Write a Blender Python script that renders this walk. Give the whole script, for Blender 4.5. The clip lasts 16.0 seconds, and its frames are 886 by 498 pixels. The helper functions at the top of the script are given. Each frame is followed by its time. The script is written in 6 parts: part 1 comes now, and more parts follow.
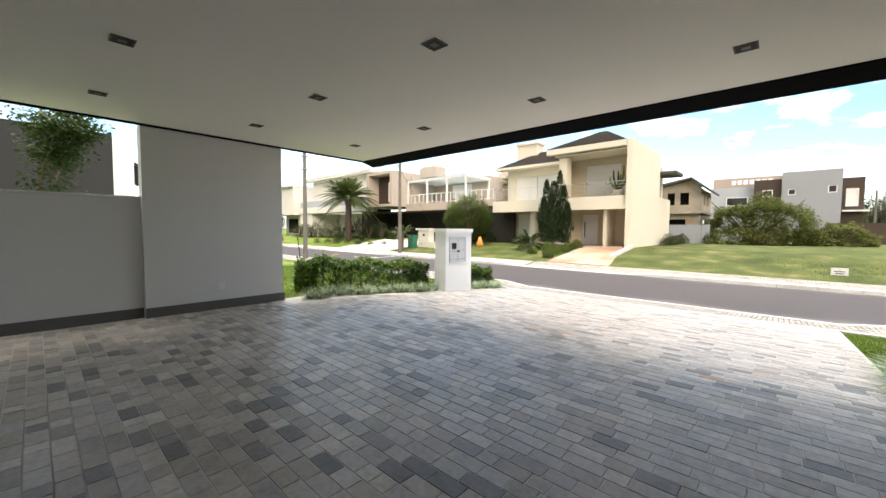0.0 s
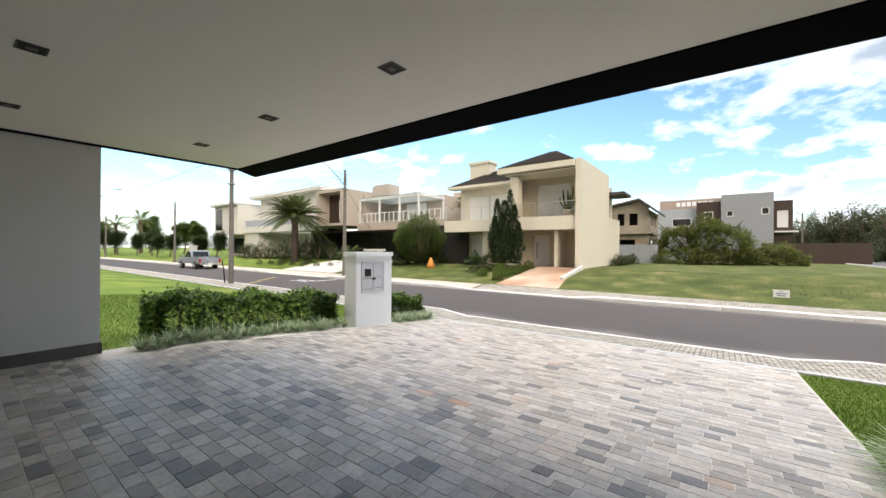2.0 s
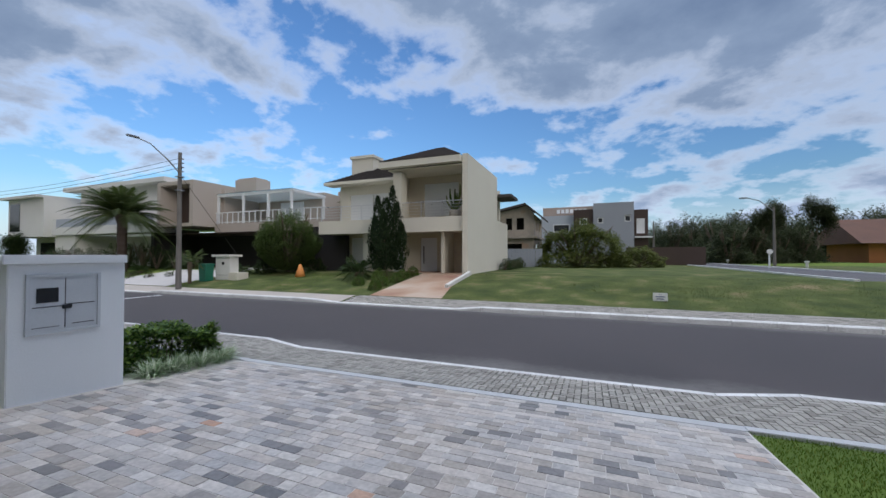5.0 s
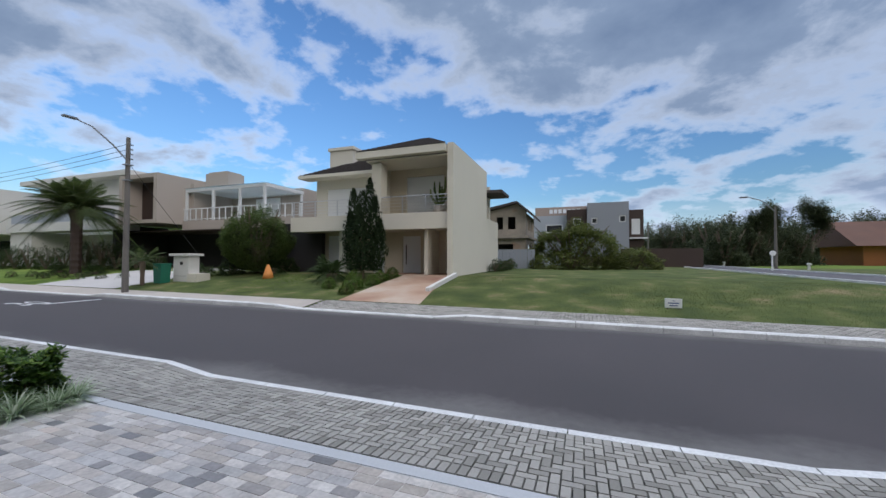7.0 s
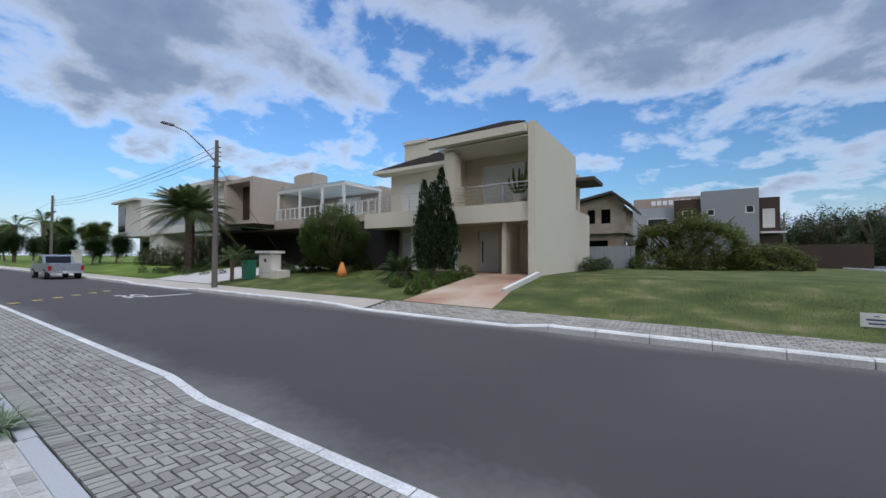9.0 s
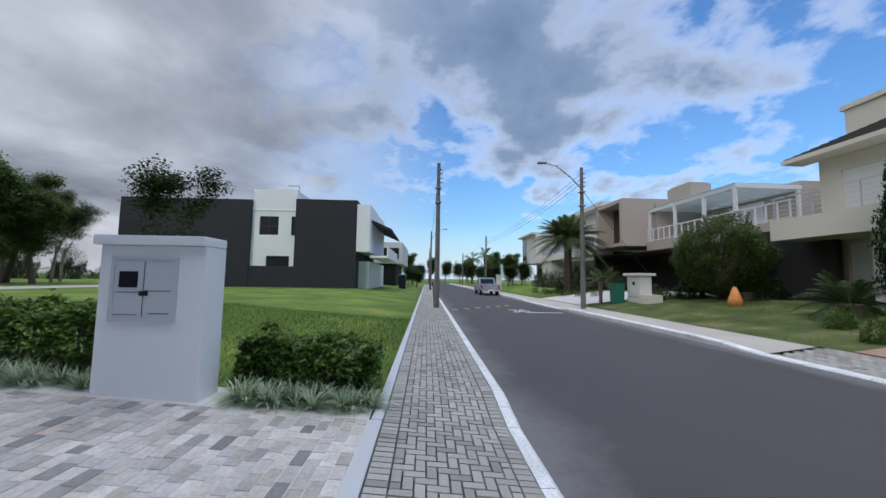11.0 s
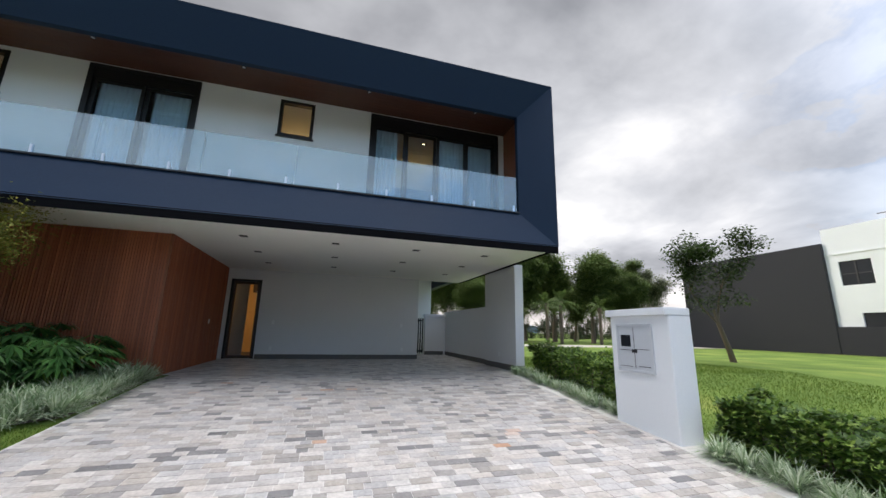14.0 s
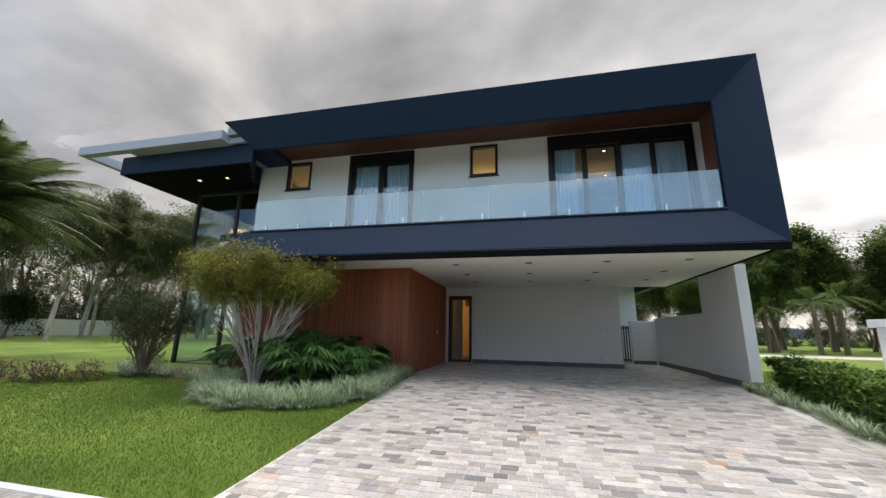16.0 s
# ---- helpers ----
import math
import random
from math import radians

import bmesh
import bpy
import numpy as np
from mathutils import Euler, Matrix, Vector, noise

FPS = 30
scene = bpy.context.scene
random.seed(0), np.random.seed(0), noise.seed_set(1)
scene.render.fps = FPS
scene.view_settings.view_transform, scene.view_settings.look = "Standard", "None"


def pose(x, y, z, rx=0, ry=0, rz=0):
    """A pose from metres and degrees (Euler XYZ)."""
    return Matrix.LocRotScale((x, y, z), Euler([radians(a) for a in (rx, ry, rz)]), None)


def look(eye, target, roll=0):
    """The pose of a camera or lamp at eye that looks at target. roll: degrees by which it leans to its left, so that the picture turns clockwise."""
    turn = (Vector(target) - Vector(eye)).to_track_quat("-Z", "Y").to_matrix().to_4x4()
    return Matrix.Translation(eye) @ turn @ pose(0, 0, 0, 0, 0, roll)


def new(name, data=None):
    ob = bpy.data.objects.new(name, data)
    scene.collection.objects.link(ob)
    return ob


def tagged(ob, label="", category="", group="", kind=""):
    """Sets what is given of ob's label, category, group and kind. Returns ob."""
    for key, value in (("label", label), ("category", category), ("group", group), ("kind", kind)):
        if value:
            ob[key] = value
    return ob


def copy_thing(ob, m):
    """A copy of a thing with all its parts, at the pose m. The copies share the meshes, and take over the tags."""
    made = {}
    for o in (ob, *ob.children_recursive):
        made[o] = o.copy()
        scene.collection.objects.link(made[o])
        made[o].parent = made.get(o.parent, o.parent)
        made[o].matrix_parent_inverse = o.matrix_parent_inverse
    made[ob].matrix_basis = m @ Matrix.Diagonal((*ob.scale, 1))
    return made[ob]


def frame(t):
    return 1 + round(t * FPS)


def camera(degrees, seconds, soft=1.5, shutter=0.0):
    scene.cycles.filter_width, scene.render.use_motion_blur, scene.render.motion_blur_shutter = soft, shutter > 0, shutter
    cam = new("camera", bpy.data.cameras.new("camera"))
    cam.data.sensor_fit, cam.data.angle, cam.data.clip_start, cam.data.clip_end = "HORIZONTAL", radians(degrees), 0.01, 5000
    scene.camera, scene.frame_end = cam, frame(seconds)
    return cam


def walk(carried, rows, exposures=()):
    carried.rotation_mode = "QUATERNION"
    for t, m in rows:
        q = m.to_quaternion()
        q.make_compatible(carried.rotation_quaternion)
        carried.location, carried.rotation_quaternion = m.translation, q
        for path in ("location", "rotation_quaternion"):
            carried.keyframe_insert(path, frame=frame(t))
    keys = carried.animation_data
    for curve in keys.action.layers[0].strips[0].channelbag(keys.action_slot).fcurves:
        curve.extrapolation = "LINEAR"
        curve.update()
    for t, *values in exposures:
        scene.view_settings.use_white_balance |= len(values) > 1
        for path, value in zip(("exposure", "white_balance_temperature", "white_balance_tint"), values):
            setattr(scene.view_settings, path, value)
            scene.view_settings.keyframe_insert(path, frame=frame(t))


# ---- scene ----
cam = camera(100.1, 16.0)
PATH = [
    (0, (0.058, 0.411, 1.473), (-1.287, 1.888, 1.369), 0.5),
    (0.5, (0.08, 0.741, 1.512), (-1.238, 2.242, 1.428), 0.4),
    (1, (0.016, 1.183, 1.564), (-1.246, 2.734, 1.526), 0.4),
    (1.5, (0.007, 1.679, 1.583), (-1.212, 3.264, 1.576), 0.3),
    (2, (-0.031, 2.178, 1.568), (-1.232, 3.777, 1.57), 0.4),
    (2.5, (-0.076, 2.735, 1.572), (-1.171, 4.409, 1.587), 0.3),
    (3, (-0.184, 3.263, 1.579), (-1.141, 5.02, 1.603), 0.3),
    (3.5, (-0.303, 3.765, 1.583), (-1.186, 5.559, 1.614), 0.3),
    (4, (-0.407, 4.299, 1.559), (-1.211, 6.129, 1.59), 0.2),
    (4.2, (-0.44, 4.506, 1.547), (-1.226, 6.345, 1.578), 0.1),
    (6.5, (-0.798, 6.895, 1.404), (-1.493, 8.769, 1.447), 0.2),
    (7, (-0.868, 7.355, 1.393), (-1.563, 9.23, 1.439), 0.2),
    (7.5, (-0.919, 7.881, 1.352), (-1.621, 9.753, 1.406), 0.2),
    (8, (-1.071, 8.365, 1.314), (-1.822, 10.218, 1.371), 0.2),
    (8.2, (-1.116, 8.556, 1.323), (-1.899, 10.395, 1.38), 0.2),
    (10.3, (-1.939, 10.184, 1.147), (-3.696, 11.135, 1.226), 0.6),
    (10.5, (-2.016, 10.253, 1.177), (-3.85, 11.043, 1.279), 0.8),
    (11, (-2.222, 10.497, 1.112), (-4.214, 10.582, 1.273), 0.9),
    (11.5, (-2.199, 10.782, 1.088), (-4.136, 10.317, 1.261), 1.1),
    (12, (-2.101, 10.985, 1.077), (-3.851, 10.033, 1.253), 1.4),
    (12.5, (-2.076, 11.231, 0.99), (-3.52, 9.865, 1.21), 1.3),
    (13, (-2.032, 11.512, 1.047), (-3.108, 9.842, 1.275), 1.3),
    (13.5, (-1.921, 11.771, 1.112), (-2.731, 9.977, 1.464), 1.5),
    (14, (-1.954, 12.035, 1.138), (-2.509, 10.162, 1.569), 1.3),
    (14.5, (-1.941, 12.278, 1.17), (-2.192, 10.343, 1.607), 1.3),
    (15, (-1.889, 12.527, 1.208), (-1.893, 10.576, 1.646), 1.3),
    (15.5, (-1.92, 12.784, 1.237), (-1.699, 10.844, 1.671), 1.2),
    (16, (-1.973, 12.964, 1.257), (-1.521, 11.065, 1.692), 1.1),
]
EXPOSURES = [(0, 1.95, 7400, 12), (1.5, 1.7, 7300, 12), (2.5, 1.15, 7050, 12), (3.5, 0.47, 6350, 12), (4.2, 0.33, 5900, 12), (8, 0.32, 5850, 12), (11, 0.35, 5700, 12), (12, 0.45, 5650, 12), (13, 1.0, 6250, 12), (14, 1.2, 6400, 12), (15.5, 1.3, 6600, 12), (16, 1.3, 6800, 12)]
walk(cam, [(t, look(eye, target, roll)) for t, eye, target, roll in PATH], EXPOSURES)

# ---- world, sun, exposure ----
SUN_AZ = radians(125)       # clockwise from +y, low behind the trees
world = bpy.data.worlds.new("sky")
scene.world = world
world.use_nodes = True
wn, wl = world.node_tree.nodes, world.node_tree.links
wn.clear()
w_out, w_bg = wn.new("ShaderNodeOutputWorld"), wn.new("ShaderNodeBackground")
sky = wn.new("ShaderNodeTexSky")
sky.sky_type, sky.sun_disc, sky.sun_elevation, sky.sun_rotation = "NISHITA", False, radians(14), SUN_AZ
sky.air_density, sky.dust_density, sky.ozone_density = 1.3, 0.6, 1.6
tc, sep = wn.new("ShaderNodeTexCoord"), wn.new("ShaderNodeSeparateXYZ")
wl.new(tc.outputs["Generated"], sep.inputs[0])


def wmath(op, a, b):
    n = wn.new("ShaderNodeMath")
    n.operation = op
    for i, v in enumerate((a, b)):
        if isinstance(v, (int, float)):
            n.inputs[i].default_value = v
        else:
            wl.new(v, n.inputs[i])
    return n.outputs[0]


zz = wmath("ADD", wmath("MAXIMUM", sep.outputs[2], 0.0), 0.28)
comb = wn.new("ShaderNodeCombineXYZ")
wl.new(wmath("DIVIDE", sep.outputs[0], zz), comb.inputs[0])
wl.new(wmath("DIVIDE", sep.outputs[1], zz), comb.inputs[1])


def wnoise(scale, detail, rough, dist, off):
    mp = wn.new("ShaderNodeMapping")
    mp.inputs["Location"].default_value = off
    wl.new(comb.outputs[0], mp.inputs[0])
    n = wn.new("ShaderNodeTexNoise")
    n.inputs["Scale"].default_value, n.inputs["Detail"].default_value = scale, detail
    n.inputs["Roughness"].default_value, n.inputs["Distortion"].default_value = rough, dist
    wl.new(mp.outputs[0], n.inputs["Vector"])
    return n.outputs["Fac"]


def wramp(fac, stops):
    r = wn.new("ShaderNodeValToRGB")
    while len(r.color_ramp.elements) < len(stops):
        r.color_ramp.elements.new(0.5)
    for e, (p, c) in zip(r.color_ramp.elements, stops):
        e.position, e.color = p, (*c, 1)
    wl.new(fac, r.inputs[0])
    return r.outputs[0]


def wmix(fac, a, b):
    n = wn.new("ShaderNodeMix")
    n.data_type = "RGBA"
    for key, v_ in (("Factor", fac), ("A", a), ("B", b)):
        if isinstance(v_, tuple):
            n.inputs[key].default_value = (*v_, 1)
        else:
            wl.new(v_, n.inputs[key])
    return n.outputs["Result"]


def wrange(src, a, b, c, d):
    n = wn.new("ShaderNodeMapRange")
    n.interpolation_type = "SMOOTHSTEP"
    for k, v_ in enumerate((a, b, c, d)):
        n.inputs[k + 1].default_value = v_
    wl.new(src, n.inputs[0])
    return n.outputs[0]


# lumpy cloud deck: broken over the street, closed overhead and behind the house; thin edges are bright, thick bases dark
lumps = wmath("ADD", wmath("MULTIPLY", wnoise(2.7, 9, 0.57, 0.12, (3.1, 1.7, 0)), 0.55), wmath("MULTIPLY", wnoise(0.8, 3, 0.5, 0.2, (7.4, 2.9, 0)), 0.45))
thick = wmath("ADD", lumps, wmath("SUBTRACT", wmath("MULTIPLY", sep.outputs[2], 0.30), wmath("SUBTRACT", wmath("MULTIPLY", sep.outputs[1], 0.06), wmath("MULTIPLY", sep.outputs[0], 0.085))))
cover = wramp(thick, [(0.475, (0, 0, 0)), (0.56, (1, 1, 1))])
shade = wramp(thick, [(0.50, (0.72, 0.74, 0.77)), (0.545, (0.39, 0.435, 0.505)), (0.60, (0.21, 0.265, 0.35)), (0.80, (0.10, 0.145, 0.23))])
shade_b = wramp(wnoise(1.6, 6, 0.52, 0.2, (8.2, 4.1, 0)), [(0.26, (0.12, 0.125, 0.135)), (0.50, (0.27, 0.275, 0.285)), (0.60, (0.37, 0.37, 0.37)), (0.74, (0.50, 0.495, 0.485))])
west = wn.new("ShaderNodeVectorMath")
west.operation = "SCALE"
wl.new(shade_b, west.inputs[0])
wl.new(wrange(sep.outputs[0], -0.9, 0.5, 1.22, 0.74), west.inputs["Scale"])
behind = wrange(sep.outputs[1], 0.1, -0.55, 0.0, 1.0)
blue = wn.new("ShaderNodeVectorMath")
blue.operation = "MULTIPLY"
blue.inputs[1].default_value = (0.066, 0.090, 0.127)
wl.new(sky.outputs[0], blue.inputs[0])
deck = wmix(wmath("MAXIMUM", cover, wmath("MULTIPLY", behind, 1.0)), blue.outputs[0], wmix(behind, shade, west.outputs[0]))
# pale band of haze along the horizon, warmer towards the low sun
hz = wramp(wmath("MAXIMUM", sep.outputs[2], 0.0), [(0.0, (0.7, 0.7, 0.7)), (0.15, (0, 0, 0))])
hazy = wmix(hz, deck, wmix(behind, (0.60, 0.68, 0.80), (0.52, 0.47, 0.42)))
# zenith above the view brightened up to 5.2 times, added to light the ground
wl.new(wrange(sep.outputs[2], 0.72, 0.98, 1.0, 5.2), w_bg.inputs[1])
wl.new(wmix(wrange(sep.outputs[2], 0.72, 0.93, 0.0, 1.0), hazy, (0.50, 0.50, 0.51)), w_bg.inputs[0])
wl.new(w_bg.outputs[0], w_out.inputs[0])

sun_data = bpy.data.lights.new("sun", "SUN")
sun_data.energy, sun_data.angle, sun_data.color = 0.75, radians(25), (1.0, 0.9, 0.78)
sun = new("sun", sun_data)
sun.matrix_world = look((math.sin(SUN_AZ) * 50, math.cos(SUN_AZ) * 50, 22), (0, 0, 0))


# ---- materials ----
def mat(name, color, rough=0.8, var=0.15, scale=6.0, bump=0.1, metal=0.0, big=0.6, stretch=None, rnd="", second=None, spec=0.5):
    """A surface with stains, grain and fine relief; rnd: 'ob' or 'island' varies the colour from piece to piece."""
    m = bpy.data.materials.new(name)
    m.use_nodes = True
    n, l = m.node_tree.nodes, m.node_tree.links
    b = n["Principled BSDF"]
    b.inputs["Roughness"].default_value, b.inputs["Metallic"].default_value = rough, metal
    b.inputs["Specular IOR Level"].default_value = spec
    geo = n.new("ShaderNodeNewGeometry")
    src = geo.outputs["Position"]
    if stretch:
        mp = n.new("ShaderNodeMapping")
        mp.inputs["Scale"].default_value = stretch
        l.new(src, mp.inputs[0])
        src = mp.outputs[0]

    def tex(s, d):
        t = n.new("ShaderNodeTexNoise")
        t.inputs["Scale"].default_value, t.inputs["Detail"].default_value = s, d
        l.new(src, t.inputs["Vector"])
        return t.outputs["Fac"]
    fine, broad = tex(scale * 6, 4), tex(big, 5)
    add = n.new("ShaderNodeMath")
    add.operation = "ADD"
    l.new(fine, add.inputs[0])
    l.new(broad, add.inputs[1])
    ramp = n.new("ShaderNodeMapRange")
    ramp.inputs[1].default_value, ramp.inputs[2].default_value = 0.6, 1.4
    ramp.inputs[3].default_value, ramp.inputs[4].default_value = 1 - var, 1 + var
    l.new(add.outputs[0], ramp.inputs[0])
    val = ramp.outputs[0]
    col = n.new("ShaderNodeVectorMath")
    col.operation = "SCALE"
    col.inputs[0].default_value = color
    if rnd or second:
        cr = n.new("ShaderNodeValToRGB")
        stops = second or [(0, tuple(c * 0.75 for c in color)), (1, tuple(min(1, c * 1.25) for c in color))]
        while len(cr.color_ramp.elements) < len(stops):
            cr.color_ramp.elements.new(0.5)
        for e, (p, c) in zip(cr.color_ramp.elements, stops):
            e.position, e.color = p, (*c, 1)
        if rnd == "ob":
            l.new(n.new("ShaderNodeObjectInfo").outputs["Random"], cr.inputs[0])
        elif rnd == "island":
            l.new(geo.outputs["Random Per Island"], cr.inputs[0])
        else:
            l.new(broad, cr.inputs[0])
        l.new(cr.outputs[0], col.inputs[0])
    l.new(val, col.inputs["Scale"])
    l.new(col.outputs[0], b.inputs["Base Color"])
    rr = n.new("ShaderNodeMapRange")
    rr.inputs[3].default_value, rr.inputs[4].default_value = max(0.03, rough - 0.1), min(1, rough + 0.1)
    l.new(broad, rr.inputs[0])
    l.new(rr.outputs[0], b.inputs["Roughness"])
    if bump:
        bp = n.new("ShaderNodeBump")
        bp.inputs["Strength"].default_value, bp.inputs["Distance"].default_value = bump, 0.01
        l.new(fine, bp.inputs["Height"])
        l.new(bp.outputs[0], b.inputs["Normal"])
    return m


def glass_mat(name, tint=(0.9, 0.96, 0.98), opacity=0.0, gloss=0.06):
    m = bpy.data.materials.new(name)
    m.use_nodes = True
    n, l = m.node_tree.nodes, m.node_tree.links
    out = n["Material Output"]
    n.remove(n["Principled BSDF"])
    tr, gl, fr, mx = n.new("ShaderNodeBsdfTransparent"), n.new("ShaderNodeBsdfGlossy"), n.new("ShaderNodeLayerWeight"), n.new("ShaderNodeMixShader")
    pw, ma = n.new("ShaderNodeMath"), n.new("ShaderNodeMath")
    pw.operation, pw.inputs[1].default_value = "POWER", 4.0
    ma.operation, ma.inputs[1].default_value, ma.inputs[2].default_value = "MULTIPLY_ADD", 0.9, gloss
    tr.inputs[0].default_value = (*tint, 1)
    gl.inputs["Roughness"].default_value = 0.02
    fr.inputs["Blend"].default_value = 0.5
    l.new(fr.outputs["Facing"], pw.inputs[0])
    l.new(pw.outputs[0], ma.inputs[0])
    l.new(ma.outputs[0], mx.inputs[0])
    l.new(tr.outputs[0], mx.inputs[1])
    l.new(gl.outputs[0], mx.inputs[2])
    src = mx.outputs[0]
    if opacity:
        df, m2 = n.new("ShaderNodeBsdfDiffuse"), n.new("ShaderNodeMixShader")
        df.inputs[0].default_value = (0.62, 0.72, 0.76, 1)
        m2.inputs[0].default_value = opacity
        l.new(src, m2.inputs[1])
        l.new(df.outputs[0], m2.inputs[2])
        src = m2.outputs[0]
    l.new(src, out.inputs[0])
    return m


def glow_mat(name, color, strength):
    m = bpy.data.materials.new(name)
    m.use_nodes = True
    b = m.node_tree.nodes["Principled BSDF"]
    b.inputs["Base Color"].default_value = (*color, 1)
    b.inputs["Emission Color"].default_value, b.inputs["Emission Strength"].default_value = (*color, 1), strength
    return m


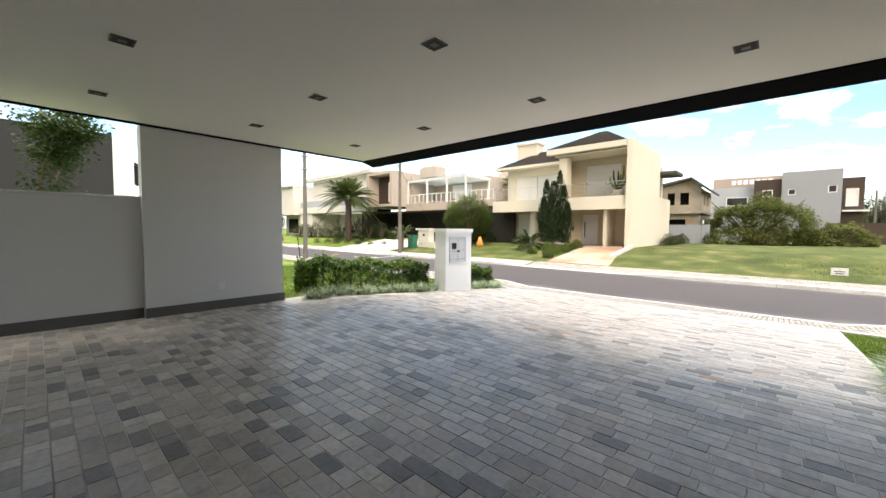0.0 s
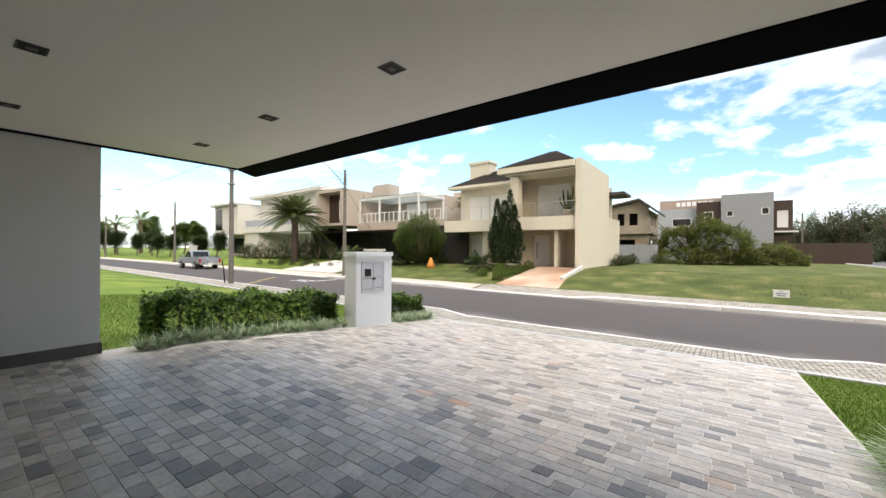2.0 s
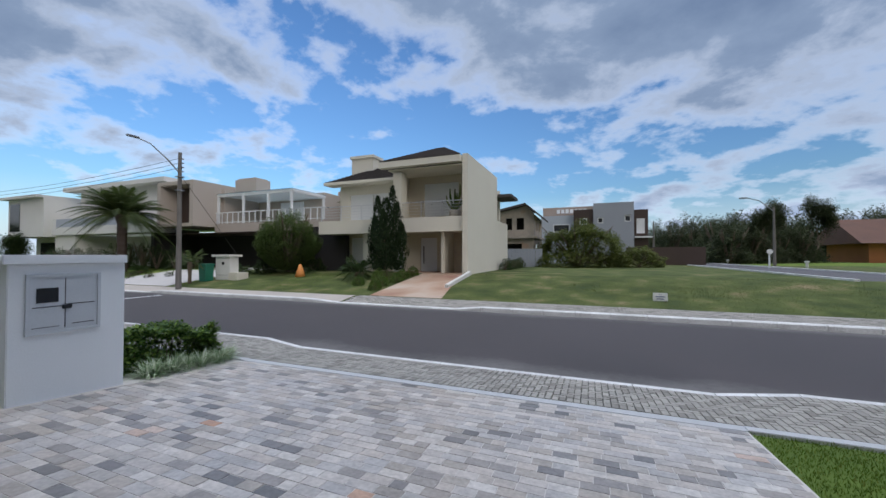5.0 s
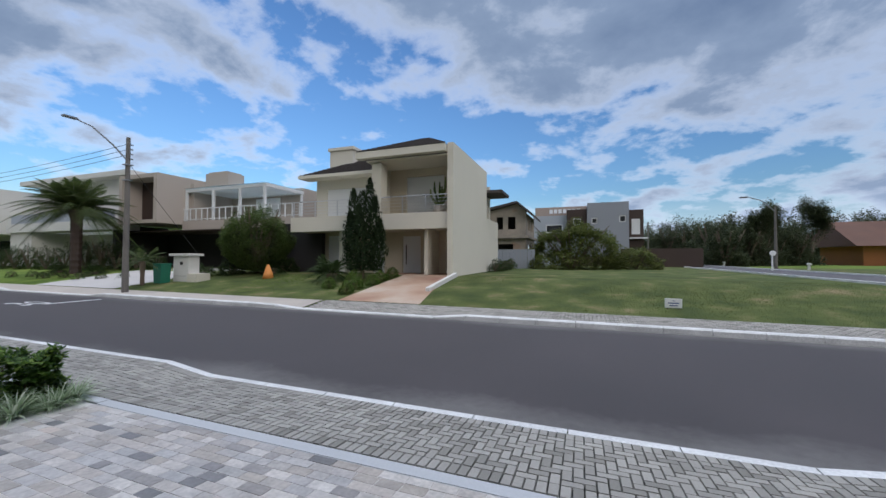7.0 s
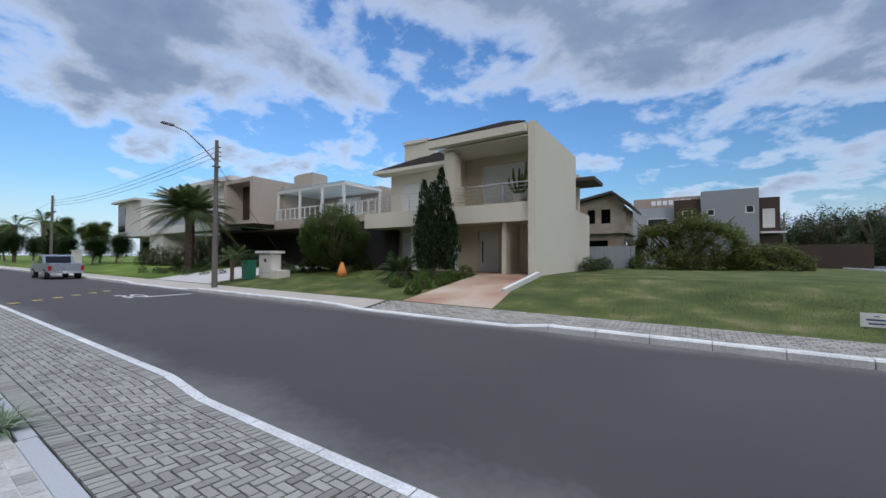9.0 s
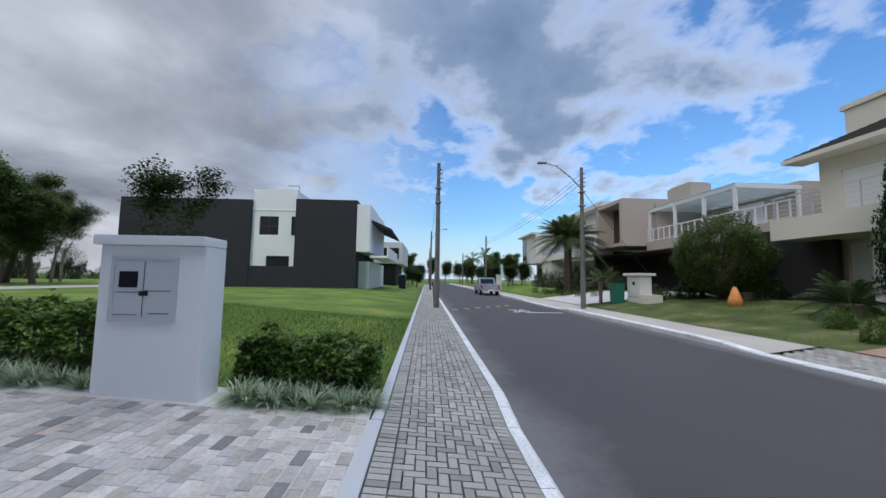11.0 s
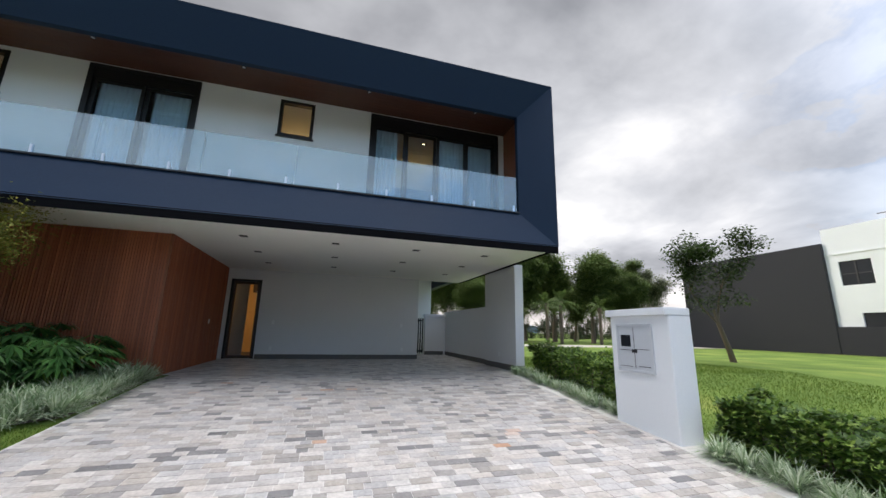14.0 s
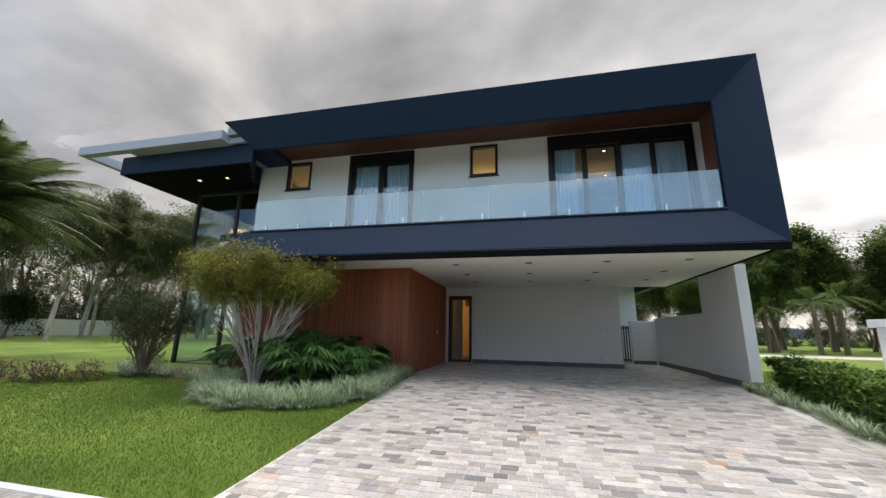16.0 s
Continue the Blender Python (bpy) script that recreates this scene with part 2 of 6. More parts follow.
STONE = [(0.0, (0.15, 0.145, 0.14)), (0.05, (0.19, 0.18, 0.175)), (0.09, (0.27, 0.25, 0.235)), (0.19, (0.335, 0.30, 0.265)), (0.30, (0.405, 0.36, 0.31)), (0.42, (0.38, 0.365, 0.355)), (0.55, (0.465, 0.415, 0.365)),
         (0.68, (0.425, 0.41, 0.395)), (0.80, (0.495, 0.45, 0.405)), (0.993, (0.55, 0.52, 0.48)), (1.0, (0.43, 0.24, 0.14))]
PAVER = [(0, (0.20, 0.19, 0.165)), (0.3, (0.29, 0.275, 0.245)), (1, (0.36, 0.342, 0.305))]
M = dict(
    stone=mat("stone", (0.4, 0.4, 0.4), 0.42, 0.30, 5, 0.18, big=5.5, rnd="ob", second=STONE),
    stone_j=mat("stone_field", (0.4, 0.4, 0.4), 0.42, 0.30, 5, 0.18, big=5.5, rnd="island", second=STONE),
    grout=mat("grout", (0.60, 0.57, 0.53), 0.8, 0.12, 10, 0.2),
    paver=mat("paver", (0.4, 0.39, 0.37), 0.85, 0.15, 10, 0.3, rnd="ob", second=PAVER),
    paver_j=mat("paver_field", (0.4, 0.39, 0.37), 0.85, 0.15, 10, 0.3, rnd="island", second=PAVER),
    joint=mat("dark_joint", (0.10, 0.10, 0.085), 0.95, 0.3, 10, 0.2),
    slab=mat("concrete_strip", (0.45, 0.46, 0.47), 0.8, 0.08, 8, 0.1),
    asphalt=mat("asphalt", (0.061, 0.054, 0.056), 0.85, 0.26, 30, 0.35, big=0.45),
    sand=mat("gutter_dust", (0.22, 0.21, 0.20), 0.95, 0.3, 9, 0.3, big=1.5),
    kerb=mat("painted_kerb", (0.62, 0.62, 0.61), 0.8, 0.32, 6, 0.3, big=2.0),
    grass=mat("lawn", (0.115, 0.20, 0.03), 0.95, 0.25, 14, 0.3, big=0.5, second=[(0.3, (0.085, 0.14, 0.022)), (0.55, (0.13, 0.19, 0.034)), (0.75, (0.20, 0.22, 0.05))], spec=0.2),
    grass2=mat("rough_lawn", (0.12, 0.15, 0.04), 0.95, 0.4, 6, 0.6, big=0.8, second=[(0.3, (0.052, 0.075, 0.020)), (0.55, (0.085, 0.105, 0.030)), (0.66, (0.145, 0.13, 0.06)), (0.76, (0.22, 0.17, 0.10))], spec=0.2),
    blade=mat("grass_blade", (0.14, 0.25, 0.035), 0.7, 0.25, 3, 0, rnd="island", second=[(0, (0.070, 0.125, 0.014)), (0.7, (0.12, 0.19, 0.027)), (1, (0.20, 0.225, 0.048))], spec=0.2),
    blade2=mat("rough_blade", (0.14, 0.17, 0.05), 0.8, 0.25, 3, 0, rnd="island", second=[(0, (0.06, 0.09, 0.02)), (0.7, (0.105, 0.125, 0.035)), (1, (0.20, 0.175, 0.08))], spec=0.2),
    soil=mat("soil", (0.10, 0.075, 0.055), 0.95, 0.3, 8, 0.6),
    wall=mat("grey_plaster", (0.66, 0.66, 0.66), 0.85, 0.05, 14, 0.12, big=0.5),
    base=mat("baseboard_grey", (0.11, 0.105, 0.10), 0.6, 0.1, 8, 0.1),
    white=mat("white_render", (0.84, 0.85, 0.85), 0.8, 0.05, 14, 0.12, big=0.5),
    ceil=mat("white_ceiling", (0.80, 0.78, 0.73), 0.9, 0.03, 10, 0.04),
    navy=mat("slate_blue_cladding", (0.0098, 0.0245, 0.052), 0.6, 0.1, 5, 0.05, big=0.4, spec=0.2),
    # black without sheen: shade under overhangs put into the colour
    matte=mat("matte_black_shade", (0.006, 0.006, 0.007), 0.95, 0.1, 10, 0.0, spec=0.05),
    black=mat("black_metal", (0.012, 0.012, 0.014), 0.45, 0.1, 10, 0.05),
    meter=mat("meter_grey", (0.58, 0.60, 0.62), 0.6, 0.05, 8, 0.03),
    wood=mat("red_brown_wood", (0.23, 0.075, 0.033), 0.5, 0.3, 4, 0.2, stretch=(6, 6, 0.6), rnd="", big=1.5),
    slat=mat("wood_slat", (0.18, 0.062, 0.028), 0.5, 0.3, 4, 0.2, stretch=(6, 6, 0.6), rnd="ob", second=[(0, (0.235, 0.066, 0.028)), (1, (0.37, 0.112, 0.048))]),
    curtain=mat("white_curtain", (0.86, 0.88, 0.92), 0.9, 0.04, 10, 0.05),
    glass=glass_mat("clear_glass"),
    coated=glass_mat("coated_glass", (0.86, 0.95, 1.0), 0.0, 0.13),
    rail_glass=glass_mat("rail_glass", (0.80, 0.90, 0.93), 0.2, 0.10),
    steel=mat("brushed_steel", (0.65, 0.66, 0.68), 0.3, 0.06, 10, 0.05, metal=0.9),
    plastic=mat("white_plastic", (0.75, 0.75, 0.74), 0.4, 0.02, 5, 0),
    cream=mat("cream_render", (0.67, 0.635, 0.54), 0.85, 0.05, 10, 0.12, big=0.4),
    # the cream render darkened: shade of recessed walls and carport ceiling in the colour
    cream_shaded=mat("cream_render_shaded", (0.56, 0.50, 0.39), 0.85, 0.06, 10, 0.12),
    beige=mat("beige_render", (0.45, 0.395, 0.34), 0.85, 0.06, 10, 0.12, big=0.4),
    offwhite=mat("offwhite_render", (0.66, 0.65, 0.62), 0.85, 0.06, 10, 0.1, big=0.4),
    charcoal=mat("charcoal_render", (0.024, 0.024, 0.028), 0.8, 0.1, 12, 0.15, big=0.4),
    brown=mat("dark_brown_panel", (0.055, 0.035, 0.028), 0.6, 0.15, 6, 0.1),
    bluegrey=mat("blue_grey_render", (0.30, 0.32, 0.36), 0.85, 0.06, 10, 0.1, big=0.3),
    bluegrey_l=mat("light_blue_grey", (0.38, 0.41, 0.47), 0.85, 0.06, 10, 0.1, big=0.3),
    tan=mat("tan_render", (0.36, 0.29, 0.24), 0.85, 0.1, 8, 0.15),
    rawbrick=mat("raw_cement", (0.33, 0.29, 0.24), 0.95, 0.22, 5, 0.3, big=0.7, second=[(0.3, (0.27, 0.25, 0.22)), (0.6, (0.37, 0.32, 0.26)), (0.75, (0.36, 0.22, 0.15))]),
    roof=mat("dark_roof_tile", (0.060, 0.052, 0.050), 0.8, 0.25, 4, 0.3, stretch=(1, 6, 6)),
    redbrick=mat("orange_brick", (0.42, 0.17, 0.07), 0.9, 0.15, 8, 0.3),
    brownroof=mat("brown_roof", (0.13, 0.07, 0.05), 0.85, 0.2, 5, 0.3),
    redpave=mat("orange_drive", (0.46, 0.25, 0.15), 0.85, 0.2, 8, 0.2, big=0.35, second=[(0.3, (0.28, 0.13, 0.085)), (0.5, (0.40, 0.27, 0.185)), (0.7, (0.47, 0.41, 0.34))]),
    tanpave=mat("tan_pavement", (0.42, 0.38, 0.33), 0.9, 0.15, 10, 0.25, big=0.8),
    palepave=mat("pale_drive", (0.47, 0.45, 0.43), 0.9, 0.1, 10, 0.2),
    shutter=mat("white_shutter", (0.74, 0.75, 0.75), 0.6, 0.04, 10, 0.05),
    darkpane=mat("dark_pane", (0.02, 0.022, 0.026), 0.12, 0.1, 3, 0),
    # near-black: shade of deep recesses put into the colour, also dark seams
    void=mat("dark_shade_and_seams", (0.03, 0.028, 0.027), 0.9, 0.1, 4, 0),
    pole=mat("weathered_concrete", (0.165, 0.152, 0.14), 0.9, 0.25, 9, 0.4, big=2),
    lampgrey=mat("lamp_grey", (0.30, 0.31, 0.33), 0.5, 0.05, 8, 0, metal=0.4),
    wire=mat("cable", (0.03, 0.03, 0.03), 0.6, 0, 1, 0),
    bark=mat("bark", (0.15, 0.115, 0.085), 0.95, 0.3, 12, 0.6, stretch=(1, 1, 0.3)),
    palebark=mat("pale_bark", (0.42, 0.36, 0.31), 0.9, 0.2, 12, 0.4, stretch=(1, 1, 0.3)),
    leaf=mat("leaf", (0.07, 0.11, 0.03), 0.55, 0.25, 2, 0, rnd="island", second=[(0, (0.048, 0.082, 0.021)), (0.6, (0.10, 0.15, 0.038)), (1, (0.18, 0.215, 0.068))], spec=0.2),
    leaf_y=mat("yellow_green_leaf", (0.18, 0.20, 0.03), 0.6, 0.2, 2, 0, rnd="island", second=[(0, (0.10, 0.13, 0.03)), (0.5, (0.23, 0.235, 0.05)), (1, (0.38, 0.33, 0.08))], spec=0.2),
    leaf_h=mat("hedge_leaf", (0.06, 0.11, 0.02), 0.38, 0.2, 2, 0, rnd="island", second=[(0, (0.034, 0.072, 0.013)), (0.6, (0.09, 0.165, 0.028)), (1, (0.23, 0.32, 0.06))], spec=0.2),
    leaf_d=mat("dark_leaf", (0.03, 0.05, 0.02), 0.6, 0.2, 2, 0, rnd="island", second=[(0, (0.022, 0.040, 0.014)), (0.6, (0.046, 0.075, 0.025)), (1, (0.085, 0.115, 0.04))], spec=0.2),
    leaf_c=mat("cypress_leaf", (0.02, 0.035, 0.016), 0.7, 0.2, 2, 0, rnd="island", second=[(0, (0.010, 0.020, 0.009)), (0.6, (0.022, 0.040, 0.016)), (1, (0.045, 0.070, 0.026))], spec=0.15),
    leaf_r=mat("red_brown_leaf", (0.10, 0.05, 0.035), 0.7, 0.2, 2, 0, rnd="island", second=[(0, (0.06, 0.03, 0.025)), (0.6, (0.11, 0.055, 0.04)), (1, (0.15, 0.08, 0.05))], spec=0.2),
    leaf_p=mat("palm_leaf", (0.07, 0.10, 0.035), 0.5, 0.2, 2, 0, rnd="island", second=[(0, (0.04, 0.06, 0.02)), (0.6, (0.08, 0.115, 0.035)), (1, (0.14, 0.16, 0.06))], spec=0.2),
    leaf_ph=mat("philodendron_leaf", (0.03, 0.09, 0.02), 0.3, 0.2, 2, 0, rnd="island", second=[(0, (0.03, 0.08, 0.022)), (0.6, (0.06, 0.15, 0.04)), (1, (0.11, 0.22, 0.06))], spec=0.2),
    lily=mat("variegated_blade", (0.30, 0.36, 0.22), 0.5, 0.2, 2, 0, rnd="island", second=[(0, (0.15, 0.24, 0.10)), (0.5, (0.38, 0.47, 0.29)), (1, (0.70, 0.74, 0.58))], spec=0.2),
    green_bin=mat("green_plastic", (0.02, 0.16, 0.10), 0.45, 0.1, 4, 0),
    orange=mat("orange_pottery", (0.55, 0.22, 0.05), 0.7, 0.15, 6, 0.1),
    terracotta=mat("clay_pot", (0.45, 0.40, 0.34), 0.8, 0.1, 6, 0.1),
    yellow=mat("yellow_road_paint", (0.50, 0.36, 0.12), 0.8, 0.25, 10, 0.1),
    whitepaint=mat("white_road_paint", (0.62, 0.62, 0.62), 0.8, 0.2, 10, 0.1),
    carpaint=mat("silver_car_paint", (0.42, 0.46, 0.52), 0.3, 0.04, 3, 0, metal=0.6),
    tyre=mat("rubber", (0.02, 0.02, 0.02), 0.8, 0.1, 8, 0.1),
    redlens=mat("red_lens", (0.35, 0.01, 0.01), 0.2, 0, 1, 0),
    lampglow=glow_mat("lamp_glow", (1.0, 0.72, 0.35), 3.0),
    warmstrip=glow_mat("warm_cove", (1.0, 0.55, 0.18), 4.0),
    warmwall=mat("warm_interior", (0.55, 0.36, 0.16), 0.7, 0.1, 3, 0.05, stretch=(4, 4, 0.5)),
    room=mat("room_wall", (0.45, 0.42, 0.38), 0.9, 0.05, 6, 0.05),
    water=mat("pale_water", (0.55, 0.60, 0.66), 0.2, 0.05, 1, 0),
    # haze of the distance put into the hills' blue colour
    mountain=mat("haze_blue_hills", (0.16, 0.21, 0.30), 1.0, 0.1, 0.05, 0),
    leaf_w=mat("wood_leaf", (0.07, 0.085, 0.05), 0.7, 0.2, 2, 0, rnd="island", second=[(0, (0.040, 0.054, 0.028)), (0.6, (0.075, 0.092, 0.048)), (1, (0.12, 0.128, 0.07))], spec=0.15),
    leaf_e=mat("grey_green_leaf", (0.09, 0.11, 0.06), 0.6, 0.2, 2, 0, rnd="island", second=[(0, (0.064, 0.084, 0.038)), (0.6, (0.13, 0.148, 0.068)), (1, (0.20, 0.207, 0.105))], spec=0.15),
    leaf_b=mat("bright_bush_leaf", (0.15, 0.18, 0.05), 0.6, 0.2, 2, 0, rnd="island", second=[(0, (0.065, 0.088, 0.022)), (0.6, (0.125, 0.152, 0.04)), (1, (0.21, 0.225, 0.065))], spec=0.15),
    stembark=mat("silver_stem_bark", (0.50, 0.45, 0.41), 0.9, 0.2, 12, 0.4, stretch=(1, 1, 0.3)),
    # the red-brown wood darkened: shade under the balcony roof put into the colour
    shaded_wood=mat("red_brown_wood_shaded", (0.095, 0.034, 0.018), 0.5, 0.3, 4, 0.2, stretch=(0.6, 6, 6), big=1.5),
    taupe=mat("taupe_panel", (0.30, 0.25, 0.22), 0.45, 0.08, 5, 0.03, stretch=(4, 4, 0.5)),
    ink=mat("blue_ink", (0.05, 0.08, 0.22), 0.7, 0, 1, 0),
)

def let_light_through(m, share):
    """Leaves glow softly when lit from behind."""
    n, l = m.node_tree.nodes, m.node_tree.links
    b = n["Principled BSDF"]
    tr, mx = n.new("ShaderNodeBsdfTranslucent"), n.new("ShaderNodeMixShader")
    l.new(b.inputs["Base Color"].links[0].from_socket, tr.inputs[0])
    mx.inputs[0].default_value = share
    l.new(b.outputs[0], mx.inputs[1])
    l.new(tr.outputs[0], mx.inputs[2])
    l.new(mx.outputs[0], n["Material Output"].inputs[0])


for key in ("leaf", "leaf_y", "leaf_h", "leaf_d", "leaf_r", "leaf_p", "leaf_ph", "leaf_w", "leaf_e", "leaf_b", "lily", "blade", "blade2"):
    let_light_through(M[key], 0.4)


def dust_gutters(m):
    """Pale sand that has gathered along both kerbs, with a ragged edge."""
    n, l = m.node_tree.nodes, m.node_tree.links
    bs = n["Principled BSDF"]
    old = bs.inputs["Base Color"].links[0].from_socket
    geo, sp_, nz, nz2 = n.new("ShaderNodeNewGeometry"), n.new("ShaderNodeSeparateXYZ"), n.new("ShaderNodeTexNoise"), n.new("ShaderNodeTexNoise")
    l.new(geo.outputs["Position"], sp_.inputs[0])
    nz.inputs["Scale"].default_value, nz.inputs["Detail"].default_value = 0.7, 6
    nz2.inputs["Scale"].default_value, nz2.inputs["Detail"].default_value = 9, 6
    l.new(geo.outputs["Position"], nz.inputs["Vector"])
    l.new(geo.outputs["Position"], nz2.inputs["Vector"])

    def mth(op, a, b_):
        k = n.new("ShaderNodeMath")
        k.operation = op
        for i, v_ in enumerate((a, b_)):
            if isinstance(v_, (int, float)):
                k.inputs[i].default_value = v_
            else:
                l.new(v_, k.inputs[i])
        return k.outputs[0]
    edge = mth("ABSOLUTE", mth("SUBTRACT", sp_.outputs[1], 14.57), 0)
    amount = mth("ADD", mth("ADD", edge, mth("MULTIPLY", nz.outputs["Fac"], 1.1)), mth("MULTIPLY", nz2.outputs["Fac"], 0.5))
    mr = n.new("ShaderNodeMapRange")
    mr.inputs[1].default_value, mr.inputs[2].default_value, mr.inputs[4].default_value = 3.25, 3.85, 0.75
    l.new(amount, mr.inputs[0])
    mx = n.new("ShaderNodeMix")
    mx.data_type = "RGBA"
    l.new(mr.outputs[0], mx.inputs["Factor"])
    l.new(old, mx.inputs["A"])
    mx.inputs["B"].default_value = (0.16, 0.153, 0.146, 1)
    l.new(mx.outputs["Result"], bs.inputs["Base Color"])


dust_gutters(M["asphalt"])
M["asphalt_2"] = mat("asphalt_side", (0.095, 0.092, 0.096), 0.85, 0.16, 30, 0.35, big=0.35)

BASE = {}


def thing(name, base, label, category, group="", kind=""):
    ob = new(name)
    ob.location = base
    ob.empty_display_size = 0.2
    BASE[ob.name] = Vector(base)
    return tagged(ob, label, category, group, kind)


def mesh_of(name, bm, material, smooth=False):
    me = bpy.data.meshes.new(name)
    bm.to_mesh(me)
    bm.free()
    me.materials.append(material)
    if smooth:
        me.shade_smooth()
    return me


def part(name, bm, material, parent, label="", smooth=False):
    """One mesh under a thing; the bmesh is in world coordinates for things placed by base."""
    base = BASE[parent.name]
    bmesh.ops.translate(bm, verts=bm.verts, vec=-base)
    ob = new(name, mesh_of(name, bm, material, smooth))
    ob.parent = parent
    BASE[ob.name] = base
    return tagged(ob, label)


def solo(name, bm, material, label, category, base=(0, 0, 0), kind="", smooth=False, group=""):
    """A thing that is one single mesh."""
    bmesh.ops.translate(bm, verts=bm.verts, vec=-Vector(base))
    ob = new(name, mesh_of(name, bm, material, smooth))
    ob.location = base
    BASE[ob.name] = Vector(base)
    return tagged(ob, label, category, group, kind)


def box(x0, x1, y0, y1, z0, z1, bevel=0.0, bm=None):
    b = bmesh.new()
    x0, x1, y0, y1, z0, z1 = min(x0, x1), max(x0, x1), min(y0, y1), max(y0, y1), min(z0, z1), max(z0, z1)
    bmesh.ops.create_cube(b, size=1)
    for v in b.verts:
        v.co = ((x0 + x1) / 2 + v.co.x * (x1 - x0), (y0 + y1) / 2 + v.co.y * (y1 - y0), (z0 + z1) / 2 + v.co.z * (z1 - z0))
    if bevel:
        bmesh.ops.bevel(b, geom=b.edges[:], offset=bevel, segments=2, affect="EDGES")
    if bm is None:
        return b
    tmp = bpy.data.meshes.new("t")
    b.to_mesh(tmp)
    b.free()
    bm.from_mesh(tmp)
    bpy.data.meshes.remove(tmp)
    return bm


def boxes(*rows, bevel=0.0):
    bm = bmesh.new()
    for r in rows:
        box(*r, bevel=bevel, bm=bm)
    return bm


def prism(points, axis, a, b, bm=None):
    """An outline extruded along an axis from a to b. points: pairs of the two other coordinates, in xyz order."""
    bm = bm or bmesh.new()

    def at(p, k):
        return {"x": (k, *p), "y": (p[0], k, p[1]), "z": (*p, k)}[axis]
    va, vb = [bm.verts.new(at(p, a)) for p in points], [bm.verts.new(at(p, b)) for p in points]
    bm.faces.new(va)
    bm.faces.new(vb[::-1])
    for i in range(len(points)):
        j = (i + 1) % len(points)
        bm.faces.new((va[j], va[i], vb[i], vb[j]))
    bmesh.ops.recalc_face_normals(bm, faces=bm.faces)
    return bm


def wall(axis, plane0, plane1, u0, u1, z0, z1, holes=()):
    """A thick wall with openings that go through it. axis: the axis it runs along. holes: (u0, u1, z0, z1)."""
    us = sorted({u0, u1, *[h[0] for h in holes], *[h[1] for h in holes]})
    zs = sorted({z0, z1, *[h[2] for h in holes], *[h[3] for h in holes]})
    us, zs = [u for u in us if u0 <= u <= u1], [z for z in zs if z0 <= z <= z1]
    bm = bmesh.new()
    for i in range(len(us) - 1):
        for k in range(len(zs) - 1):
            cu, cz = (us[i] + us[i + 1]) / 2, (zs[k] + zs[k + 1]) / 2
            if any(h[0] < cu < h[1] and h[2] < cz < h[3] for h in holes):
                continue
            r = (us[i], us[i + 1], plane0, plane1) if axis == "x" else (plane0, plane1, us[i], us[i + 1])
            box(*r, zs[k], zs[k + 1], bm=bm)
    bmesh.ops.remove_doubles(bm, verts=bm.verts, dist=0.0005)
    seen = {}
    for f in bm.faces:
        seen.setdefault(tuple(round(c, 3) for c in f.calc_center_median()), []).append(f)
    bmesh.ops.delete(bm, geom=[f for fs in seen.values() if len(fs) > 1 for f in fs], context="FACES")
    return bm


def tube(points, radii, sides=8, bm=None):
    """A round, tapering stem along points."""
    bm = bm or bmesh.new()
    rings = []
    pts = [Vector(p) for p in points]
    for i, p in enumerate(pts):
        d = (pts[min(i + 1, len(pts) - 1)] - pts[max(i - 1, 0)]).normalized()
        q = d.to_track_quat("Z", "Y")
        r = radii[i] if isinstance(radii, (list, tuple)) else radii
        rings.append([bm.verts.new(p + q @ Vector((r * math.cos(2 * math.pi * k / sides), r * math.sin(2 * math.pi * k / sides), 0))) for k in range(sides)])
    for a, b in zip(rings, rings[1:]):
        for k in range(sides):
            bm.faces.new((a[k], a[(k + 1) % sides], b[(k + 1) % sides], b[k]))
    bm.faces.new(rings[0][::-1])
    bm.faces.new(rings[-1])
    return bm


def raw(name, verts, faces, material, parent=None, base=(0, 0, 0), label="", category="", kind="", smooth=False):
    me = bpy.data.meshes.new(name)
    me.from_pydata(verts, [], faces)
    me.materials.append(material)
    if smooth:
        me.shade_smooth()
    ob = new(name, me)
    if parent:
        ob.parent = parent
    else:
        ob.location = base
    BASE[ob.name] = Vector(base)
    return tagged(ob, label, category, "", kind)


def leaves(centres, size, rng, width=0.55, droop=0.3):
    """Small folded leaves at the points of an array: vertices and faces."""
    n = len(centres)
    a = rng.uniform(0, 2 * np.pi, n)
    e = rng.uniform(-0.6, 0.9, n) - droop * 0.5
    s = size * rng.uniform(0.6, 1.3, n)
    d = np.stack([np.cos(a) * np.cos(e), np.sin(a) * np.cos(e), np.sin(e)], 1)
    side = np.stack([-np.sin(a), np.cos(a), rng.uniform(-0.5, 0.5, n)], 1)
    side /= np.linalg.norm(side, axis=1)[:, None]
    p0, p2 = centres, centres + d * s[:, None]
    mid = centres + d * (s * 0.45)[:, None]
    p1, p3 = mid + side * (s * width * 0.5)[:, None], mid - side * (s * width * 0.5)[:, None]
    v = np.stack([p0, p1, p2, p3], 1).reshape(-1, 3)
    f = np.arange(4 * n).reshape(-1, 4)
    return v.tolist(), f.tolist()


def ground_z(x, y):
    """Height of the land: level by the house, falling to the street, rising again across it."""
    if y < 4.2:
        return 0.19
    if y < 10.1:
        return 0.19 - (y - 4.2) * 0.0805
    if y < 18.9:
        return -0.285
    if y < 24.5:
        return -0.22 + (y - 18.9) * 0.125
    return 0.48

# ---- ground, street ----
def sheet(name, xs, ys, zf, material, label, category, kind="structure"):
    v = [(x, y, zf(x, y)) for y in ys for x in xs]
    n = len(xs)
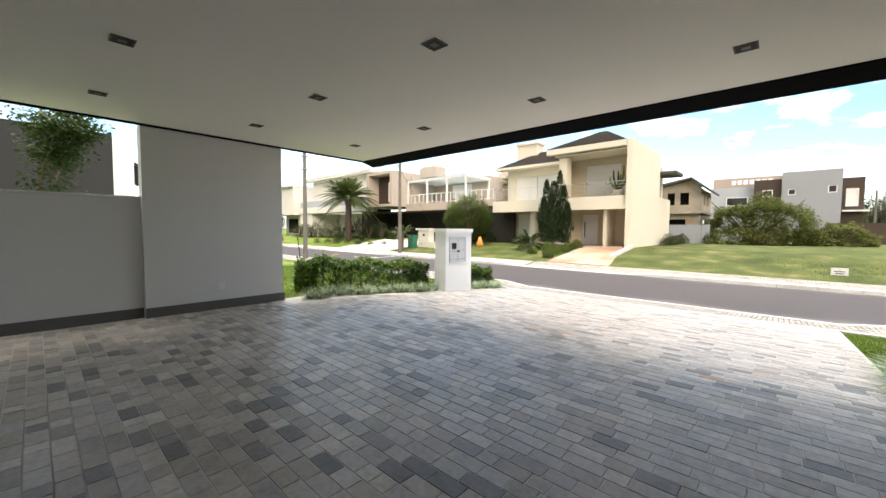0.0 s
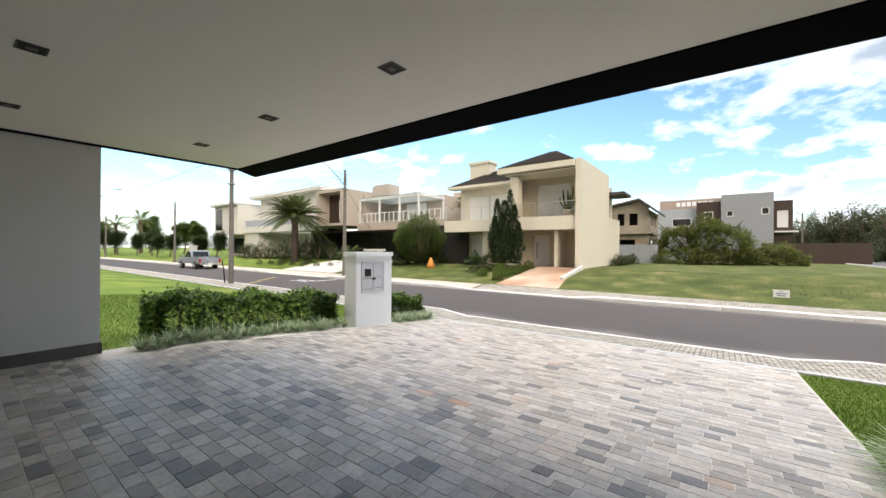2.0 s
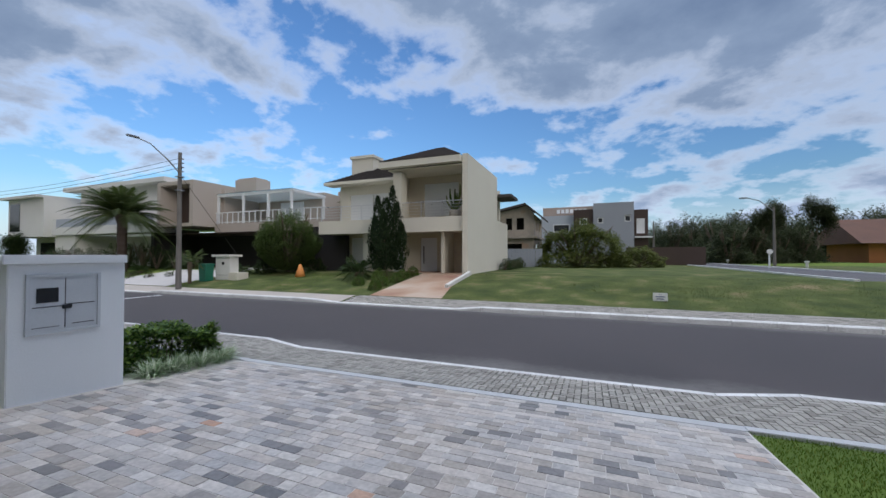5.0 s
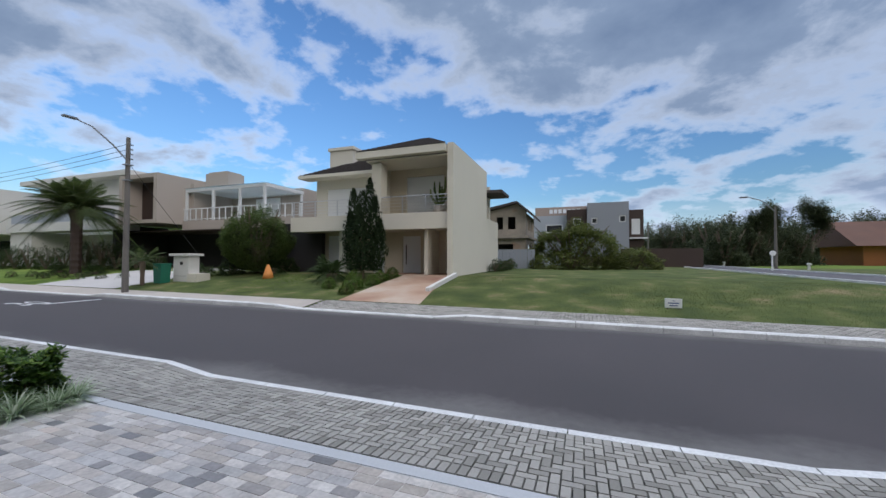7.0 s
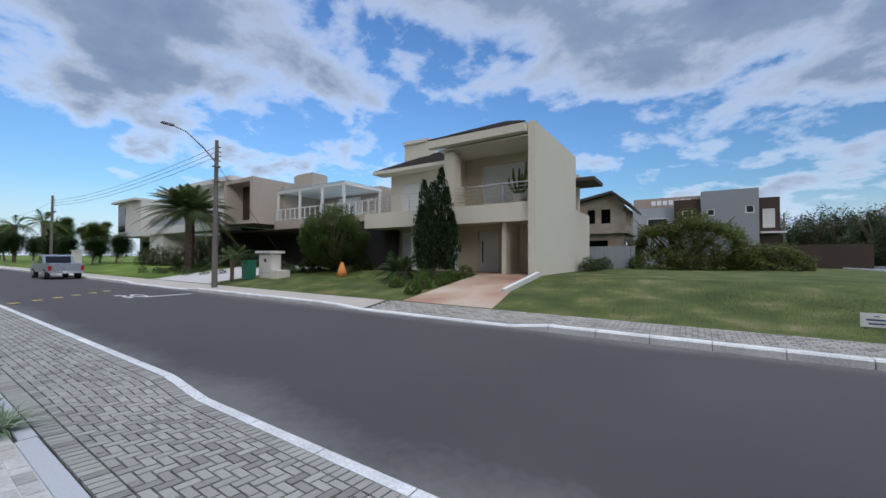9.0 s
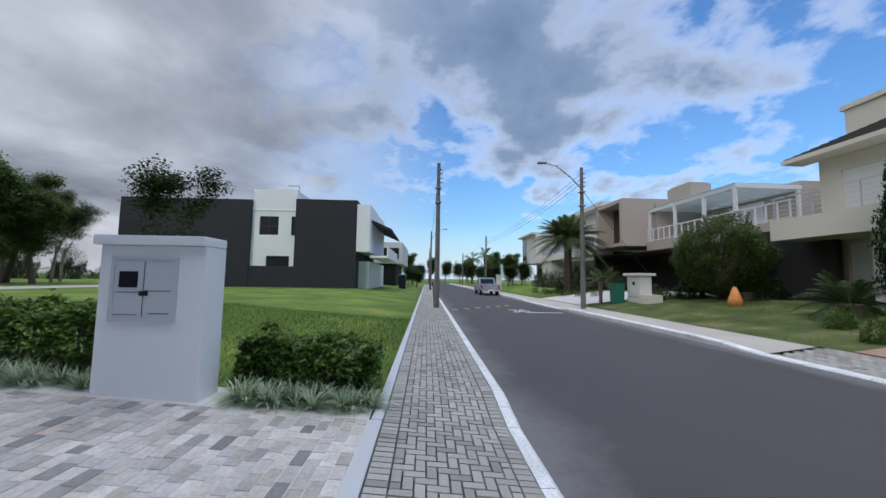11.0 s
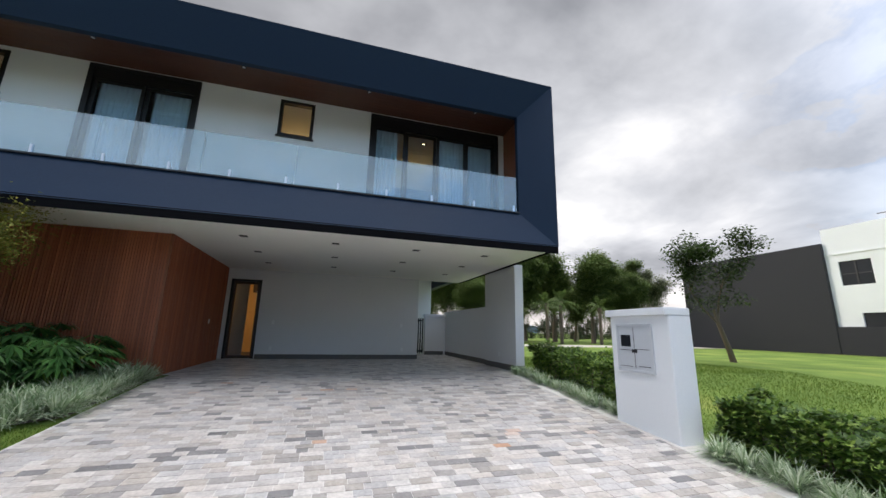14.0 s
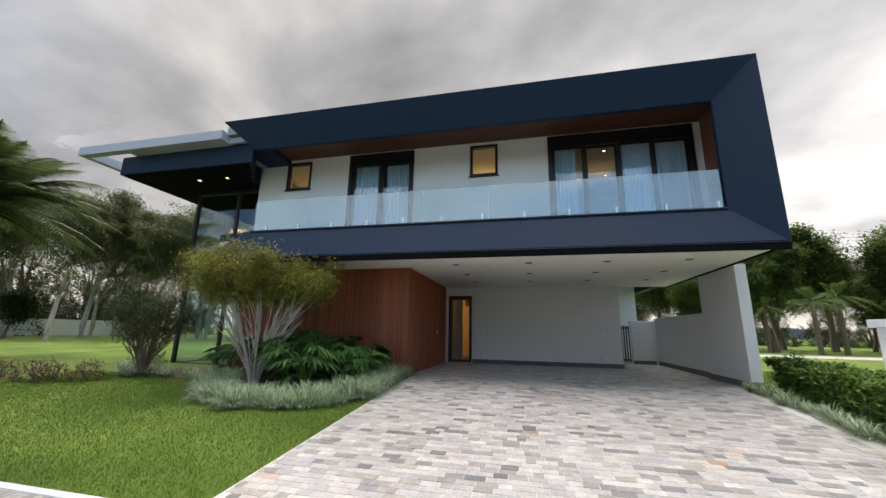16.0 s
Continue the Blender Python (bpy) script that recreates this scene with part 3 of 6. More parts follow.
    f = [(j * n + i, j * n + i + 1, (j + 1) * n + i + 1, (j + 1) * n + i) for j in range(len(ys) - 1) for i in range(n - 1)]
    return raw(name, v, f, material, None, (0, 0, 0), label, category, kind, True)


def land(x, y):
    z = ground_z(x, y)
    if 9.96 < y < 19.0:
        return -0.6
    if -6.6 < x < 0.9 and -3.5 < y < 10:
        return z - 0.12
    if y > 45:
        z += 0.0
    return z - 0.02


XS = [-3000, -800, -300, -120, -80, -60, -45, -30, -20, -14, -9, -6.62, -6.6, -4, -2, 0.88, 0.9, 4, 8, 13, 20, 30, 45, 80, 150, 400, 3000]
YS = [-3000, -600, -200, -90, -50, -30, -15, -8, -3.52, -3.5, 0, 4.2, 6, 8, 9.95, 9.98, 14, 18.98, 19.02, 21, 24.5, 30, 45, 60, 90, 150, 400, 3000]
sheet("ground", XS, YS, land, M["grass"], "mown green lawn over gently sloping lots", "ground")
sheet("lawn_1", [-22.2 + 0.8 * i for i in range(0, 67)], [18.92, 19.5, 21, 22.5, 24.5, 30, 40, 52], lambda x, y: ground_z(x, y) + 0.005 + 0.03 * noise.noise((x * .3, y * .3, 0)) * (y > 19.2), M["grass2"], "rough patchy grass on the empty lot", "lawn")
sheet("road", [-400, -120, -60, -30, -12, 0, 12, 30, 120, 400], [11.49, 12.5, 14.5, 16.5, 17.66], lambda x, y: -0.42 + 0.03 * math.sin((y - 11.49) / 6.2 * math.pi), M["asphalt"], "dark grey asphalt street with dusty gutters", "road")


# side road across the empty lot
sheet("road_2", [9.1, 10.5, 12, 13.6], [18.95, 25, 35, 50, 80, 140], lambda x, y: ground_z(x, y) + 0.03, M["asphalt_2"], "grey asphalt side street", "road")
for k, x in ((1, 9.0), (2, 13.7)):
    solo(f"kerb_side_{k}", box(x - 0.09, x + 0.09, 19, 24.5, -0.2, 0.0, 0.01), M["kerb"], "white concrete kerb of the side street", "kerb", kind="structure")
    solo(f"kerb_side_{k + 2}", box(x - 0.09, x + 0.09, 24.5, 130, 0.4, 0.58, 0.01), M["kerb"], "white concrete kerb of the side street", "kerb", kind="structure")


def kerb_top(x):
    a = min(1, max(0, (x + 7.0) / 0.9)) * min(1, max(0, (1.9 - x) / 0.9))
    return -0.275 - 0.11 * a


near_kerb = thing("kerb_1", (0, 11.43, -0.4), "white painted concrete kerb, dropped at the drive", "kerb", kind="structure")
ks = [-90, -60, -40, -30] + [-25 + i for i in range(0, 18)] + [-7.0, -6.55, -6.1, -5, -4, -3, -2, -1, 0, 1.0, 1.45, 1.9, 3, 4, 5, 6, 8, 12, 20, 60]
for a, b in zip(ks, ks[1:]):
    bm = bmesh.new()
    g = 0.006
    pts = []
    for x in (a + g, b - g):
        z = kerb_top(x)
        pts.append([bm.verts.new(p) for p in ((x, 11.35, z - 0.3), (x, 11.35, z), (x, 11.46, z), (x, 11.5, z - 0.035), (x, 11.5, z - 0.3))])
    for i in range(5):
        bm.faces.new((pts[0][i], pts[0][(i + 1) % 5], pts[1][(i + 1) % 5], pts[1][i]))
    bm.faces.new(pts[0][::-1]); bm.faces.new(pts[1])
    bmesh.ops.recalc_face_normals(bm, faces=bm.faces)
    part("kerb_stone", bm, M["kerb"], near_kerb)
far_kerb = thing("kerb_2", (0, 17.72, -0.4), "white painted concrete kerb across the street", "kerb", kind="structure")


def far_top(x):
    def dip(c, w):
        return min(1, max(0, (w - abs(x - c)) / 0.8 + 0.5))
    return -0.265 - 0.10 * max(dip(-7.6, 3.2), dip(-25.5, 4))


ks = [-120, -80, -60, -45, -38, -32] + [-30 + i for i in range(0, 40)] + [12, 16, 22, 40, 80]
for a, b in zip(ks, ks[1:]):
    bm = bmesh.new()
    pts = []
    for x in (a + 0.008, b - 0.008):
        z = far_top(x)
        pts.append([bm.verts.new(p) for p in ((x, 17.62, -0.6), (x, 17.62, z - 0.03), (x, 17.66, z), (x, 17.82, z), (x, 17.82, -0.6))])
    for i in range(5):
        bm.faces.new((pts[0][i], pts[0][(i + 1) % 5], pts[1][(i + 1) % 5], pts[1][i]))
    bm.faces.new(pts[0][::-1]); bm.faces.new(pts[1])
    bmesh.ops.recalc_face_normals(bm, faces=bm.faces)
    part("kerb_stone", bm, M["kerb"], far_kerb)
sheet("pavement_2", [-120, -60, -40] + [-32 + 0.5 * k for k in range(45)], [17.82, 18.93], lambda x, y: far_top(x) - .006 + (y - 17.82) / 1.11 * (-0.215 - far_top(x)), M["tanpave"], "tan sandy pavement across the street", "pavement")
solo("pavement_bed_2", box(-9.9, 60, 17.82, 18.93, -0.6, -0.395), M["joint"], "dark bed under the grey block pavement", "pavement", kind="structure")
solo("pavement_bed_1", box(-90, 40, 10.1, 11.35, -0.7, -0.402), M["joint"], "dark bed under the block pavement", "pavement", kind="structure")
solo("lawn_edging", boxes((-90, -6.0, 9.98, 10.095, -0.6, -0.265), (0.9, 40, 9.98, 10.095, -0.6, -0.265), bevel=0.006), M["slab"], "thin concrete edging between lawn and pavement", "edging", kind="structure")
solo("drive_strip", box(-6.0, 0.9, 9.955, 10.09, -0.6, -0.268, 0.006), M["slab"], "pale smooth concrete strip at the foot of the drive", "edging", kind="structure")
bed = bmesh.new()
prism([(-3.5, -0.4), (-3.5, 0.1876), (4.2, 0.1876), (9.955, -0.2757), (9.955, -0.7)], "x", -6.6, 0.9, bed)
floor = solo("floor", bed, M["grout"], "natural stone paving of the carport and drive", "floor", kind="structure")
# road markings
mark = thing("road_marking", (-19.6, 14.5, -0.39), "worn white painted 30 on the asphalt", "road marking")
fc = bpy.data.curves.new("thirty", "FONT")
fc.body, fc.size, fc.extrude, fc.align_x = "30", 0.95, 0.002, "CENTER"
txt = bpy.data.objects.new("thirty_src", fc)
scene.collection.objects.link(txt)
dg = bpy.context.evaluated_depsgraph_get()
me = bpy.data.meshes.new_from_object(txt.evaluated_get(dg))
bpy.data.objects.remove(txt)
me.materials.append(M["whitepaint"])
number = new("number", me)
number.parent = mark
number.matrix_local = pose(0, 0.55, 0.006, 0, 0, 90) @ Matrix.Diagonal((1, 2.2, 1, 1))
part("bar", box(-19.65, -19.45, 15.2, 16.9, -0.392, -0.386), M["whitepaint"], mark)
hump = thing("speed_bump", (-23, 13.5, -0.4), "faded yellow dashes of a low speed bump", "road marking")
for i in range(6):
    y = 11.8 + i * 0.66
    part("dash", box(-20.6 - i * 0.66 - 0.3, -20.6 - i * 0.66 + 0.06, y, y + 0.26, -0.40, -0.386), M["yellow"], hump)

# ---- the house: carport ----
FL = 0.19
CEIL = 2.88
solo("wall_back", wall("x", -0.9, -0.65, -4.86, 2.4, 0.0, CEIL, [(0.15, 0.98, -1, 2.56)]), M["wall"], "grey plastered back wall of the carport", "wall", kind="structure")
solo("wall_side", wall("y", -6.72, -6.49, 1.42, 3.36, -0.2, CEIL), M["wall"], "grey plastered end pier of the carport", "wall", kind="structure")
low = thing("wall_low", (-6.6, -1, 0.1), "low grey garden wall beside the carport", "wall", kind="structure")
part("wall_run", box(-6.82, -6.60, -3.2, 1.418, -0.2, 1.86), M["wall"], low)
part("coping", box(-6.84, -6.58, -3.2, 1.418, 1.862, 1.90, 0.006), M["wall"], low)
part("return_wall", box(-6.598, -5.72, -3.2, -3.0, -0.2, 1.68), M["wall"], low)
part("coping", box(-6.578, -5.68, -3.24, -2.96, 1.682, 1.80, 0.008), M["wall"], low)
solo("wall_rear", wall("x", -4.2, -4.0, -6.2, -4.875, -0.2, 3.39), M["white"], "white rear wall of the house", "wall", kind="structure")
solo("wall_rear_side", wall("y", -4.87, -4.6, -6.7, -0.9, -0.2, CEIL), M["white"], "white side wall behind the carport", "wall", kind="structure")
gate = thing("metal_gate", (-5.4, -3.05, FL), "black slatted metal side gate, closed", "gate")
for i in range(9):
    x = -5.66 + i * 0.088
    part("slat", box(x, x + 0.05, -3.08, -3.05, FL + 0.05, 1.62), M["black"], gate)
for z in (0.3, 1.5):
    part("rail", box(-5.68, -4.88, -3.12, -3.085, z, z + 0.06), M["black"], gate)
solo("baseboard", boxes((-4.875, 0.12, -0.645, -0.63, FL - 0.02, FL + 0.14), (-6.485, -6.47, 1.42, 3.38, FL - 0.02, FL + 0.14), (-6.72, -6.47, 3.362, 3.378, FL - 0.05, FL + 0.14),
                        (-6.595, -6.58, -3.0, 1.415, FL - 0.02, FL + 0.14), (-6.5, -5.72, -2.995, -2.98, FL - 0.02, FL + 0.14)), M["base"], "dark grey stone baseboard round the carport", "baseboard", kind="structure")
solo("ceiling", box(-6.42, 6.0, -0.9, 5.04, CEIL, CEIL + 0.1), M["ceil"], "smooth white painted carport ceiling", "ceiling", kind="structure")


def downlight(x, y, z, lit=False):
    t = thing("downlight", (x, y, z), "small square recessed black downlight in the ceiling", "ceiling light", "recessed downlights")
    bm = boxes((x - .075, x + .075, y - .075, y - .062, z - .006, z - .001), (x - .075, x + .075, y + .062, y + .075, z - .006, z - .001),
               (x - .075, x - .062, y - .062, y + .062, z - .006, z - .001), (x + .062, x + .075, y - .062, y + .062, z - .006, z - .001))
    part("frame", bm, M["black"], t)
    part("well", box(x - .062, x + .062, y - .062, y + .062, z - .004, z - .001), M["void"], t)
    part("lamp", box(x - .028, x + .028, y - .028, y + .028, z - .009, z - .0042), M["lampglow"] if lit else M["base"], t)


for x in (-0.2, -1.95, -3.68, -5.33):
    for y in (0.9, 2.5, 4.1):
        downlight(x, y, CEIL)


def wall_plate(x, y, z, nx, ny, label="white plastic socket plate on the wall"):
    t = thing("wall_socket", (x, y, z), label, "socket", "wall plates")
    if nx:
        part("plate", box(x, x + 0.008 * nx, y - .04, y + .04, z - .06, z + .06, 0.003), M["plastic"], t)
        part("insert", box(x + .009 * nx, x + 0.012 * nx, y - .022, y + .022, z - .035, z + .035, 0.001), M["shutter"], t)
    else:
        part("plate", box(x - .04, x + .04, y, y + 0.008 * ny, z - .06, z + .06, 0.003), M["plastic"], t)
        part("insert", box(x - .022, x + .022, y + .009 * ny, y + 0.012 * ny, z - .035, z + .035, 0.001), M["shutter"], t)


wall_plate(-6.488, 2.385, 0.56, 1, 0)
for x, z in ((-0.3, 1.28), (-0.3, 0.5), (-4.3, 1.28), (-4.35, 0.5)):
    wall_plate(x, -0.648, z, 0, 1)
wall_plate(1.088, 0.7, 1.25, -1, 0, "white light switch plate on the wood wall")

# entrance door and the lit hall behind it
door = thing("door_1", (0.56, -0.7, FL), "tall glazed entrance door with black frame, lit hall behind", "door", kind="structure")
part("door_frame", boxes((0.14, 0.2, -0.9, -0.62, FL, 2.56), (0.93, 0.99, -0.9, -0.62, FL, 2.56), (0.2, 0.93, -0.9, -0.62, 2.5, 2.56)), M["black"], door)
part("leaf", boxes((0.2, 0.26, -0.78, -0.74, FL + .01, 2.5), (0.87, 0.93, -0.78, -0.74, FL + .01, 2.5), (0.26, 0.87, -0.78, -0.74, 2.42, 2.5), (0.26, 0.87, -0.78, -0.74, FL + .01, FL + 0.1)), M["brown"], door)
part("pane", box(0.262, 0.868, -0.764, -0.756, FL + .102, 2.418), M["glass"], door).visible_shadow = False
part("threshold", box(0.1, 1.02, -0.92, -0.6, FL - .02, FL + 0.012), M["offwhite"], door)
hall = thing("hall", (0.7, -2.5, FL), "warm lit entrance hall with wood panelling", "room", kind="structure")
part("hall_floor", box(-0.6, 2.2, -4.2, -0.9, FL - 0.1, FL), M["brown"], hall)
part("hall_wall", boxes((-0.7, -0.6, -4.2, -0.9, FL, 2.8), (2.2, 2.3, -4.2, -0.9, FL, 2.8), (-0.7, 2.3, -4.3, -4.2, FL, 2.8)), M["warmwall"], hall)
part("hall_ceiling", box(-0.7, 2.3, -4.3, -0.9, 2.8, 2.878), M["ceil"], hall)
part("panel", box(0.56, 0.92, -1.12, -1.05, FL, 2.7), M["taupe"], hall, "taupe wall panel beside the door")
part("inner_frame", boxes((0.14, 0.30, -1.75, -1.68, FL, 2.7), (0.30, 0.56, -1.75, -1.68, 2.25, 2.7)), M["brown"], hall)
hl = bpy.data.lights.new("hall_lamp", "POINT")
hl.energy, hl.color, hl.shadow_soft_size = 17, (1, 0.62, 0.26), 0.15
new("hall_lamp", hl).location = (1.2, -1.9, 2.3)

# wood slatted volume
slats = thing("wall_wood", (2.5, 2, FL), "red-brown wall of narrow vertical wood slats", "wall", kind="structure")
part("backing", boxes((1.115, 6.2, 3.5, 3.76, -0.1, CEIL - .002), (1.115, 1.4, -0.64, 3.5, -0.1, CEIL - .002)), M["wood"], slats)
part("corner_post", box(1.085, 1.125, 3.745, 3.79, -0.05, CEIL - .004, 0.004), M["wood"], slats)
sm = mesh_of("slat", box(-0.016, 0.016, -0.012, 0.012, 0.0, CEIL - 0.004 + 0.05, 0.003), M["slat"])
for i in range(112):
    s = new("slat", sm)
    s.location = (1.15 + i * 0.045 - slats.location.x, 3.773 - slats.location.y, -0.05 - slats.location.z)
    s.parent = slats
for i in range(96):
    s = new("slat", sm)
    s.location = (1.103 - slats.location.x, 3.72 - i * 0.045 - slats.location.y, -0.05 - slats.location.z)
    s.parent = slats

# ---- the house: upper storey ----
X0, X1 = -6.5, 6.12          # ends of the framed front
XI0, XI1 = -5.76, 5.3
YF, YI = 5.36, 5.02          # front rim and the inner edge, set back
ZB, ZT, ZIB, ZIT = 2.935, 6.80, 3.70, 6.06
bm = bmesh.new()
o = [bm.verts.new(p) for p in ((X0, YF, ZB), (X1, YF, ZB), (X1, YF, ZT), (X0, YF, ZT))]
i_ = [bm.verts.new(p) for p in ((XI0, YI, ZIB), (XI1, YI, ZIB), (XI1, YI, ZIT), (XI0, YI, ZIT))]
r = [bm.verts.new(p) for p in ((XI0, 4.9, ZIB), (XI1, 4.9, ZIB), (XI1, 4.9, ZIT), (XI0, 4.9, ZIT))]
bk = [bm.verts.new(p) for p in ((X0, 3.2, ZB), (X1, 3.2, ZB), (X1, 3.2, ZT), (X0, 3.2, ZT))]
for k in (1, 2):
    bm.faces.new((o[k], i_[k], r[k], bk[k]))
for a in (0, 2, 3):
    b = (a + 1) % 4
    bm.faces.new((o[a], o[b], i_[b], i_[a]))
    bm.faces.new((i_[a], i_[b], r[b], r[a]))
    if a:
        bm.faces.new((o[b], o[a], bk[a], bk[b]))
bmesh.ops.recalc_face_normals(bm, faces=bm.faces)
front = solo("facade_frame", bm, M["navy"], "dark slate-blue chamfered frame round the upper storey", "facade", kind="structure")
# lip under the front, its shadow painted as black
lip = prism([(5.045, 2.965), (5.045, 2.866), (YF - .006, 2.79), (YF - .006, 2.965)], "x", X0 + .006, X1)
solo("facade_underside", box(X0 + .006, -6.425, -0.9, 5.043, 2.862, 2.97, bm=lip), M["matte"], "underside lip of the upper storey, coloured black for its shade", "trim", kind="structure")
solo("upper_side_wall", boxes((X0 + .004, X0 + 0.22, -6.0, 3.2, 2.99, ZT - .01)), M["navy"], "dark side wall of the upper storey", "wall", kind="structure")
solo("roof", box(X0 + .01, X1, -6.0, 5.2, 6.5, 6.72), M["slab"], "flat roof of the house", "roof", kind="structure")
solo("balcony_floor", box(X0 + .02, X1 - .02, 3.2, 4.9, 3.3, 3.52), M["slab"], "balcony floor slab", "floor", kind="structure")
solo("balcony_parapet", box(X0 + .02, X1 - .02, 4.7, 4.9, 3.5, ZIB - .01), M["navy"], "low balcony upstand", "wall", kind="structure")
WIN = [(4.53, 5.38, 5.46, 6.37), (-1.21, -0.44, 5.46, 6.38)]
DOORS = [(1.2, 3.24, 3.52, 6.43), (-6.0, -2.54, 3.52, 6.43)]
solo("wall_upper", wall("x", 3.2, 3.45, -6.2, 6.36, 3.3, 6.5, WIN + DOORS), M["white"], "white rendered upper front wall", "wall", kind="structure")
soff = thing("balcony_ceiling", (0, 4.2, 6.48), "red-brown wood boards lining the balcony ceiling", "ceiling", kind="structure")
soff_bm = boxes(*[(-6.2, 5.28, 3.452 + i * 0.125, 3.452 + i * 0.125 + 0.12, 6.47, 6.5) for i in range(12)])
part("boards", soff_bm, M["shaded_wood"], soff)
solo("frame_soffit", box(5.285, 6.11, 3.46, 5.0, 6.3, 6.5), M["navy"], "dark slate-blue underside at the open end of the frame", "facade", kind="structure")
solo("balcony_side_panel", boxes(*[(-6.2, -6.17, 3.46 + i * 0.12, 3.46 + i * 0.12 + 0.115, 3.52, 6.465) for i in range(12)]), M["wood"], "wood boarded end wall of the balcony", "wall", kind="structure")
for x in (-5.0, -2.4, 0.2, 2.8, 5.2):
    t = thing("balcony_spot", (x, 4.3, 6.46), "small round black spot lamp in the balcony ceiling", "ceiling light", "balcony spots")
    part("ring", tube([(x, 4.3, 6.469), (x, 4.3, 6.445)], 0.05, 12), M["black"], t)
    part("lens", tube([(x, 4.3, 6.444), (x, 4.3, 6.441)], 0.03, 10), M["steel"], t)


def window(name, x0, x1, z0, z1, y, label, warm):
    w = thing(name, ((x0 + x1) / 2, y, z0), label, "window", kind="structure")
    f = 0.07
    part("window_frame", boxes((x0, x0 + f, y - .1, y + .03, z0, z1), (x1 - f, x1, y - .1, y + .03, z0, z1), (x0 + f, x1 - f, y - .1, y + .03, z1 - f, z1), (x0 + f, x1 - f, y - .1, y + .03, z0, z0 + f), bevel=0.004), M["black"], w)
    part("window_sill", box(x0 - .03, x1 + .03, y - .02, y + .07, z0 - .03, z0 - .002, 0.004), M["black"], w)
    part("pane", box(x0 + f, x1 - f, y - .05, y - .042, z0 + f, z1 - f), M["glass"], w).visible_shadow = False


window("window_1", *WIN[0], 3.44, "small black framed window, warm light inside", True)
window("window_2", *WIN[1], 3.44, "small black framed window, warm light inside", True)


def curtain(x0, x1, y, z0, z1, parent):
    v, f, n = [], [], int((x1 - x0) / 0.012)
    for k in range(n + 1):
        x = x0 + (x1 - x0) * k / n
        d = 0.035 * math.sin(x * 62 + 1.3 * math.sin(x * 9)) + 0.012 * math.sin(x * 133)
        for z, s in ((z0, 1.2), ((z0 + z1) / 2, 1.0), (z1 - 0.12, 0.9), (z1, 0.45)):
            v.append((x - BASE[parent.name].x, y + d * s - BASE[parent.name].y, z - BASE[parent.name].z))
    for k in range(n):
        for j in range(3):
            f.append((k * 4 + j, k * 4 + 4 + j, k * 4 + 5 + j, k * 4 + 1 + j))
    ob = raw("curtain", v, f, M["curtain"], parent, BASE[parent.name], "pleated white sheer curtain", smooth=True)
    return ob


def glass_door(name, x0, x1, z0, z1, y, leaves_n, label, drapes):
    w = thing(name, ((x0 + x1) / 2, y, z0), label, "glass door", kind="structure")
    f = 0.1
    part("door_frame", boxes((x0, x0 + f, y - .14, y + .05, z0, z1), (x1 - f, x1, y - .14, y + .05, z0, z1), (x0 + f, x1 - f, y - .14, y + .05, z1 - .08, z1), bevel=0.004), M["black"], w)
    part("shutter_box", boxes(*[(x0 + f, x1 - f, y - .06, y + .02, z1 - .08 - .045 * (k + 1), z1 - .08 - .045 * k - .008) for k in range(5)]), M["black"], w, "black ribbed roller shutter box")
    top = z1 - 0.31
    step = (x1 - x0 - 2 * f) / leaves_n
    for k in range(leaves_n):
        a, b = x0 + f + k * step, x0 + f + (k + 1) * step
        yy = y - (0.03 if k % 2 else 0.08)
        leaf = part("door_leaf", boxes((a, a + .07, yy - .02, yy + .02, z0, top), (b - .07, b, yy - .02, yy + .02, z0, top), (a + .07, b - .07, yy - .02, yy + .02, top - .07, top), (a + .07, b - .07, yy - .02, yy + .02, z0, z0 + .09)), M["black"], w)
        part("pane", box(a + .07, b - .07, yy - .004, yy + .004, z0 + .09, top - .07), M["coated"], leaf).visible_shadow = False
    for a, b in drapes:
        curtain(a, b, y - 0.155, z0 + 0.02, z1 - 0.3, w)


glass_door("door_2", *DOORS[0], 3.44, 2, "black framed sliding glass door with white curtains", [(1.35, 2.1), (2.32, 3.1)])
glass_door("door_3", *DOORS[1], 3.44, 4, "wide black framed sliding glass door with white curtains", [(-5.85, -4.98), (-4.95, -4.3), (-3.25, -2.66)])
rooms = thing("upper_rooms", (0, 1.5, 3.5), "plain rooms of the upper storey", "room", kind="structure")
part("room_floor", box(-6.2, 6.3, -1.2, 3.2, 3.4, 3.52), M["brown"], rooms)
part("room_ceiling", box(-6.2, 6.3, -1.2, 3.2, 6.42, 6.49), M["ceil"], rooms)
part("room_wall", boxes((-6.25, 6.3, -1.3, -1.2, 3.5, 6.45), (-6.28, -6.2, -1.2, 3.2, 3.5, 6.45), (-2.2, -2.1, -1.2, 3.2, 3.52, 6.42), (0.6, 0.7, -1.2, 3.2, 3.52, 6.42), (3.7, 3.8, -1.2, 3.2, 3.52, 6.42), (6.3, 6.36, -1.2, 3.2, 3.5, 6.45)), M["room"], rooms)
for nm, x, e in (("bath_lamp", -0.8, 11), ("bath_lamp", 4.95, 11), ("bedroom_lamp", -4.2, 2.2)):
    L = bpy.data.lights.new(nm, "POINT")
    L.energy, L.color, L.shadow_soft_size = e, (1, 0.6, 0.24), 0.1
    new(nm, L).location = (x, 1.0, 5.9)
for x, y in ((-4.15, 2.4), (-4.5, 0.6), (-3.7, 0.4)):
    downlight(x, y, 6.415, True)

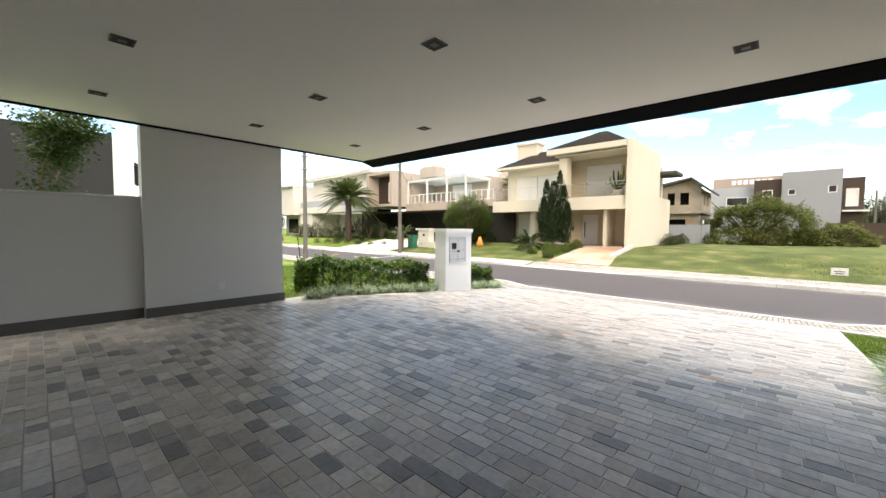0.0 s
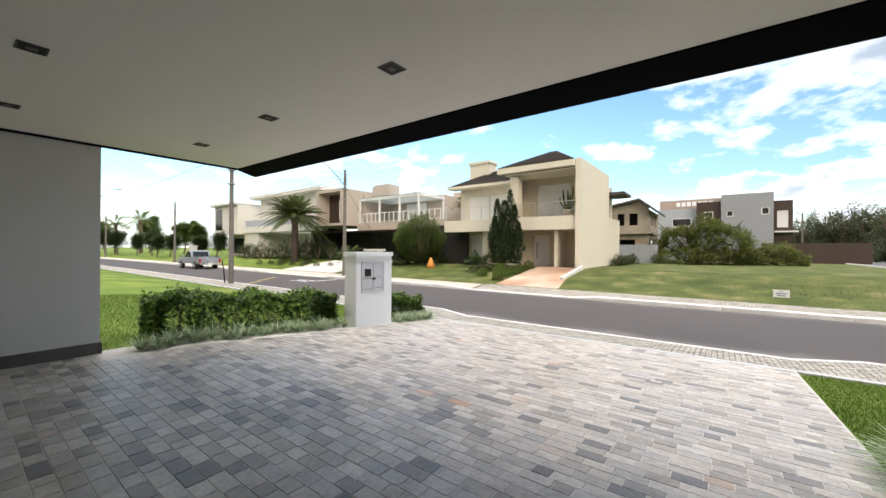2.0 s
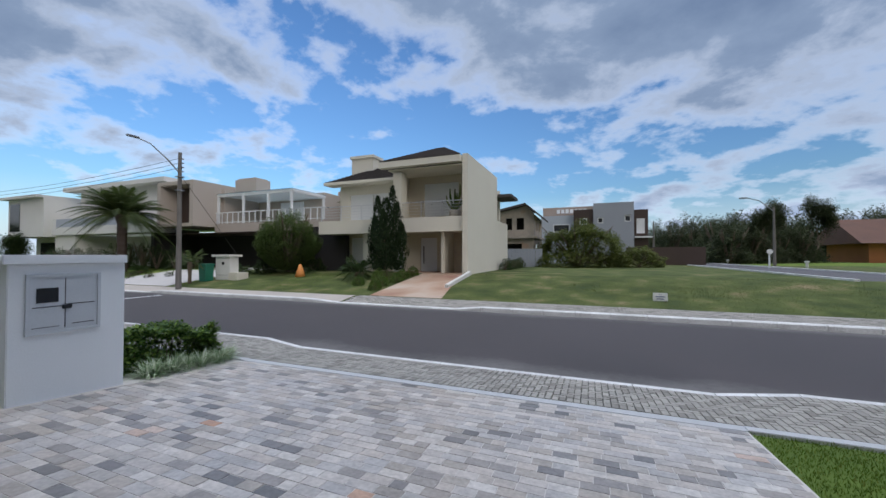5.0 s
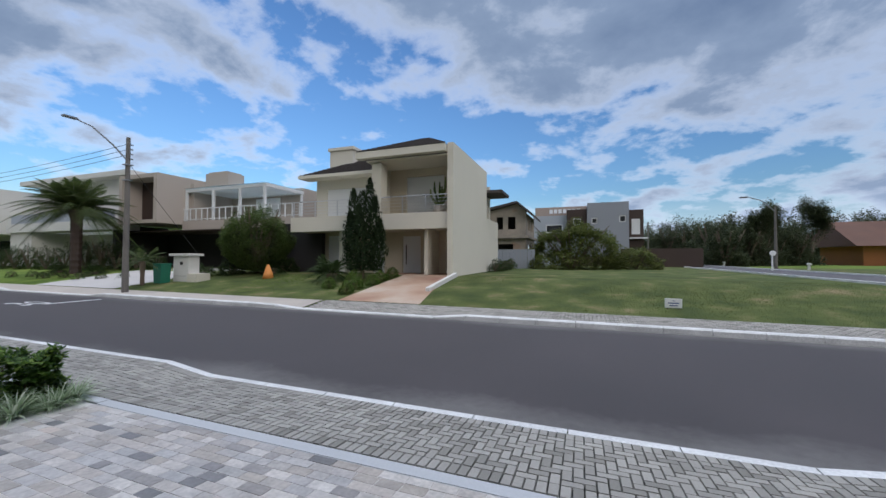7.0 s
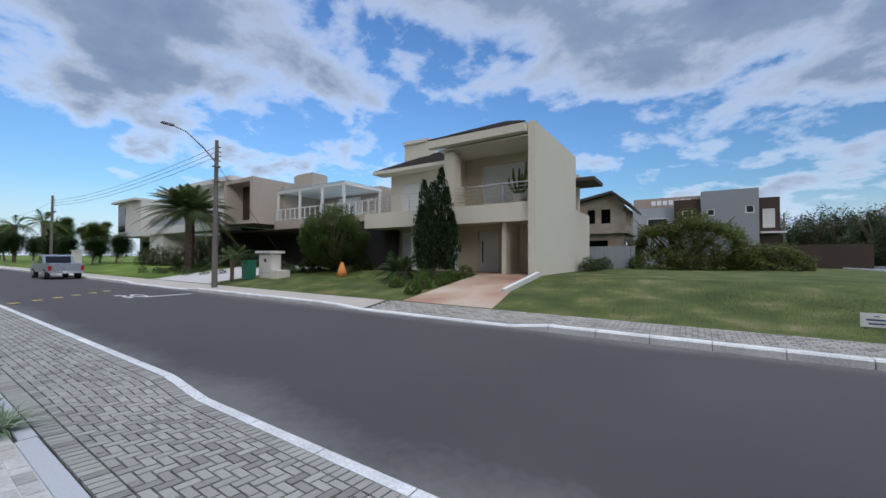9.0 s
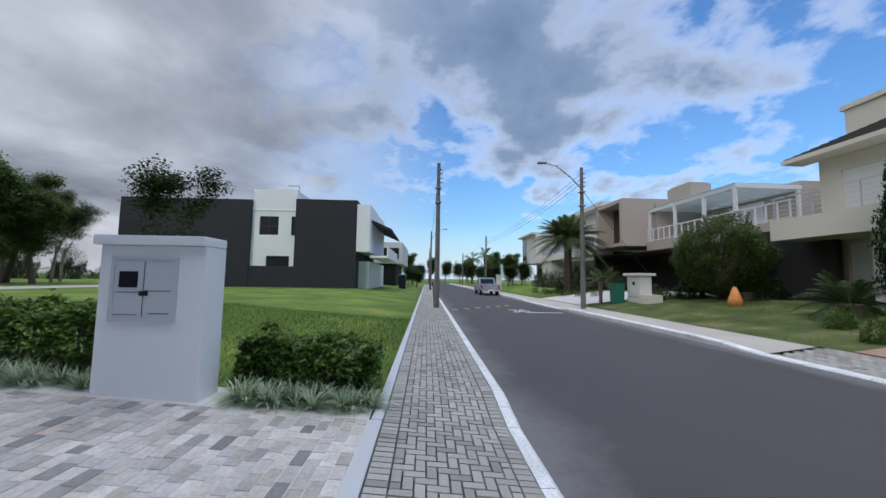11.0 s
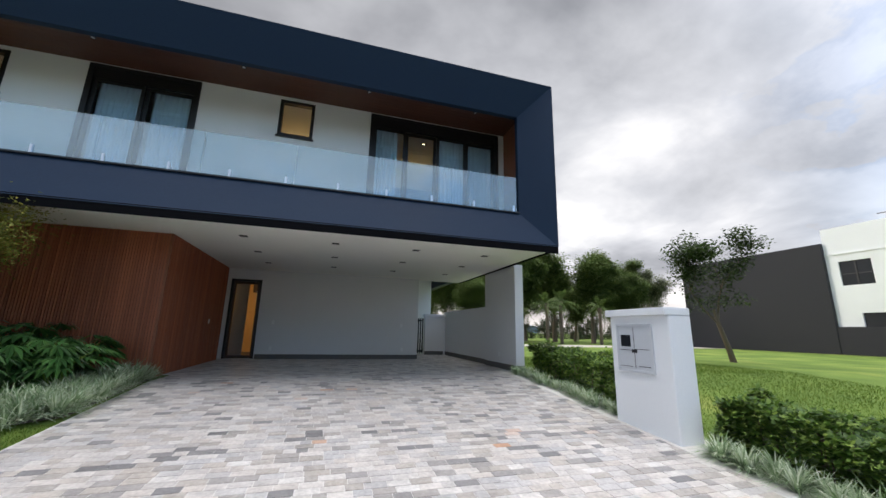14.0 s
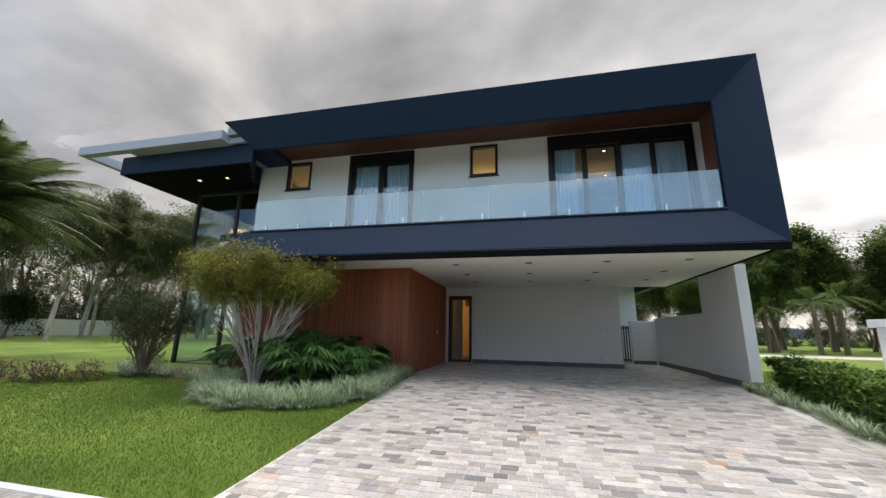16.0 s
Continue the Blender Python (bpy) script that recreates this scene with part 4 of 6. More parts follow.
rail = thing("glass_railing", (0, 5.0, 3.7), "frameless glass balcony railing on small steel clamps", "railing")
gx = [-5.7 + i * 1.53 for i in range(8)]
for a, b in zip(gx, gx[1:]):
    part("pane", box(a + .004, b - .004, 5.02, 5.032, 3.725, 4.52, 0.002), M["rail_glass"], rail).visible_shadow = False
for i in range(12):
    x = -5.62 + i * 0.93
    part("clamp", box(x - .02, x + .02, 5.0, 5.05, 3.70, 3.86, 0.004), M["steel"], rail)
part("base_rail", box(-5.76, 5.1, 5.0, 5.06, 3.69, 3.722, 0.003), M["black"], rail)

# ---- glazed living room at the far end ----
liv = thing("living_wing", (8, 3, FL), "tall glazed living room with black mullions", "building wing", kind="structure")
part("roof_slab", boxes((5.5, 6.125, 3.3, 5.08, 6.302, 6.46), (6.125, 9.6, -3.0, 5.36, 6.30, 6.56), (9.6, 11.35, 5.14, 5.36, 6.30, 6.56), (11.15, 11.35, -3.0, 5.14, 6.30, 6.56)), M["bluegrey_l"], liv, "pale grey roof slab with an open corner frame")
part("fascia", prism([(10.1, -2.0), (10.1, 4.95), (5.42, 4.95), (6.37, 3.7), (6.37, -2.0)], "z", 5.74, 6.298), M["navy"], liv)
# brown wood boards, blackened to hold the shade under the roof
part("soffit", boxes(*[(6.4 + k * .19, 6.4 + k * .19 + .184, -2.0, 4.93, 5.70, 5.738) for k in range(19)], *[(5.5 + k * .18, 5.5 + k * .18 + .174, 4.86 - k * .237, 4.93, 5.70, 5.738) for k in range(5)]), M["matte"], liv, "wood boarded soffit, coloured black for its shade")
YG = 3.2
part("mullion", boxes((8.82, 8.92, YG - .05, YG + .05, 0.1, 5.70), (7.25, 7.33, YG - .05, YG + .05, 0.1, 5.70), (6.36, 6.44, YG - .05, YG + .05, 0.1, 5.70),
                      (6.44, 7.25, YG - .04, YG + .04, 3.2, 3.3), (7.33, 8.82, YG - .04, YG + .04, 3.2, 3.3), (7.33, 8.82, YG - .04, YG + .04, 2.72, 2.8), (6.44, 8.82, YG - .04, YG + .04, 0.1, 0.2),
                      (6.44, 8.82, YG - .04, YG + .04, 5.60, 5.70), (8.83, 8.91, -1.8, YG - .05, 0.1, 0.2), (8.83, 8.91, -1.8, YG - .05, 3.2, 3.3), (8.83, 8.91, 0.4, 0.5, 0.1, 5.70), (8.83, 8.91, -1.85, -1.75, 0.1, 5.70)), M["black"], liv)
for a, b, c, d in ((6.44, 7.25, 0.2, 3.2), (7.33, 8.82, 0.2, 2.72), (7.33, 8.82, 2.8, 3.2), (6.44, 7.25, 3.3, 5.60), (7.33, 8.82, 3.3, 5.60)):
    part("pane", box(a, b, YG - .006, YG + .006, c, d), M["glass"], liv).visible_shadow = False
part("side_pane", box(8.866, 8.874, -1.75, YG - .05, 0.2, 5.68), M["glass"], liv).visible_shadow = False
part("floor_slab", box(5.5, 9.6, -5, 4.4, 0.02, 0.14, 0.01), M["palepave"], liv)
part("column", box(7.5, 7.95, 0.9, 1.3, 0.14, 5.70), M["white"], liv)
part("inner_wall", box(6.37, 6.5, -4.5, YG - .06, 0.14, 5.70), M["room"], liv)
part("back_wall", box(6.5, 8.0, -1.9, -1.75, 0.14, 5.62), M["white"], liv)
part("sofa_block", box(6.8, 8.0, 1.5, 2.4, 0.14, 0.62, 0.06), M["bluegrey_l"], liv, "pale grey sofa behind the glass")
part("cove_light", box(6.6, 8.2, 0.2, 0.35, 5.2, 5.26), M["warmstrip"], liv, "warm glowing cove strip")
for x in (6.9, 7.9):
    downlight(x, 4.2, 5.699, True)
solo("wall_rear_house", boxes((-6.2, 6.3, -6.2, -6.0, 2.9, 6.6), (1.4, 6.3, -4.6, -4.4, 0.0, 2.9)), M["white"], "plain rear walls closing the house", "wall", kind="structure")

# ---- utility box on the drive ----
ub = thing("meter_box", (-6.25, 7.74, -0.1), "white rendered utility pillar with a grey meter door", "utility box")
part("body", box(-6.44, -6.07, 7.24, 8.27, -0.35, 1.40, 0.008), M["white"], ub)
part("cap", box(-6.44, -6.02, 7.19, 8.272, 1.402, 1.50, 0.008), M["white"], ub)
dr = part("meter_door", box(-6.068, -6.055, 7.40, 7.98, 0.67, 1.26, 0.004), M["meter"], ub, "grey painted steel meter door")
part("door_frame", boxes((-6.068, -6.045, 7.37, 7.40, 0.64, 1.29), (-6.068, -6.045, 7.98, 8.01, 0.64, 1.29), (-6.068, -6.045, 7.40, 7.98, 1.26, 1.29), (-6.068, -6.045, 7.40, 7.98, 0.64, 0.67)), M["meter"], dr)
part("door_window", box(-6.054, -6.048, 7.45, 7.63, 0.98, 1.14, 0.002), M["darkpane"], dr)
part("door_seam", boxes((-6.0545, -6.052, 7.685, 7.692, 0.69, 1.24), (-6.0545, -6.052, 7.42, 7.68, 0.93, 0.937), (-6.0545, -6.052, 7.70, 7.95, 0.945, 0.952), (-6.0545, -6.052, 7.42, 7.64, 0.71, 0.716), (-6.0545, -6.052, 7.75, 7.95, 0.72, 0.728)), M["void"], dr)
part("latch", box(-6.053, -6.03, 7.66, 7.74, 0.90, 0.945, 0.004), M["black"], dr)

# ---- houses across the street ----
def pane_row(house, rows, y, material="darkpane", face=-1):
    for x0, x1, z0, z1 in rows:
        w = part("window", boxes((x0 - .08, x0, y - .06, y + .02, z0 - .08, z1 + .08), (x1, x1 + .08, y - .06, y + .02, z0 - .08, z1 + .08), (x0, x1, y - .06, y + .02, z1, z1 + .08), (x0, x1, y - .06, y + .02, z0 - .08, z0)), M["shutter"], house)
        part("pane", box(x0, x1, y - .02, y + .01, z0, z1), M[material], w)


cream = thing("cream_house", (-11, 27, 0.4), "two-storey cream rendered house with dark tiled roof", "house")
part("side_wall", boxes((-6.9, -6.6, 24.2, 31.0, 0.2, 6.98)), M["cream"], cream)
part("garden_wall", box(-6.85, -6.6, 31.0, 34.5, 0.2, 3.95), M["cream"], cream)
part("balcony_band", boxes((-16.6, -6.9, 24.4, 24.7, 2.84, 3.66), (-16.6, -6.9, 24.7, 29, 2.9, 3.55)), M["cream"], cream)
part("upper_wall", wall("x", 26.5, 26.75, -11.5, -6.9, 3.5, 6.6, [(-10.2, -7.9, 3.6, 5.98)]), M["cream_shaded"], cream)
bs_ = part("balcony_shutter", box(-10.2, -7.9, 26.64, 26.66, 3.6, 5.98), M["shutter"], cream, "white closed roller shutter")
for k in range(24):
    part("slat", box(-10.2, -7.9, 26.6, 26.638, 3.62 + k * .098, 3.62 + k * .098 + .09), M["shutter"], bs_)
part("column", box(-11.25, -10.7, 24.45, 25.1, 3.66, 6.35), M["cream"], cream)
part("column_wall", box(-11.5, -11.25, 25.1, 26.5, 3.6, 6.5), M["cream"], cream)
part("left_wall", wall("x", 27.0, 27.25, -16.9, -11.5, 3.5, 6.4, [(-16.1, -12.4, 3.7, 5.7)]), M["cream"], cream)
for j in range(2):
    part("left_shutter", box(-16.1 + j * 1.86, -16.1 + j * 1.86 + 1.8, 27.1, 27.15, 3.72, 5.7), M["shutter"], cream, "white closed shutter")
part("lower_wall", wall("x", 26.5, 26.75, -16.0, -6.9, 0.2, 2.9, [(-10.45, -9.3, 0.2, 2.6), (-15.6, -13.9, 0.5, 2.7), (-12.4, -11.6, 0.4, 2.7)]), M["cream_shaded"], cream)
part("front_door", box(-10.43, -9.32, 26.58, 26.64, 0.5, 2.6), M["shutter"], cream, "white front door with a long steel handle")
part("door_handle", tube([(-10.2, 26.5, 1.0), (-10.2, 26.5, 2.1)], 0.03), M["black"], cream)
part("lower_glazing", box(-15.6, -13.9, 26.6, 26.65, 0.5, 2.7), M["shutter"], cream)
part("lower_glazing", box(-12.4, -11.6, 26.6, 26.65, 0.4, 2.7), M["shutter"], cream)
part("lower_pillar", box(-13.6, -13.2, 24.9, 25.3, 0.2, 2.84), M["cream"], cream)
part("lower_pillar", box(-8.4, -8.2, 24.9, 26.5, 0.2, 2.84), M["cream"], cream)
part("carport_ceiling", box(-16.5, -6.9, 24.7, 26.5, 2.86, 2.895), M["cream_shaded"], cream)
part("upper_ceiling", boxes((-11.5, -6.9, 24.3, 26.5, 6.42, 6.5)), M["cream"], cream)


def hip(x0, x1, y0, y1, z, zt, inset, over=0.0):
    bm = bmesh.new()
    b = [bm.verts.new(p) for p in ((x0, y0, z), (x1, y0, z), (x1, y1, z), (x0, y1, z))]
    cx, cy = (x0 + x1) / 2, (y0 + y1) / 2
    ix = max(0.05, (x1 - x0) / 2 - inset)
    t = [bm.verts.new((cx - ix, cy, zt)), bm.verts.new((cx + ix, cy, zt))]
    bm.faces.new((b[0], b[1], t[1], t[0])); bm.faces.new((b[2], b[3], t[0], t[1]))
    bm.faces.new((b[1], b[2], t[1])); bm.faces.new((b[3], b[0], t[0])); bm.faces.new(b[::-1])
    bmesh.ops.recalc_face_normals(bm, faces=bm.faces)
    return bm


def tiled_roof(x0, x1, y0, y1, z, zt, inset, parent):
    part("roof", hip(x0, x1, y0, y1, z, zt, inset), M["roof"], parent)
    cx, cy, ix = (x0 + x1) / 2, (y0 + y1) / 2, max(0.05, (x1 - x0) / 2 - inset)
    n = 14
    rows = bmesh.new()
    for k in range(n):
        f = k / n
        y, zz_ = y0 + (cy - y0) * f, z + (zt - z) * f
        a, b = x0 + (cx - ix - x0) * f, x1 + (cx + ix - x1) * f
        box(a, b, y - .02, y + .08, zz_ + .005, zz_ + .045, bm=rows)
    part("tile_course", rows, M["roof"], parent)


tiled_roof(-11.9, -6.95, 23.95, 31.0, 6.92, 8.45, 2.3, cream)
tiled_roof(-17.5, -11.0, 26.1, 32.0, 6.5, 8.0, 2.6, cream)
part("fascia", boxes((-11.95, -6.95, 23.95, 24.35, 6.55, 6.90), (-17.55, -11.95, 26.0, 27.0, 6.3, 6.48)), M["cream"], cream)
part("chimney", boxes((-16.8, -15.0, 28.2, 29.4, 6.8, 8.55), (-16.9, -14.9, 28.1, 29.5, 8.55, 8.75)), M["cream"], cream)
part("side_eave", box(-7.0, -5.6, 31.0, 33.5, 5.6, 5.8), M["roof"], cream)
part("rear_wall", boxes((-16.9, -16.6, 27.25, 33, 0.2, 6.4), (-16.9, -6.9, 33, 33.3, 0.2, 6.4)), M["cream"], cream)
rl = part("balcony_rail", boxes((-10.7, -6.9, 24.5, 24.55, 4.52, 4.57), *[(-10.7, -6.9, 24.51, 24.53, 3.85 + k * .17, 3.87 + k * .17) for k in range(4)], *[(x, x + .04, 24.5, 24.54, 3.66, 4.55) for x in (-9.5, -8.2)]), M["steel"], cream, "thin steel balcony rail")
part("terrace_rail", boxes((-16.6, -11.25, 24.5, 24.55, 4.52, 4.57), *[(-16.6, -11.25, 24.51, 24.53, 3.85 + k * .17, 3.87 + k * .17) for k in range(4)], *[(x, x + .04, 24.5, 24.54, 3.66, 4.55) for x in (-16.5, -15, -13.5, -12.2)]), M["steel"], cream)
drive2 = bmesh.new()
v = [drive2.verts.new(p) for p in ((-9.3, 18.92, -0.19), (-6.0, 18.92, -0.19), (-6.95, 24.4, 0.51), (-9.3, 24.4, 0.51), (-6.9, 26.5, 0.52), (-11.4, 26.5, 0.52), (-11.4, 24.6, 0.51))]
drive2.faces.new((v[0], v[1], v[2], v[3])); drive2.faces.new((v[3], v[2], v[4], v[5], v[6]))
solo("drive_across", drive2, M["redpave"], "orange and red stained paving of a sloping drive", "driveway", kind="structure")
solo("drive_side_wall", prism([(20.9, -0.14), (24.4, 0.3), (24.4, 0.66), (20.9, 0.2)], "x", -6.62, -6.45), M["offwhite"], "low pale side wall of the sloping drive", "wall", kind="structure")
# added dark sheet that stands in for the shade between the houses
solo("garage_void", box(-20.0, -15.65, 26.0, 26.3, 0.2, 3.5), M["void"], "dark sheet standing in for the shade between the two houses", "wall", kind="structure")

beige = thing("beige_house", (-27, 27, 0.3), "modern beige house with roof terrace and white pergola", "house")
part("box_wall", boxes((-30.4, -30.0, 25.5, 30.0, 3.9, 7.6), (-34.4, -30.4, 25.5, 30, 7.3, 7.6), (-34.4, -30.4, 25.5, 30, 3.9, 4.15), (-34.4, -34.0, 25.5, 30, 4.15, 7.3)), M["beige"], beige)
part("box_back", box(-34.0, -30.4, 26.9, 27.1, 4.15, 7.3), M["brown"], beige)
part("box_shutter", box(-32.2, -30.6, 26.8, 26.88, 4.5, 6.6), M["shutter"], beige, "white shutter in the dark recess")
part("upper_volume", boxes((-30.0, -22, 31.5, 36, 3.9, 7.0), (-30.0, -29.6, 28, 31.5, 3.9, 7.2)), M["beige"], beige)
part("chimney", boxes((-29.0, -26.6, 28.5, 30, 7.0, 8.0), (-28.8, -26.8, 28.6, 29.9, 8.0, 8.12)), M["beige"], beige)
part("terrace_band", box(-30.0, -18.6, 27.4, 34, 3.35, 4.15), M["beige"], beige)
part("far_volume", box(-24, -17, 36, 40, 3.9, 7.9), M["beige"], beige)
part("terrace_door", box(-26.8, -24.2, 31.4, 31.49, 4.2, 6.3), M["shutter"], beige)
# shade of the ground floor put into its wall colour
part("ground_floor", boxes((-36, -18.6, 30, 30.3, 0.2, 3.35), (-36, -35.6, 26, 30, 0.2, 3.9)), M["void"], beige, "ground floor walls coloured near-black as deep shade")
part("ground_slab", box(-36, -18.6, 26.2, 30, 3.3, 3.349), M["brown"], beige)
pg = part("pergola_roof", boxes((-30.0, -21.8, 27.6, 27.75, 6.45, 6.68), (-30.0, -21.8, 31.3, 31.45, 6.45, 6.68), (-30, -29.85, 27.75, 31.3, 6.45, 6.68), (-21.95, -21.8, 27.75, 31.3, 6.45, 6.68)), M["shutter"], beige, "white slatted pergola")
for k in range(14):
    part("rafter", box(-29.45 + k * .54, -29.38 + k * .54, 27.75, 31.3, 6.5, 6.66), M["shutter"], pg)
part("pergola_sheet", box(-30.0, -21.8, 27.5, 31.5, 6.69, 6.72), M["rail_glass"], beige)
for x, y in ((-27, 27.65), (-24.3, 27.65), (-21.95, 27.65), (-21.95, 31.35), (-29.9, 27.65)):
    part("pergola_post", box(x - .08, x + .08, y - .08, y + .08, 4.15, 6.45), M["shutter"], beige)
part("terrace_rail", boxes((-30, -18.6, 27.45, 27.5, 5.05, 5.12), (-30, -18.6, 27.45, 27.5, 4.25, 4.3)), M["shutter"], beige)
for k in range(19):
    x = -29.9 + k * .62
    part("baluster", box(x, x + .07, 27.45, 27.5, 4.15, 5.05), M["shutter"], beige)
part("white_volume", boxes((-49, -34.4, 27, 36, 4.3, 8.3), (-50, -34.4, 26, 27, 7.9, 8.3)), M["offwhite"], beige)
part("white_band", boxes((-50, -34.4, 25.2, 27, 3.5, 4.25), (-50, -49.4, 25.3, 27, 4.25, 5.1)), M["offwhite"], beige)
part("white_glass", box(-49.3, -34.5, 25.25, 25.3, 4.25, 5.05), M["bluegrey_l"], beige)
part("white_lower", boxes((-50, -46.5, 25.5, 30, 0.1, 3.5), (-46.5, -36, 29.5, 30, 0.1, 3.5)), M["offwhite"], beige)

sheet("drive_2", [-29.5, -26, -22.5], [18.93, 21, 24, 28], lambda x, y: ground_z(x, y) + 0.02, M["palepave"], "pale concrete drive of the beige house", "driveway")

far_w = thing("white_house", (-54.5, 26, 0), "white modern house further down the street", "house")
part("upper", boxes((-58, -51, 25, 38, 3.4, 7.3)), M["offwhite"], far_w)
part("lower", boxes((-57.5, -51, 27, 38, 0, 3.4)), M["offwhite"], far_w)
part("canopy", box(-58.3, -51, 24.4, 38, 7.3, 7.55, .02), M["offwhite"], far_w)
part("window", box(-57.6, -55.6, 24.96, 25.0, 4.0, 6.9), M["darkpane"], far_w)
part("window", box(-56.5, -53.5, 26.95, 27, 0.8, 2.9), M["darkpane"], far_w)

grey = thing("grey_house", (0, 57, 0.4), "blue-grey rendered two-storey house on the far street", "house")
part("front_block", wall("x", 54, 54.3, -0.1, 4.3, 0.3, 7.85, [(0.35, 1.0, 5.4, 6.1), (3.3, 4.0, 5.5, 6.3)]), M["bluegrey"], grey)
part("block_body", box(-0.1, 4.3, 54.3, 62, 0.3, 7.8), M["bluegrey"], grey)
part("left_block", box(-6.4, -0.1, 55, 62, 0.3, 6.6), M["bluegrey_l"], grey)
part("roof_block", box(-6.4, -0.1, 57, 62, 6.6, 7.9), M["tan"], grey)
part("dark_bay", box(-2.4, -0.15, 54.4, 55, 4.2, 7.2), M["brown"], grey)
part("dark_bay", box(4.3, 5.85, 54.6, 62, 2.6, 6.95), M["brown"], grey)
part("vent_row", boxes(*[(-4.6 + k * .55, -4.2 + k * .55, 56.9, 57, 7.1, 7.6) for k in range(7)]), M["shutter"], grey)
pane_row(grey, [(0.45, 0.9, 5.5, 6.0), (3.4, 3.9, 5.6, 6.2)], 54.1)
pane_row(grey, [(-1.6, -0.9, 5.4, 6.0)], 54.4)
pane_row(grey, [(4.7, 5.4, 4.2, 5.8)], 54.6, "shutter")
pane_row(grey, [(-4.8, -3.0, 4.6, 5.4)], 55.0)
part("balcony", box(4.4, 6.2, 54.0, 54.6, 3.6, 3.75), M["shutter"], grey)
solo("boundary_wall", boxes((3.2, 10.6, 51.0, 51.3, 0.2, 2.4), (-3, 3.2, 51.4, 51.7, 0.2, 1.6)), M["brown"], "dark brown boundary wall", "wall", kind="structure")

raw_h = thing("unfinished_house", (-6.8, 41, 0.4), "unfinished house of raw cement with mono-pitch roof", "house")
part("front_wall", wall("x", 40, 40.25, -9.2, -5.3, 0.3, 5.4, [(-7.9, -7.3, 3.9, 5.0), (-6.9, -6.2, 3.9, 5.0), (-7.8, -6.4, 1.3, 2.6)]), M["rawbrick"], raw_h)
part("side_wall", wall("y", -5.55, -5.3, 40.25, 46, 0.3, 5.3, [(41.5, 42.6, 3.9, 5), (43.5, 44.6, 3.9, 5), (41.5, 44, 0.8, 2.6)]), M["rawbrick"], raw_h)
part("gable", prism([(-9.2, 5.4), (-5.3, 5.4), (-6.0, 6.1)], "y", 40, 40.25), M["rawbrick"], raw_h)
part("roof", prism([(-9.6, 5.55), (-6.0, 6.3), (-4.7, 5.2), (-4.7, 5.0), (-6.0, 6.12), (-9.6, 5.35)], "y", 39.4, 46.5), M["roof"], raw_h)
part("floor_slab", box(-9.3, -5.0, 39.5, 46, 3.1, 3.3), M["rawbrick"], raw_h)
# dark sheet behind the openings, for the shade indoors
part("inside", box(-9.1, -5.6, 42, 42.2, 0.3, 5.3), M["void"], raw_h)
for k in range(12):
    part("hoarding_board", box(-8.0 + k * .3, -7.72 + k * .3, 38.8, 38.85, 0.3, 2.1), M["bluegrey"], raw_h)

brick = thing("brick_house", (31, 66, 0.4), "orange brick house with brown gabled roof", "house")
part("brick_wall", box(26, 46, 64, 74, 0.3, 3.4), M["redbrick"], brick)
part("roof", prism([(62.5, 3.2), (69, 7.0), (75.5, 3.2)], "x", 24.5, 48), M["brownroof"], brick)
part("chimney", box(31, 32.4, 66, 67.4, 5.2, 7.8), M["redbrick"], brick)
part("dormer", prism([(30.5, 4.2), (34.5, 4.2), (32.5, 5.6)], "y", 62.6, 66), M["shutter"], brick)
part("window", boxes((29.0, 31, 63.93, 64, 1.2, 2.6)), M["shutter"], brick)

brick.location = (41, 78, 0.4)

# ---- the dark neighbour on this side ----
dark = thing("charcoal_house", (-40, -3, 0.1), "charcoal and white modern house beside the lawn", "house")
part("front_block", box(-46, -35, -1.1, 4.25, 0, 7.95), M["charcoal"], dark)
part("rear_block", box(-46, -35, -16, -4.95, 0, 7.8), M["charcoal"], dark)
part("white_core", wall("y", -35.6, -35.3, -4.95, -1.1, 2.0, 8.8, [(-4.3, -2.65, 4.75, 6.4), (-3.6, -1.6, 2.0, 2.9)]), M["white"], dark)
part("core_body", box(-46, -35.6, -4.95, -1.1, 0, 8.75), M["white"], dark)
part("core_cap", box(-35.4, -35.25, -4.95, -1.1, 6.9, 7.0), M["white"], dark)
part("low_wall", box(-35.3, -35.05, -4.95, -1.1, 0, 2.0), M["charcoal"], dark)
part("window", box(-35.5, -35.4, -4.3, -2.65, 4.75, 6.4), M["darkpane"], dark)
part("window_bar", boxes((-35.4, -35.36, -3.52, -3.44, 4.75, 6.4), (-35.4, -35.36, -4.3, -2.65, 5.5, 5.56)), M["black"], dark)
part("lower_window", box(-35.5, -35.42, -3.6, -1.6, 2.0, 2.9), M["darkpane"], dark)
part("side_window", box(-35.3, -35.2, -1.5, -1.1, 4.75, 6.4), M["darkpane"], dark)
part("white_front", boxes((-46, -35.02, 4.25, 5.4, 3.4, 7.6), (-48, -36.5, 4.25, 5.2, 0, 2.6)), M["white"], dark)
part("canopy", prism([(4.25, 6.9), (7.2, 5.6), (7.2, 5.4), (4.25, 6.6)], "x", -46, -36.0), M["charcoal"], dark)
part("balcony", boxes((-46, -35.5, 5.4, 7.0, 2.9, 3.1), (-46, -35.6, 6.9, 7.0, 3.1, 3.9)), M["white"], dark)
part("antenna", boxes((-37.02, -36.98, -1.6, -1.56, 7.9, 9.6), (-37.02, -36.98, -2.6, -1.56, 9.55, 9.6)), M["black"], dark)
white2 = thing("white_house", (-58, 4, 0), "white modern house behind the charcoal house", "house")
part("upper", boxes((-70, -55, -2, 7.0, 3.2, 6.2)), M["offwhite"], white2)
